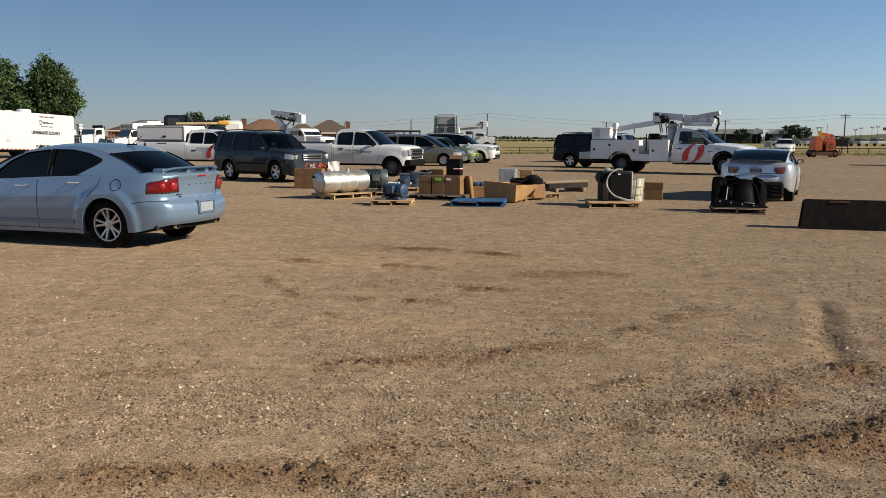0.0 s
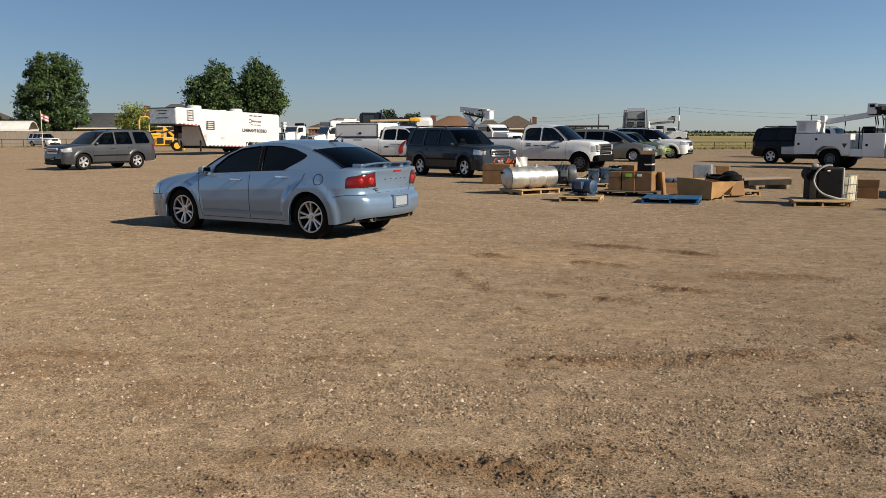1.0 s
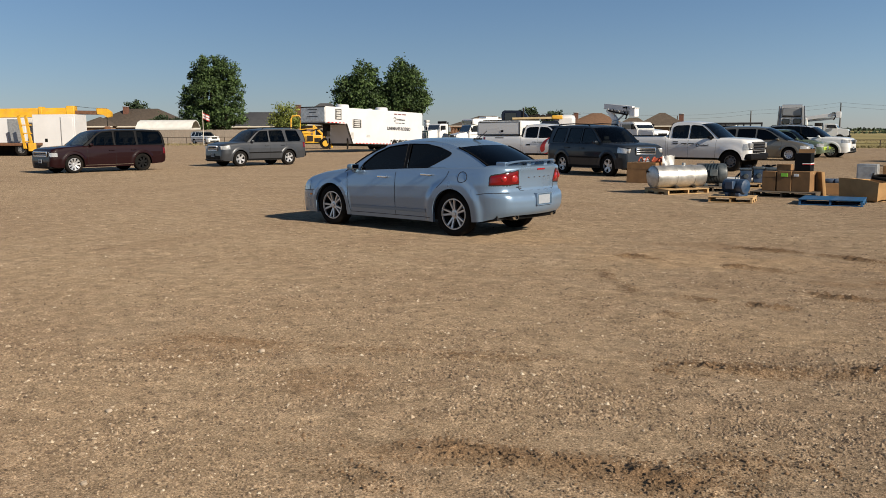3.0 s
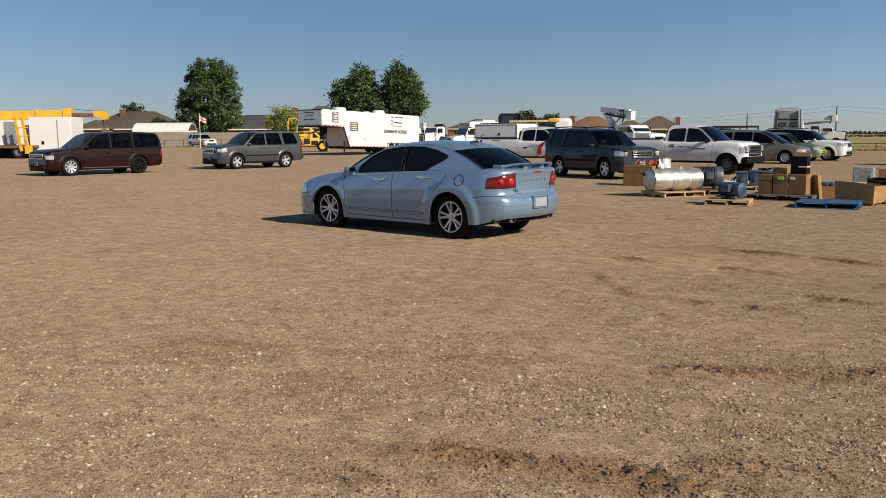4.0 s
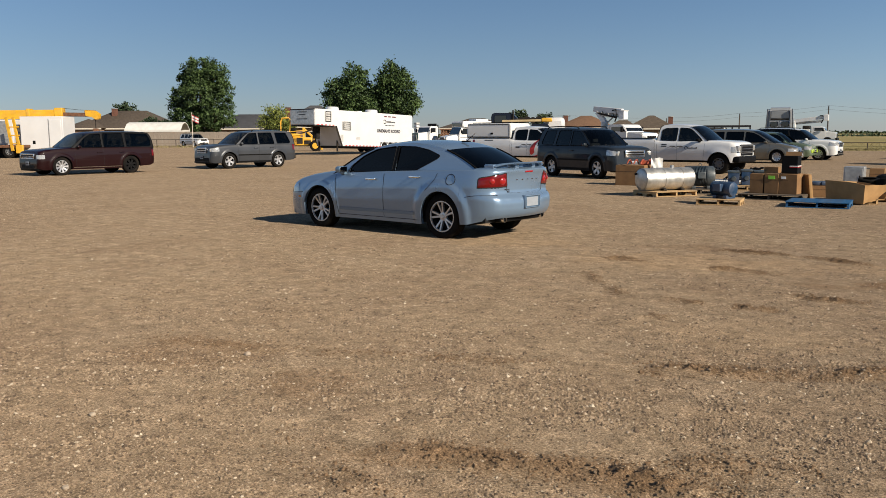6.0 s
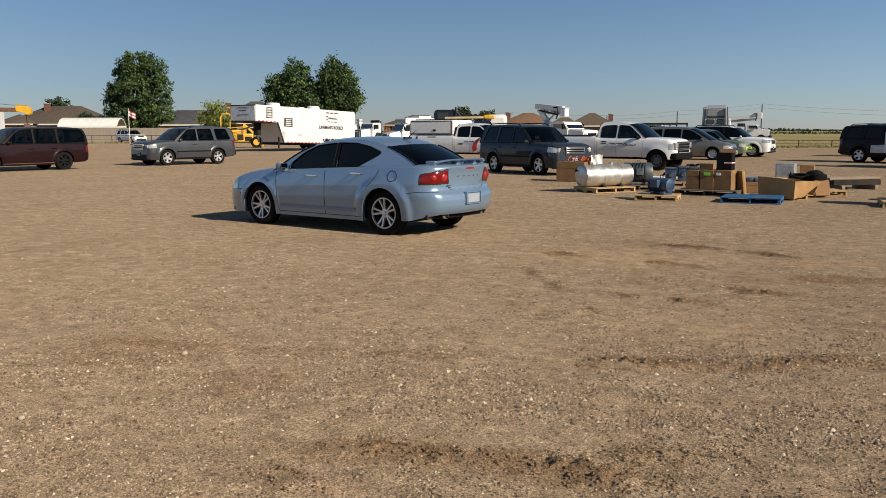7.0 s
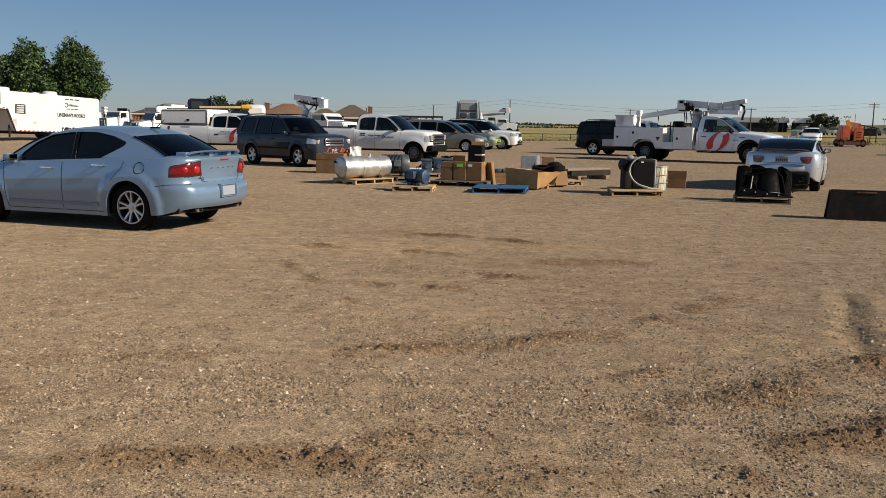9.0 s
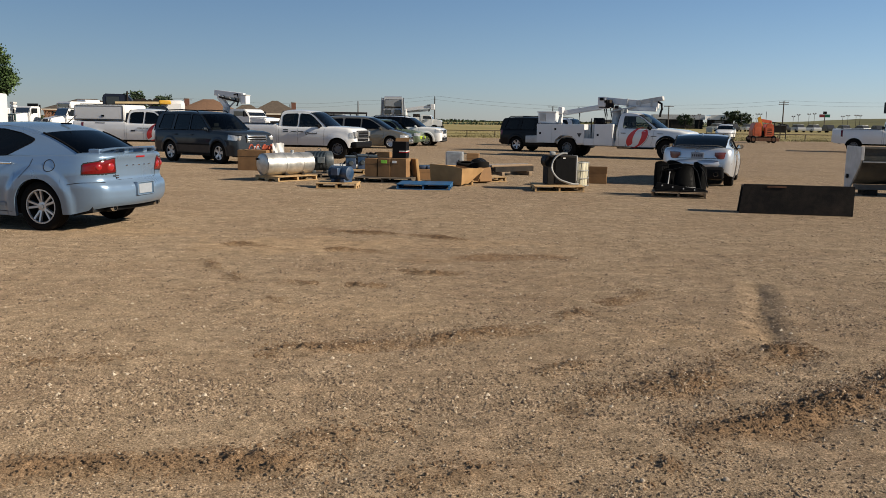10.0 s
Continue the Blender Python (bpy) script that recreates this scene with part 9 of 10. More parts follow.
for sy in (1, -1):
    wheel_arch(bu, 2.35, sy * 0.98, 0.62, WHITE_PAINT)
    part("door_window", prism(bmesh.new(), [(0.55, 1.62), (1.48, 1.62), (1.18, 2.30), (0.55, 2.30)], sy * 1.065 - 0.01, sy * 1.065 + 0.01), GLASS_BLACK, c)
    part("door_seam", one_box(0.42, 0.45, sy * 1.062 - 0.004, sy * 1.062 + 0.004, 0.6, 2.4), INK, c)
    for k in range(4):
        part("bus_window", one_box(-0.95 - 1.12 * k, 0.05 - 1.12 * k, sy * 1.205 - 0.01, sy * 1.205 + 0.01, 1.55, 2.66, 0.008), GLASS_BLACK, b)
    for z in (1.22, 1.34):
        part("side_stripe", one_box(-4.3, 0.2, sy * 1.205 - 0.006, sy * 1.205 + 0.006, z - 0.025, z + 0.025), INK, b)
    part("cab_stripe", one_box(0.3, 1.6, sy * 1.064 - 0.006, sy * 1.064 + 0.006, 1.25, 1.31), INK, c)
    part("skirt", one_box(-1.6, 1.5, sy * 1.0 - 0.1, sy * 1.0 + 0.1, 0.35, 0.58, 0.02), DARK_STEEL, bu)
    part("headlamp", one_box(3.30, 3.44, sy * 0.70 - 0.14, sy * 0.70 + 0.14, 0.95, 1.18, 0.04), LIGHT_STEEL, bu)
    m = part("mirror", one_box(1.62, 1.70, sy * 1.42 - 0.11, sy * 1.42 + 0.11, 1.75, 2.15, 0.02), BLACK_PLASTIC, bu)
    boom_beam(m, (1.6, sy * 1.05, 1.72), (1.66, sy * 1.40, 1.85), 0.02, 0.02, "mirror_arm", BLACK_PLASTIC)
gr = part("grille", one_box(3.38, 3.46, -0.48, 0.48, 0.84, 1.30, 0.02), LIGHT_STEEL, bu)
for k in range(4):
    part("grille_bar", one_box(3.46, 3.475, -0.43, 0.43, 0.88 + 0.105 * k, 0.945 + 0.105 * k), DARK_STEEL, gr)
part("bumper", one_box(3.36, 3.62, -1.08, 1.08, 0.38, 0.72, 0.05), DARK_STEEL, bu)
part("roof_unit", one_box(-2.6, -0.8, -0.8, 0.8, 3.14, 3.38, 0.08), TRAILER_WHITE, bu)

# yellow machine behind the trailer's neck
ym = thing("wheel_loader", pose(-42.9, 71.2, 0, 0, 0, 31) @ Matrix.Scale(1.3, 4), "yellow compact digging machine with roll frame", "machine")
for x in (-0.95, 1.15):
    for sy in (1, -1):
        w = heavy_wheel(ym, x, sy * 0.7, 0.40, 0.32)
        part("wheel_disc", lathe(bmesh.new(), [(0.0, 0.02), (0.12, 0.02), (0.22, 0.0), (0.22, -0.04)], 18, 'Y', (x, sy * 0.7 - 0.17, 0.40)), YELLOW_PAINT, ym)
part("machine_body", one_box(-0.95, 0.95, -0.6, 0.6, 0.42, 1.02, 0.08), YELLOW_PAINT, ym)
part("engine_cover", one_box(-0.85, 0.10, -0.55, 0.55, 1.02, 1.30, 0.06), YELLOW_PAINT, ym)
gr = part("side_grille", one_box(-0.75, -0.15, -0.615, -0.59, 0.52, 0.95, 0.02), DARK_STEEL, ym)
for k in range(5):
    part("grille_bar", one_box(-0.72, -0.18, -0.625, -0.61, 0.56 + 0.08 * k, 0.60 + 0.08 * k, 0.004), YELLOW_PAINT, gr)
for sy in (1, -1):
    b = bmesh.new()
    path_tube(b, [(-1.35, sy * 0.6, 0.9), (-1.32, sy * 0.6, 2.2), (-1.2, sy * 0.6, 2.42), (-0.75, sy * 0.6, 2.45), (-0.62, sy * 0.6, 2.3), (-0.70, sy * 0.6, 1.2)], 0.045, 8)
    part("roll_frame", b, YELLOW_PAINT, ym)
for x, z in ((-1.2, 2.40), (-0.70, 2.42)):
    part("roll_cross_bar", tube_bar((x, -0.6, z), (x, 0.6, z), 0.04), YELLOW_PAINT, ym)
for x0, x1, z0, z1 in ((-0.2, 0.25, 0.55, 0.98), (0.35, 0.85, 0.50, 0.80), (-1.0, -0.78, 0.6, 1.2)):
    part("engine_bay", one_box(x0, x1, -0.63, -0.58, z0, z1, 0.02), DARK_STEEL, ym)
for z in (1.12, 1.42):
    part("guard_rail", tube_bar((-0.7, -0.58, z), (0.3, -0.58, z + 0.1), 0.03), YELLOW_PAINT, ym)
boom_beam(ym, (-0.3, -0.5, 1.2), (0.9, -0.5, 1.55), 0.03, 0.04, "hydraulic_ram", DARK_STEEL)
part("operator_seat", one_box(-0.6, -0.2, -0.25, 0.25, 1.28, 1.7, 0.06), BLACK_PLASTIC, ym)
for sy in (1, -1):
    part("lift_arm", one_box(0.25, 0.42, sy * 0.35 - 0.06, sy * 0.35 + 0.06, 1.0, 1.75, 0.02), YELLOW_PAINT, ym)
    boom_beam(ym, (0.35, sy * 0.35, 1.65), (1.2, sy * 0.35, 0.85), 0.06, 0.08, "push_arm", YELLOW_PAINT)
part("dozer_blade", one_box(1.55, 1.68, -0.9, 0.9, 0.08, 0.7, 0.03), YELLOW_PAINT, ym)

# crane truck with white box bodies
m0 = pose(-51.6, 46.9, 0, 0, 0, 24)
cr = thing("crane_truck", m0, "flatbed crane truck with yellow telescopic boom", "crane truck")
part("flat_deck", one_box(-6.5, 0.4, -1.2, 1.2, 0.75, 0.95, 0.03), RUST, cr)
for x in (-5.6, -0.7, -4.5):
    for sy in (1, -1):
        heavy_wheel(cr, x, sy * 0.95, 0.48, 0.3)
boom_beam(cr, (-9.4, 2.7, 3.14), (1.65, 2.7, 3.24), 0.3, 0.34, "boom_section", YELLOW_PAINT)
part("boom_collar", one_box(1.3, 1.9, 2.34, 3.06, 2.78, 3.72, 0.04), YELLOW_PAINT, cr)
part("boom_collar", one_box(-0.80, -0.55, 2.34, 3.06, 2.76, 3.66, 0.04), YELLOW_PAINT, cr)
boom_beam(cr, (1.8, 2.7, 3.22), (4.1, 2.7, 3.18), 0.16, 0.15, "inner_boom", RUST)
part("boom_head", prism(bmesh.new(), [(3.5, 3.52), (4.3, 3.50), (4.66, 3.22), (4.62, 2.86), (4.3, 2.80), (4.05, 3.06), (3.55, 3.04)], 2.5, 2.9, 0.04), YELLOW_PAINT, cr)
b = bmesh.new()
tube(b, (4.25, 2.7, 3.0), (4.25, 2.7, 1.9), 0.03, 6)
part("hoist_rope", b, DARK_STEEL, cr)
part("hook_block", one_box(4.02, 4.46, 2.55, 2.85, 1.65, 2.15, 0.08), RUST, cr)
for q in (-0.25, 0.25):
    boom_beam(cr, (-0.1 + q, -1.25, 0.55), (-0.45 + q, -1.2, 2.9), 0.06, 0.06, "boom_post", YELLOW_PAINT)
for k in range(3):
    part("post_rung", one_box(-0.55, 0.2, -1.28, -1.2, 1.0 + 0.6 * k, 1.08 + 0.6 * k, 0.01), YELLOW_PAINT, cr)
part("outrigger", one_box(-0.1, 0.4, -1.35, -1.1, 0.35, 0.95, 0.03), YELLOW_PAINT, cr)
part("cable", path_tube(bmesh.new(), [(1.6, 2.7, 3.72), (3.0, 2.7, 3.56), (4.3, 2.7, 3.50)], 0.015, 5), DARK_STEEL, cr)
bx = thing("white_box_body", pose(-50.4, 48.6, 0, 0, 0, 24), "tall white box body with a side door", "box body", "box bodies")
part("box_shell", one_box(-2.05, 1.05, -1.1, 1.2, 0.55, 3.02, 0.04), TRAILER_WHITE, bx)
part("side_door", one_box(0.05, 0.90, -1.125, -1.095, 0.7, 2.8, 0.01), TRAILER_WHITE, bx)
part("door_frame", one_box(0.0, 0.04, -1.13, -1.1, 0.7, 2.82, 0.004), GALV, bx)
part("small_hatch", one_box(-1.2, -1.0, -1.115, -1.095, 1.0, 1.25, 0.008), BLACK_PLASTIC, bx)
for x in (-1.2, 1.0):
    for sy in (1, -1):
        heavy_wheel(bx, x - 0.3, sy * 0.95, 0.38, 0.22)
bx = thing("white_box_body", pose(-54.0, 47.4, 0, 0, 0, 24), "white box body with grey doors", "box body", "box bodies")
part("box_shell", one_box(-2.4, 1.0, -1.0, 1.2, 0.95, 2.8, 0.04), TRAILER_WHITE, bx)
for a in (-2.2, -0.3):
    part("grey_door", one_box(a, a + 1.0, -1.02, -0.99, 1.05, 2.7, 0.01), GALV, bx)
part("skid", one_box(-2.4, 1.0, -0.9, 1.1, 0.0, 0.95, 0.03), DARK_STEEL, bx)

# orange boom lift by the field fence
ol = thing("boom_lift", pose(31.6, 70.2, 0, 0, 0, 168) @ Matrix.Diagonal((0.63, 0.86, 0.87, 1)), "faded orange boom lift with folded arms on four wheels", "boom lift")
for x in (-1.25, 1.35):
    for sy in (1, -1):
        heavy_wheel(ol, x, sy * 0.95, 0.36, 0.30)
part("chassis", one_box(-1.7, 1.7, -0.75, 0.75, 0.30, 0.58, 0.05), RUST, ol)
part("push_beam", one_box(-2.1, 1.8, -1.02, -0.92, 0.36, 0.52, 0.02), RUST, ol)
cv = part("turntable_cover", prism(bmesh.new(), [(-1.25, 0.62), (-0.12, 0.62), (-0.12, 1.45), (-0.35, 1.82), (-1.05, 1.86), (-1.25, 1.55)], -0.95, 0.95, 0.06), ORANGE_PAINT, ol)
for k in range(4):
    part("vent_slot", one_box(-1.0, -0.4, 0.95, 0.962, 0.85 + 0.16 * k, 0.91 + 0.16 * k, 0.004), DARK_STEEL, cv)
cw = part("counterweight", prism(bmesh.new(), [(0.28, 0.62), (1.45, 0.62), (1.50, 1.3), (1.2, 1.92), (0.45, 1.98), (0.28, 1.6)], -0.9, 0.9, 0.06), ORANGE_PAINT, ol)
part("access_door", one_box(0.5, 1.2, 0.895, 0.915, 0.8, 1.5, 0.01), ORANGE_PAINT, cw)
part("hydraulic_block", one_box(-0.14, 0.3, -0.6, 0.6, 0.58, 1.15, 0.05), DARK_STEEL, ol)
boom_beam(ol, (0.55, 0.15, 2.45), (-0.05, 0.15, 0.95), 0.13, 0.16, "boom_section", YELLOW_PAINT)
boom_beam(ol, (0.35, -0.2, 2.2), (-1.15, -0.2, 2.02), 0.11, 0.12, "boom_link", ORANGE_PAINT)
boom_beam(ol, (0.52, -0.05, 2.42), (0.25, -0.05, 1.1), 0.05, 0.05, "boom_cylinder", CREAM)
part("outrigger_beam", one_box(-1.95, 1.75, 0.98, 1.10, 0.18, 0.50, 0.03), RUST, ol)


# ---- houses, fences and poles ----
def house(x, y, deg, w, d, wall_h, ridge_h, roof_mat, label, chimney=None, wing=None):
    h = thing("house", pose(x, y, 0, 0, 0, deg), label, "house", "houses")
    part("wall", one_box(-w / 2, w / 2, -d / 2, d / 2, 0, wall_h), BRICK, h)

    def hip(x0, x1, y0, y1, z0, z1, nm="roof"):
        o = 0.5
        x0, x1, y0, y1 = x0 - o, x1 + o, y0 - o, y1 + o
        r = min(x1 - x0, y1 - y0) / 2
        bm = bmesh.new()
        c = [bm.verts.new(p) for p in ((x0, y0, z0), (x1, y0, z0), (x1, y1, z0), (x0, y1, z0))]
        if x1 - x0 >= y1 - y0:
            t = [bm.verts.new(((x0 + r), (y0 + y1) / 2, z1)), bm.verts.new((x1 - r + 0.001, (y0 + y1) / 2, z1))]
            fs = [(c[0], c[1], t[1], t[0]), (c[1], c[2], t[1]), (c[2], c[3], t[0], t[1]), (c[3], c[0], t[0])]
        else:
            t = [bm.verts.new(((x0 + x1) / 2, y0 + r, z1)), bm.verts.new(((x0 + x1) / 2, y1 - r + 0.001, z1))]
            fs = [(c[0], c[1], t[0]), (c[1], c[2], t[1], t[0]), (c[2], c[3], t[1]), (c[3], c[0], t[0], t[1])]
        for f in fs:
            bm.faces.new(f)
        bm.faces.new(c[::-1])
        rf = part(nm, bm, roof_mat, h)
        part("fascia", one_box(x0, x1, y0 - 0.03, y0 + 0.05, z0 - 0.22, z0 + 0.02), TRIM, rf)
        return rf
    hip(-w / 2, w / 2, -d / 2, d / 2, wall_h, ridge_h)
    if wing:
        wx, ww, wd, wr = wing
        part("wing_wall", one_box(wx - ww / 2, wx + ww / 2, -d / 2 - wd, -d / 2 + 0.1, 0, wall_h), BRICK, h)
        hip(wx - ww / 2, wx + ww / 2, -d / 2 - wd, -d / 2 + d * 0.3, wall_h + 0.01, wr, "wing_roof")
    for k in range(max(2, int(w / 3.2))):
        xx = -w / 2 + w * (k + 0.5) / max(2, int(w / 3.2))
        win = part("window", one_box(xx - 0.75, xx + 0.75, -d / 2 - 0.05, -d / 2 + 0.05, 0.9, 2.2, 0.02), TRIM, h)
        part("pane", one_box(xx - 0.65, xx + 0.65, -d / 2 - 0.07, -d / 2 - 0.04, 1.0, 2.1), GLASS_BLACK, win)
    if chimney:
        cx, cy, cz = chimney
        ch = part("chimney", one_box(cx - 0.45, cx + 0.45, cy - 0.4, cy + 0.4, wall_h, cz, 0.02), CHIMNEY_BRICK, h)
        part("chimney_cap", one_box(cx - 0.52, cx + 0.52, cy - 0.48, cy + 0.48, cz - 0.02, cz + 0.14, 0.02), GALV, ch)
    return h


TRIM = plain("cream_trim_paint", (0.55, 0.50, 0.42), 0.6, 0, 0.1)
house(-113.5, 128, 22, 17, 11, 2.9, 6.2, ROOF_BROWN, "brick bungalow with brown hip roof and chimney", (-2.5, -1.5, 6.5), (-6, 6, 2.5, 4.6))
house(-97, 143, 20, 15, 10, 2.8, 5.6, ROOF_GREY, "low brick house with dark grey hip roof")
house(-79.5, 138, 16, 12, 10, 3.0, 6.9, ROOF_GREY, "house with grey roof and tall brick chimney", (-4.6, -2, 6.5))
house(-34.8, 166, 8, 11, 9, 2.6, 4.95, ROOF_RED, "bungalow with red-brown tiled roof", (-4, 0, 5.0))
house(-22.6, 169, 6, 9, 8, 2.4, 4.9, ROOF_BROWN, "bungalow with steep brown hip roof", (3.6, 1, 4.6), (-5.2, 5.5, 1.5, 4.0))
house(-52, 150, 10, 12, 9, 2.6, 4.4, ROOF_BROWN, "bungalow with brown roof behind the trucks", None)

cp = thing("steel_carport", pose(-86.7, 103.2, 0, 0, 0, 21), "cream steel carport with open dark gable end", "carport")
bm = bmesh.new()
prism(bm, [(-2.2, 2.1), (-2.2, 2.4), (-1.2, 3.25), (0.0, 3.55), (1.2, 3.25), (2.2, 2.4), (2.2, 2.1), (2.1, 2.1), (2.1, 2.35), (1.1, 3.15), (0, 3.45), (-1.1, 3.15), (-2.1, 2.35), (-2.1, 2.1)], -4.2, 4.2)
part("carport_roof", bm, CREAM, cp, at=pose(0, 0, 0, 0, 0, 90))
for x in (-4.0, 0.0, 4.0):
    for y in (-2.1, 2.1):
        part("carport_post", one_box(x - 0.05, x + 0.05, y - 0.05, y + 0.05, 0, 2.15), GALV, cp)
part("gable_panel", prism(bmesh.new(), [(-2.1, 2.2), (-1.1, 3.1), (0, 3.4), (1.1, 3.1), (2.1, 2.2)], -0.02, 0.02), ROOF_GREY, cp, at=pose(-4.15, 0, 0, 0, 0, 90))

fp = thing("flagpole", pose(-73.0, 93.8, 0, 0, 0, 0), "white flagpole with a small drooping flag", "flagpole")
part("pole", tube(bmesh.new(), (0, 0, 0), (0, 0, 4.6), 0.05, 10, 0.035), TRIM, fp)
bm = bmesh.new()
rows = []
for i in range(9):
    rows.append([bm.verts.new((0.05 + 0.13 * i, 0.06 * math.sin(i * 1.1), 4.3 - 0.05 * i - 0.12 * j)) for j in range(8)])
for a, b in zip(rows, rows[1:]):
    for j in range(7):
        f = bm.faces.new((a[j], b[j], b[j + 1], a[j + 1]))
        f.material_index = 0 if j % 3 == 0 else 1
part("flag", mesh_of("flag", bm, [RED_PAINT, WHITE_SHEET], 60), None, fp)


def wood_fence(a, b, h, n_max=110):
    a, b = Vector((*a, 0)), Vector((*b, 0))
    d = b - a
    f = thing("fence", Matrix.Translation(a) @ pose(0, 0, 0, 0, 0, math.degrees(math.atan2(d.y, d.x))), "weathered grey wooden privacy fence", "fence")
    n = min(n_max, int(d.length / 0.3))
    w = d.length / n
    me = mesh_of("picket", one_box(-w * 0.48, w * 0.48, -0.012, 0.012, 0.02, h, 0.01, seg=1), FENCE_WOOD, 0)
    rng = random.Random(3)
    for k in range(n):
        part("picket", me, None, f, at=pose((k + 0.5) * w, rng.uniform(-0.01, 0.01), rng.uniform(-0.04, 0.02)))
    for z in (0.4, h - 0.4):
        part("fence_rail", one_box(0, d.length, 0.014, 0.06, z - 0.05, z + 0.05), FENCE_WOOD, f)
    for k in range(0, n + 1, 9):
        part("fence_post", one_box(k * w - 0.05, k * w + 0.05, 0.06, 0.16, 0, h + 0.02), FENCE_WOOD, f)


wood_fence((-108.0, 92.0), (-68.0, 107.8), 2.05, 130)


def pipe_fence(a, b, h=0.95, step=2.6, wire=True):
    a, b = Vector((*a, 0)), Vector((*b, 0))
    d = b - a
    f = thing("fence", Matrix.Translation(a) @ pose(0, 0, 0, 0, 0, math.degrees(math.atan2(d.y, d.x))), "dark rusty pipe fence along the field", "fence", "pipe fences")
    n = int(d.length / step)
    me = mesh_of("fence_post", tube(bmesh.new(), (0, 0, 0), (0, 0, h), 0.045, 8), RUST_DARK, 40)
    for k in range(n + 1):
        part("fence_post", me, None, f, at=pose(k * d.length / n, 0, 0))
    for z in (h, h * 0.5):
        part("fence_rail", tube(bmesh.new(), (0, 0, z), (d.length, 0, z), 0.04 if z == h else 0.012, 6), RUST_DARK, f)


RUST_DARK = plain("dark_rusted_pipe", (0.05, 0.035, 0.028), 0.85, 0.2, 0.4, 4)
pipe_fence((-6.0, 84.6), (32.0, 79.5), 0.62)
pipe_fence((32.0, 79.5), (95.0, 76.0), 0.62)
pipe_fence((-94.0, 88.5), (-62.0, 100.5), 1.0)


def pole(x, y, h, arms, label="tall wooden utility pole with a crossarm"):
    p = thing("utility_pole", pose(x, y, 0), label, "utility pole", "utility poles")
    part("shaft", tube(bmesh.new(), (0, 0, 0), (0, 0, h), 0.16, 10, 0.11), POLE_WOOD, p)
    for z in arms:
        part("crossarm", one_box(-1.1, 1.1, -0.06, 0.06, z - 0.06, z + 0.06), POLE_WOOD, p)
        for q in (-0.95, -0.4, 0.4, 0.95):
            part("insulator", tube(bmesh.new(), (q, 0, z + 0.05), (q, 0, z + 0.22), 0.05, 6), GALV, p)
    return p


POLES = [(-62.0, 212, 6.2, (5.9,)), (-50.0, 214, 6.0, (5.7,)), (-7.6, 201.7, 5.7, ()), (10.7, 205.0, 7.2, ()), (37.0, 192.0, 5.0, (4.8,)), (62.6, 188.0, 5.4, (5.2,)), (87.6, 184.8, 6.7, (6.4, 5.9)), (118.0, 181.0, 6.6, (6.3,)), (-24.0, 206, 4.9, ())]
for px, py, ph, pa in POLES:
    pole(px, py, ph, pa)
wires = thing("power_lines", pose(0, 0, 0), "thin dark power lines between the poles", "power lines")
line = sorted(POLES)
for dz in (0.1, -0.75):
    for (ax, ay, ah, _), (bx_, by_, bh, _) in zip(line, line[1:]):
        part("wire", path_tube(bmesh.new(), [(ax + (bx_ - ax) * t, ay + (by_ - ay) * t, ah + (bh - ah) * t + dz - 1.1 * t * (1 - t)) for t in np.linspace(0, 1, 9)], 0.015, 4), POLE_WOOD, wires)
for x, y, h in ((80.3, 220.9, 3.4), (81.7, 220.4, 3.8), (95.0, 215.0, 4.0), (95.8, 214.7, 4.0), (102.9, 211.3, 3.5), (104.0, 210.8, 3.9), (106.2, 209.7, 4.1), (107.3, 209.1, 4.2), (113.1, 206.1, 3.6), (114.1, 205.5, 3.8), (115.7, 204.6, 3.9), (116.5, 204.2, 3.8)):
    lp = thing("light_mast", pose(x, y, 0), "thin sports light mast against the sky", "light mast", "light masts")
    part("mast", tube(bmesh.new(), (0, 0, 0), (0, 0, h), 0.055, 8, 0.04), POLE_WOOD, lp)
    part("lamp_bracket", one_box(-0.34, 0.34, -0.03, 0.03, h - 0.06, h, 0.01), POLE_WOOD, lp)
    for q in (-0.3, 0.3):
        part("lamp_head", one_box(q - 0.14, q + 0.14, -0.12, 0.12, h, h + 0.24, 0.04), POLE_WOOD, lp)
for x, y, h in ((82.6, 182.2, 4.3), (77.9, 184.2, 3.0), (79.9, 183.4, 3.2)):
    lp = thing("light_mast", pose(x, y, 0), "bare slender dark post behind the fence", "post", "bare posts")
    part("mast", tube(bmesh.new(), (0, 0, 0), (0, 0, h), 0.07, 8, 0.05), POLE_WOOD, lp)


def road_sign(x, y, z0, z1, w, mats, box=False):
    s = thing("roadside_sign", pose(x, y, 0, 0, 0, -27), "tall roadside advertising sign on a post", "sign", "roadside signs")
    part("post", tube(bmesh.new(), (0, 0, 0), (0, 0, z0 if not box else z1 + 0.1), 0.1, 8), POLE_WOOD, s)
    n = len(mats)
    for k, m in enumerate(mats):
        part("sign_panel", one_box(-w + 2 * w * k / n, -w + 2 * w * (k + 1) / n - 0.05, -0.14, 0.14, z0, z1, 0.03), m, s)
    if box:
        part("top_panel", one_box(-0.45, 0.45, -0.12, 0.12, z1 + 0.1, z1 + 0.75, 0.03), DARK_STEEL, s)


SIGN_GREEN = plain("sign_green_panel", (0.02, 0.22, 0.10), 0.4, 0, 0.1)
SIGN_RED = plain("sign_red_panel", (0.45, 0.05, 0.04), 0.4, 0, 0.1)
road_sign(111.8, 212.5, 3.46, 4.2, 1.3, (SIGN_RED, SIGN_GREEN), True)
road_sign(118.5, 194.5, 4.4, 7.0, 1.6, (NAVY_PAINT,))

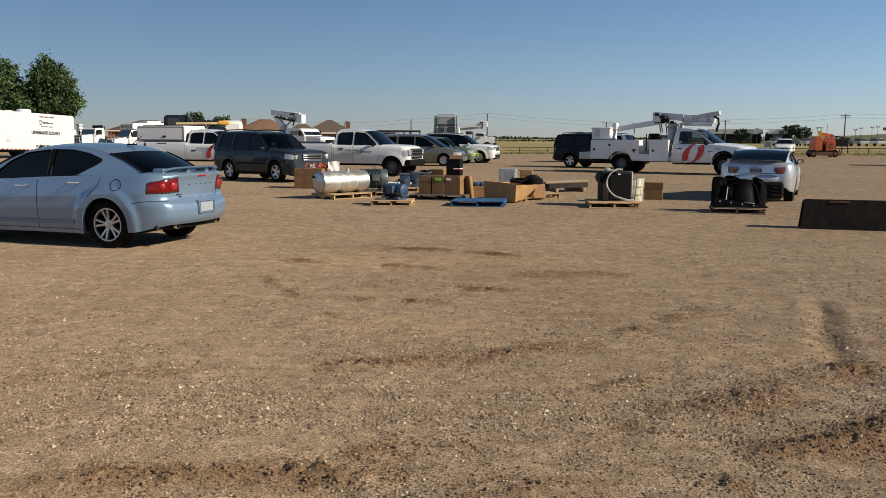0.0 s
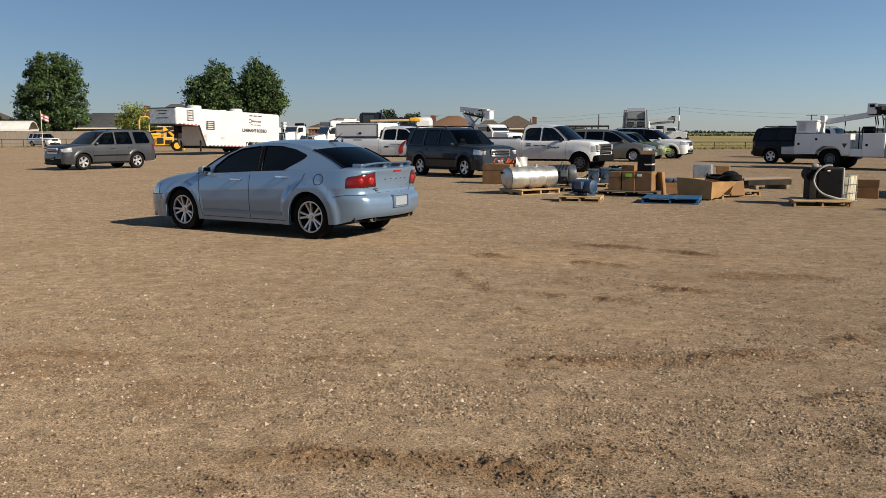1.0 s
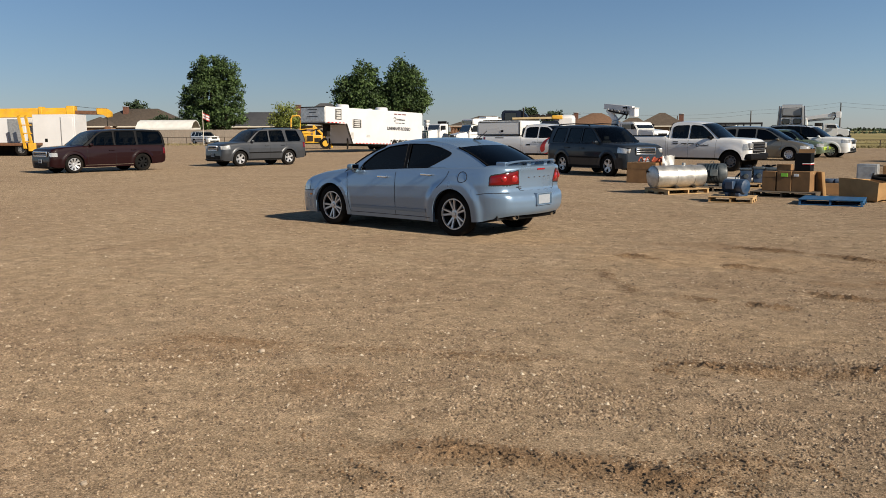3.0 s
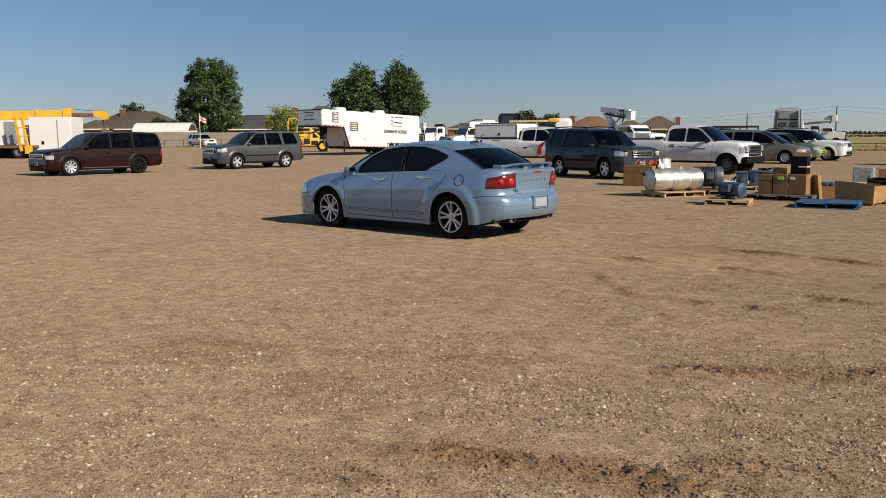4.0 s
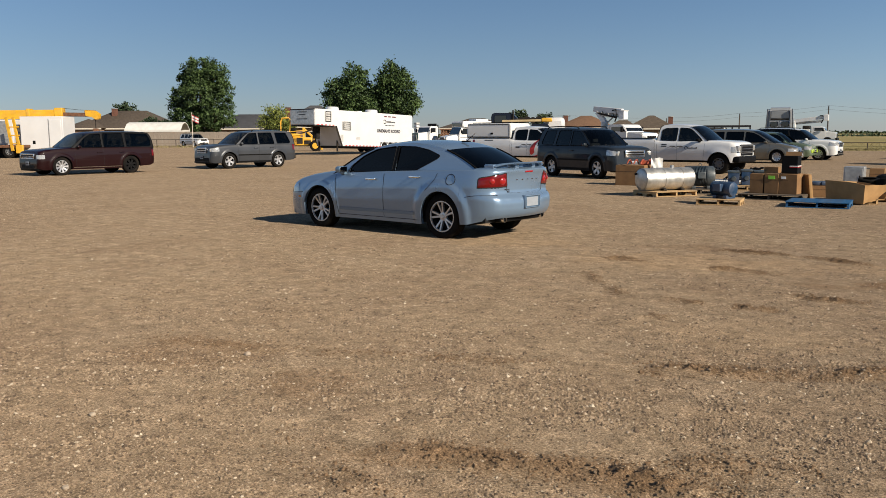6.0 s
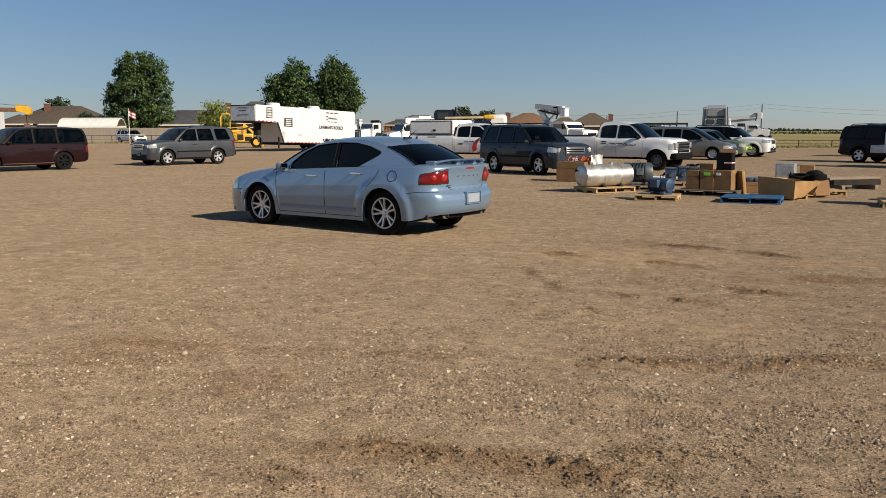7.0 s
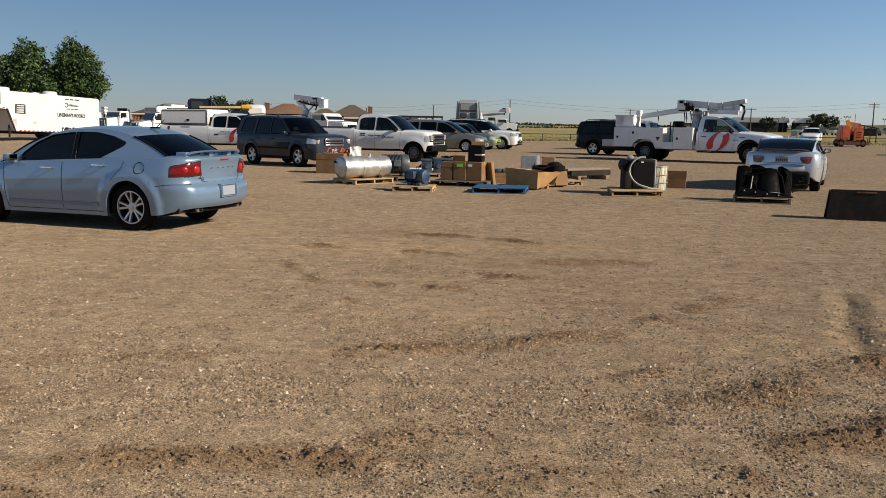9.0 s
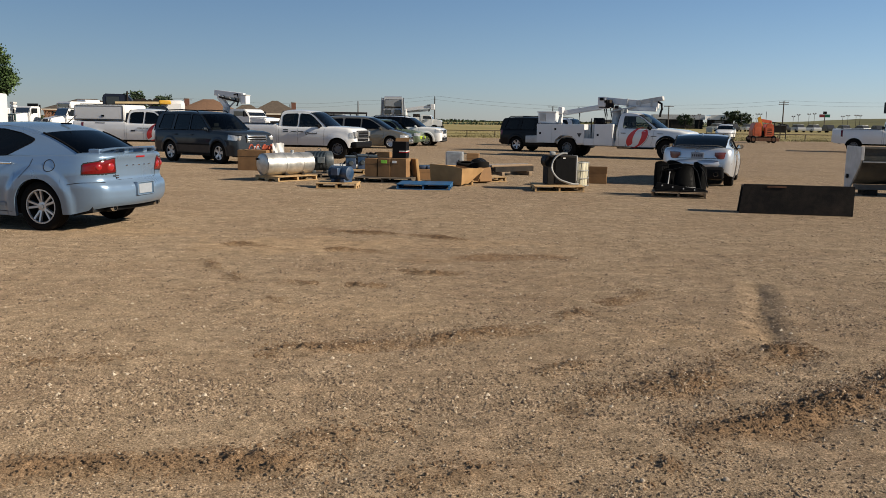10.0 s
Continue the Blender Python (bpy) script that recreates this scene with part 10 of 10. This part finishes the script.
# far sheds, parked cars and low ground on the right
# the dark wall under the white roof stands in for a shaded interior
for k, (x, y, w, h, mat, roof) in enumerate(((82.4, 240, 13.4, 3.9, DARK_STEEL, LIGHT_STEEL), (91.5, 231, 5.6, 3.85, DARK_STEEL, WHITE_PAINT), (70, 266, 9, 2.3, TRIM, ROOF_GREY))):
    s = thing("warehouse", pose(x, y, 0, 0, 0, -14), "long low metal shed on the far side of the field", "warehouse", "far sheds")
    part("wall", one_box(-w / 2, w / 2, -5, 5, 0, h * 0.66), mat, s)
    part("roof", prism(bmesh.new(), [(-w / 2 - 0.5, h * 0.66), (w / 2 + 0.5, h * 0.66), (w / 2 + 0.3, h), (-w / 2 - 0.3, h)], -5.4, 5.4), roof, s)
    for q in range(int(w / 4)):
        xx = -w / 2 + 2 + 4 * q
        part("bay_door", one_box(xx - 1.2, xx + 1.2, -5.06, -4.98, 0.0, h * 0.6), (GLASS_BLACK, DARK_STEEL)[q % 2], s)
lot = random.Random(8)
for k in range(16):
    x = 66 + 3.3 * k + lot.uniform(-0.5, 0.5)
    c = thing("distant_car", pose(x, 168 - 0.1 * k, 0, 0, 0, 90 + lot.uniform(-8, 8)), "distant parked car in a far lot", "car", "distant cars")
    # silvers and greys, cabins too, put the distance haze into the paint
    mt = (SILVER_PAINT, GREY_PAINT, SILVER_PAINT, TRAILER_WHITE, GREY_PAINT, SILVER_PAINT)[k % 6]
    part("body", prism(bmesh.new(), [(-2.2, 0.35), (2.2, 0.35), (2.25, 0.8), (1.3, 0.98), (-2.1, 1.0), (-2.25, 0.8)], -0.88, 0.88, 0.06), mt, c)
    part("cabin", prism(bmesh.new(), [(-1.9, 0.98), (0.9, 0.98), (0.2, 1.5), (-1.4, 1.52)], -0.75, 0.75, 0.05), GREY_PAINT, c)
    part("roof", one_box(-1.35, 0.15, -0.7, 0.7, 1.5, 1.56, 0.02), mt, c)
    for sx in (-1.35, 1.35):
        for sy in (1, -1):
            part("wheel", wheel_meshes("steel", 0.33, 0.2, 0.2)[0], None, c, at=pose(sx, sy * 0.78, 0.33))


def grass_bank():
    """A long grassy rise behind the far lot."""
    me = bpy.data.meshes.new("grass_bank")
    az = np.radians(np.linspace(20.5, 75, 120))
    across = np.linspace(-1, 1, 9)
    crest = np.interp(np.degrees(az), [20.5, 23, 26, 30.5, 40, 60, 75], [0.0, 2.0, 2.5, 3.7, 4.3, 3.6, 0.0])
    r = 300 + 32 * across[None] + 0 * az[:, None]
    x, y = r * np.sin(az)[:, None], r * np.cos(az)[:, None]
    z = crest[:, None] * np.cos(across * math.pi / 2)[None] + 0.12 * wave_noise(x, y, 23.0, 41, 3) * (1 - across ** 2)[None] - 0.02
    n, m = x.shape
    idx = np.arange(n * m).reshape(n, m)
    me.from_pydata(np.stack([x, y, z], 2).reshape(-1, 3).tolist(), [], np.stack([idx[:-1, :-1], idx[:-1, 1:], idx[1:, 1:], idx[1:, :-1]], 2).reshape(-1, 4).tolist())
    me.materials.append(plain("dry_green_bank", (0.140, 0.135, 0.066), 0.95, 0, 0.45, 0.06, 0.3, 0, 0.2))
    tagged(new("grass_bank", me), "low dry green grass bank across the distance", "bank", kind="structure")


grass_bank()
sl = thing("shelter", pose(41.2, 87.9, 0, 0, 0, -25), "small dark weathered shelter with sloping roof on posts", "shelter")
for x in (-0.85, -0.3, 0.3, 0.85):
    part("post", one_box(x - 0.05, x + 0.05, -0.35, -0.25, 0, 1.85 - 0.18 * (x + 0.9), 0.01), POLE_WOOD, sl)
part("roof", prism(bmesh.new(), [(-1.0, 1.84), (1.0, 1.46), (1.0, 1.54), (-1.0, 1.94)], -0.6, 0.6), DARK_STEEL, sl)
part("back_panel", one_box(-0.85, 0.85, 0.3, 0.36, 0.7, 1.45, 0.01), POLE_WOOD, sl)
nb = thing("notice_board", pose(34.0, 88.4, 0, 0, 0, -22), "small white board on posts by the fence", "sign")
part("board", one_box(-0.32, 0.32, -0.02, 0.02, 0.62, 1.18, 0.01), TRIM, nb)
for x in (-0.28, 0.28):
    part("post", one_box(x - 0.03, x + 0.03, 0.02, 0.07, 0, 1.1, 0.01), POLE_WOOD, nb)

# ---- trees ----


def leaf_material(name, dark, light):
    m, nt, b = nodes_of(name)
    g = nt.nodes.new("ShaderNodeNewGeometry")
    col = ramp(nt, g.outputs["Random Per Island"], [(0.0, dark), (0.6, light), (1.0, tuple(min(1, c * 1.35) for c in light))])
    n = tex(nt, "noise", 0.7, 4)
    nt.links.new(mix(nt, ramp(nt, n.outputs[0], [(0.42, (0.85, 0.85, 0.85)), (0.6, (0, 0, 0))]), col, tuple(c * 0.7 for c in dark)), b.inputs["Base Color"])
    b.inputs["Roughness"].default_value = 0.6
    b.inputs["Specular IOR Level"].default_value = 0.3
    return m


LEAF_DARK = leaf_material("cottonwood_leaves", (0.020, 0.042, 0.012), (0.078, 0.125, 0.036))
LEAF_LIGHT = leaf_material("pale_green_leaves", (0.075, 0.10, 0.016), (0.20, 0.225, 0.045))
LEAF_GREY = leaf_material("distant_tree_leaves", (0.016, 0.030, 0.012), (0.040, 0.062, 0.026))
BARK = plain("grey_brown_bark", (0.10, 0.075, 0.055), 0.95, 0, 0.35, 6, 0.6, 0, 0.2)


def tree(x, y, h, lobes, label, mat, n=5200, leaf=0.30, trunk=0.35, seed=1, group="trees"):
    """lobes: (x, y, z, radius across, radius up) of the crown's masses; the leaves lie in clumps round their skins."""
    rng = np.random.default_rng(seed)
    t = thing("tree", pose(x, y, 0), label, "tree", group)
    bm = bmesh.new()
    base = min(z - rv for _, _, z, _, rv in lobes)
    fork = Vector((0, 0, max(0.8, base * 0.7)))
    tube(bm, (0, 0, -0.05), fork, trunk, 12, trunk * 0.75)
    for lx, ly, lz, rh, rv in lobes:
        tip = Vector((lx, ly, lz))
        mid = fork.lerp(tip, 0.5) + Vector(rng.uniform(-0.3, 0.3, 3))
        path_r = trunk * 0.5
        tube(bm, fork - Vector((0, 0, 0.2)), mid, path_r, 8, path_r * 0.6)
        tube(bm, mid, tip, path_r * 0.6, 7, path_r * 0.25)
        for k in range(4):
            a = rng.uniform(0, 6.28)
            e = mid.lerp(tip, rng.uniform(0.2, 1)) + Vector((math.cos(a) * rh * 0.7, math.sin(a) * rh * 0.7, rng.uniform(-0.2, 0.6) * rv))
            tube(bm, mid.lerp(tip, 0.4), e, path_r * 0.3, 6, path_r * 0.08)
    part("trunk", bm, BARK, t, smooth=60)
    clumps = []
    vol = np.array([l[3] ** 2 * l[4] for l in lobes])
    pick = rng.choice(len(lobes), n // 42, p=vol / vol.sum())
    for i in pick:
        lx, ly, lz, rh, rv = lobes[i]
        d = rng.normal(size=3)
        d /= np.linalg.norm(d)
        q = rng.uniform(0.50, 1.14)
        clumps.append((lx + d[0] * rh * q, ly + d[1] * rh * q, lz + d[2] * rv * q, rng.uniform(0.45, 0.95)))
    clumps = np.array(clumps)
    idx = rng.integers(0, len(clumps), n)
    c = clumps[idx, :3] + rng.normal(size=(n, 3)) * clumps[idx, 3:] * np.array([0.42, 0.42, 0.34])
    u = rng.normal(size=(n, 3))
    u /= np.linalg.norm(u, axis=1, keepdims=True)
    v = np.cross(u, rng.normal(size=(n, 3)))
    v /= np.linalg.norm(v, axis=1, keepdims=True)
    s = rng.uniform(0.6, 1.25, (n, 1)) * leaf
    w = np.cross(u, v)
    P = np.stack([c - u * s, c - v * s * 0.55 + w * s * 0.15, c + u * s, c + v * s * 0.55 + w * s * 0.15], 1)
    me = bpy.data.meshes.new("crown")
    me.from_pydata(P.reshape(-1, 3).tolist(), [], (np.arange(n)[:, None] * 4 + np.arange(4)).tolist())
    me.materials.append(mat)
    part("crown", me, None, t)
    return t


tree(-85.2, 112.1, 15, [(0.2, 0, 12.0, 2.7, 1.9), (2.5, 0, 10.5, 2.3, 2.2), (-1.9, 0.4, 10.6, 2.1, 2.0), (-3.7, 0, 7.5, 2.1, 2.2), (0.2, -0.6, 8.0, 3.2, 3.0), (3.1, 0.3, 7.4, 2.2, 2.4), (-2.6, 0, 4.6, 2.8, 2.1), (2.8, 0, 4.5, 2.5, 2.2), (0, 0, 3.4, 3.2, 2.0)], "large dense dark green cottonwood tree", LEAF_DARK, 36000, 0.19, 0.5, 2)
tree(-51.9, 99.3, 10.8, [(-1.6, 0, 7.0, 1.9, 1.9), (0.5, 0.2, 8.6, 1.7, 1.9), (0.6, 0, 6.2, 1.9, 2.0), (-1.7, 0, 5.2, 1.8, 1.5), (0.2, 0, 4.4, 2.1, 1.4), (2.2, 0.3, 4.9, 1.8, 1.6)], "broad dark green tree with an uneven crown", LEAF_DARK, 20000, 0.18, 0.4, 3)
tree(-46.4, 100.6, 10.9, [(-0.2, 0, 9.1, 1.6, 1.7), (-1.1, 0.2, 7.2, 1.5, 1.9), (1.2, 0, 7.4, 1.8, 1.9), (1.6, 0, 5.4, 1.9, 1.5), (-1.3, 0, 5.0, 2.3, 1.6), (-2.3, 0, 6.2, 1.5, 1.5)], "round dark green tree close beside another", LEAF_DARK, 20000, 0.18, 0.4, 4)
tree(-57.8, 90.5, 5.0, [(0, 0, 3.6, 1.4, 1.3), (-0.9, 0, 2.7, 1.2, 1.2), (0.9, 0, 2.6, 1.3, 1.2)], "small light green garden tree", LEAF_LIGHT, 5200, 0.13, 0.18, 5)
tree(-103, 122, 4.6, [(0, 0, 3.2, 1.9, 1.2), (2.2, 0, 2.9, 1.5, 1.0), (-2.4, 0, 2.8, 1.5, 1.1)], "green tree behind a house roof", LEAF_GREY, 2600, 0.28, 0.3, 6)
tree(-122.5, 136, 7.8, [(0, 0, 6.0, 2.4, 1.8), (2.6, 0, 5.6, 2.0, 1.5)], "dark tree behind the brown roof", LEAF_GREY, 2200, 0.28, 0.3, 7)
tree(92.8, 224.6, 5.0, [(0, 0, 3.7, 2.2, 1.2), (2.6, 0, 2.9, 2.2, 1.5), (-1.4, 0, 3.4, 1.6, 1.1)], "spreading dark tree by the far sheds", LEAF_GREY, 2200, 0.3, 0.3, 8)
tree(79.7, 225.4, 3.8, [(0, 0, 2.4, 1.9, 1.3)], "round bushy tree in front of a shed", LEAF_GREY, 1100, 0.3, 0.25, 9)
tree(-34.4, 118, 4.3, [(0, 0, 3.4, 1.6, 1.2)], "small dark tree behind the trucks", LEAF_GREY, 1000, 0.26, 0.2, 10)
tree(-31.2, 120, 4.3, [(0, 0, 3.1, 1.5, 1.1), (1.2, 0, 2.9, 1.2, 1.0)], "dark bushy tree behind the trucks", LEAF_GREY, 1400, 0.26, 0.2, 11)


def far_woods(name, x0, x1, y, h, count, seed, label):
    rng = np.random.default_rng(seed)
    n = count
    cx = rng.uniform(x0, x1, n)
    wob = 0.55 + 0.45 * np.sin(cx * 0.013 + seed) * np.sin(cx * 0.041)
    cz = np.abs(rng.normal(0.30, 0.30, n)) * h * wob
    cy = y + rng.uniform(-25, 25, n)
    c = np.stack([cx, cy, cz], 1)
    u = rng.normal(size=(n, 3))
    u /= np.linalg.norm(u, axis=1, keepdims=True)
    v = np.cross(u, rng.normal(size=(n, 3)))
    v /= np.linalg.norm(v, axis=1, keepdims=True)
    s = rng.uniform(0.5, 1.25, (n, 1)) * (y / 700)
    P = np.stack([c - u * s, c - v * s, c + u * s, c + v * s], 1)
    P[:, :, 2] = np.maximum(P[:, :, 2], -0.5)
    me = bpy.data.meshes.new(name)
    me.from_pydata(P.reshape(-1, 3).tolist(), [], (np.arange(n)[:, None] * 4 + np.arange(4)).tolist())
    me.materials.append(LEAF_GREY)
    tagged(new(name, me), label, "trees", kind="stuff")


far_woods("tree_belt", -900, 700, 720, 2.4, 13000, 1, "low belt of far trees along the horizon")
far_woods("hedge_row", -420, 260, 330, 0.8, 6500, 2, "scrubby hedge line across the far field")


def bushes(name, spots, seed, mat, label):
    rng = np.random.default_rng(seed)
    P = []
    for x0, x1, y0, y1, n, h in spots:
        c = np.stack([rng.uniform(x0, x1, n), rng.uniform(y0, y1, n), np.zeros(n)], 1)
        a = rng.uniform(0, 6.28, n)
        d = np.stack([np.cos(a), np.sin(a), np.zeros(n)], 1) * rng.uniform(0.010, 0.040, (n, 1))
        top = c + np.stack([rng.normal(0, 0.12, n), rng.normal(0, 0.12, n), rng.uniform(0.4, 1.0, n) * h], 1)
        P.append(np.stack([c - d, c + d, top + d * 0.3, top - d * 0.3], 1))
    P = np.concatenate(P)
    me = bpy.data.meshes.new(name)
    me.from_pydata(P.reshape(-1, 3).tolist(), [], (np.arange(len(P))[:, None] * 4 + np.arange(4)).tolist())
    me.materials.append(mat)
    tagged(new(name, me), label, "grass", kind="stuff")


DRY = leaf_material("dry_grass_blades", (0.16, 0.138, 0.055), (0.26, 0.215, 0.10))
bushes("dry_grass", [(-8, 34, 79, 86, 7000, 0.17), (32, 100, 76, 84, 8000, 0.18), (-100, -60, 86, 101, 3000, 0.2), (8, 100, 88, 130, 8000, 0.12)], 4, DRY, "tall dry yellow grass along the fences")
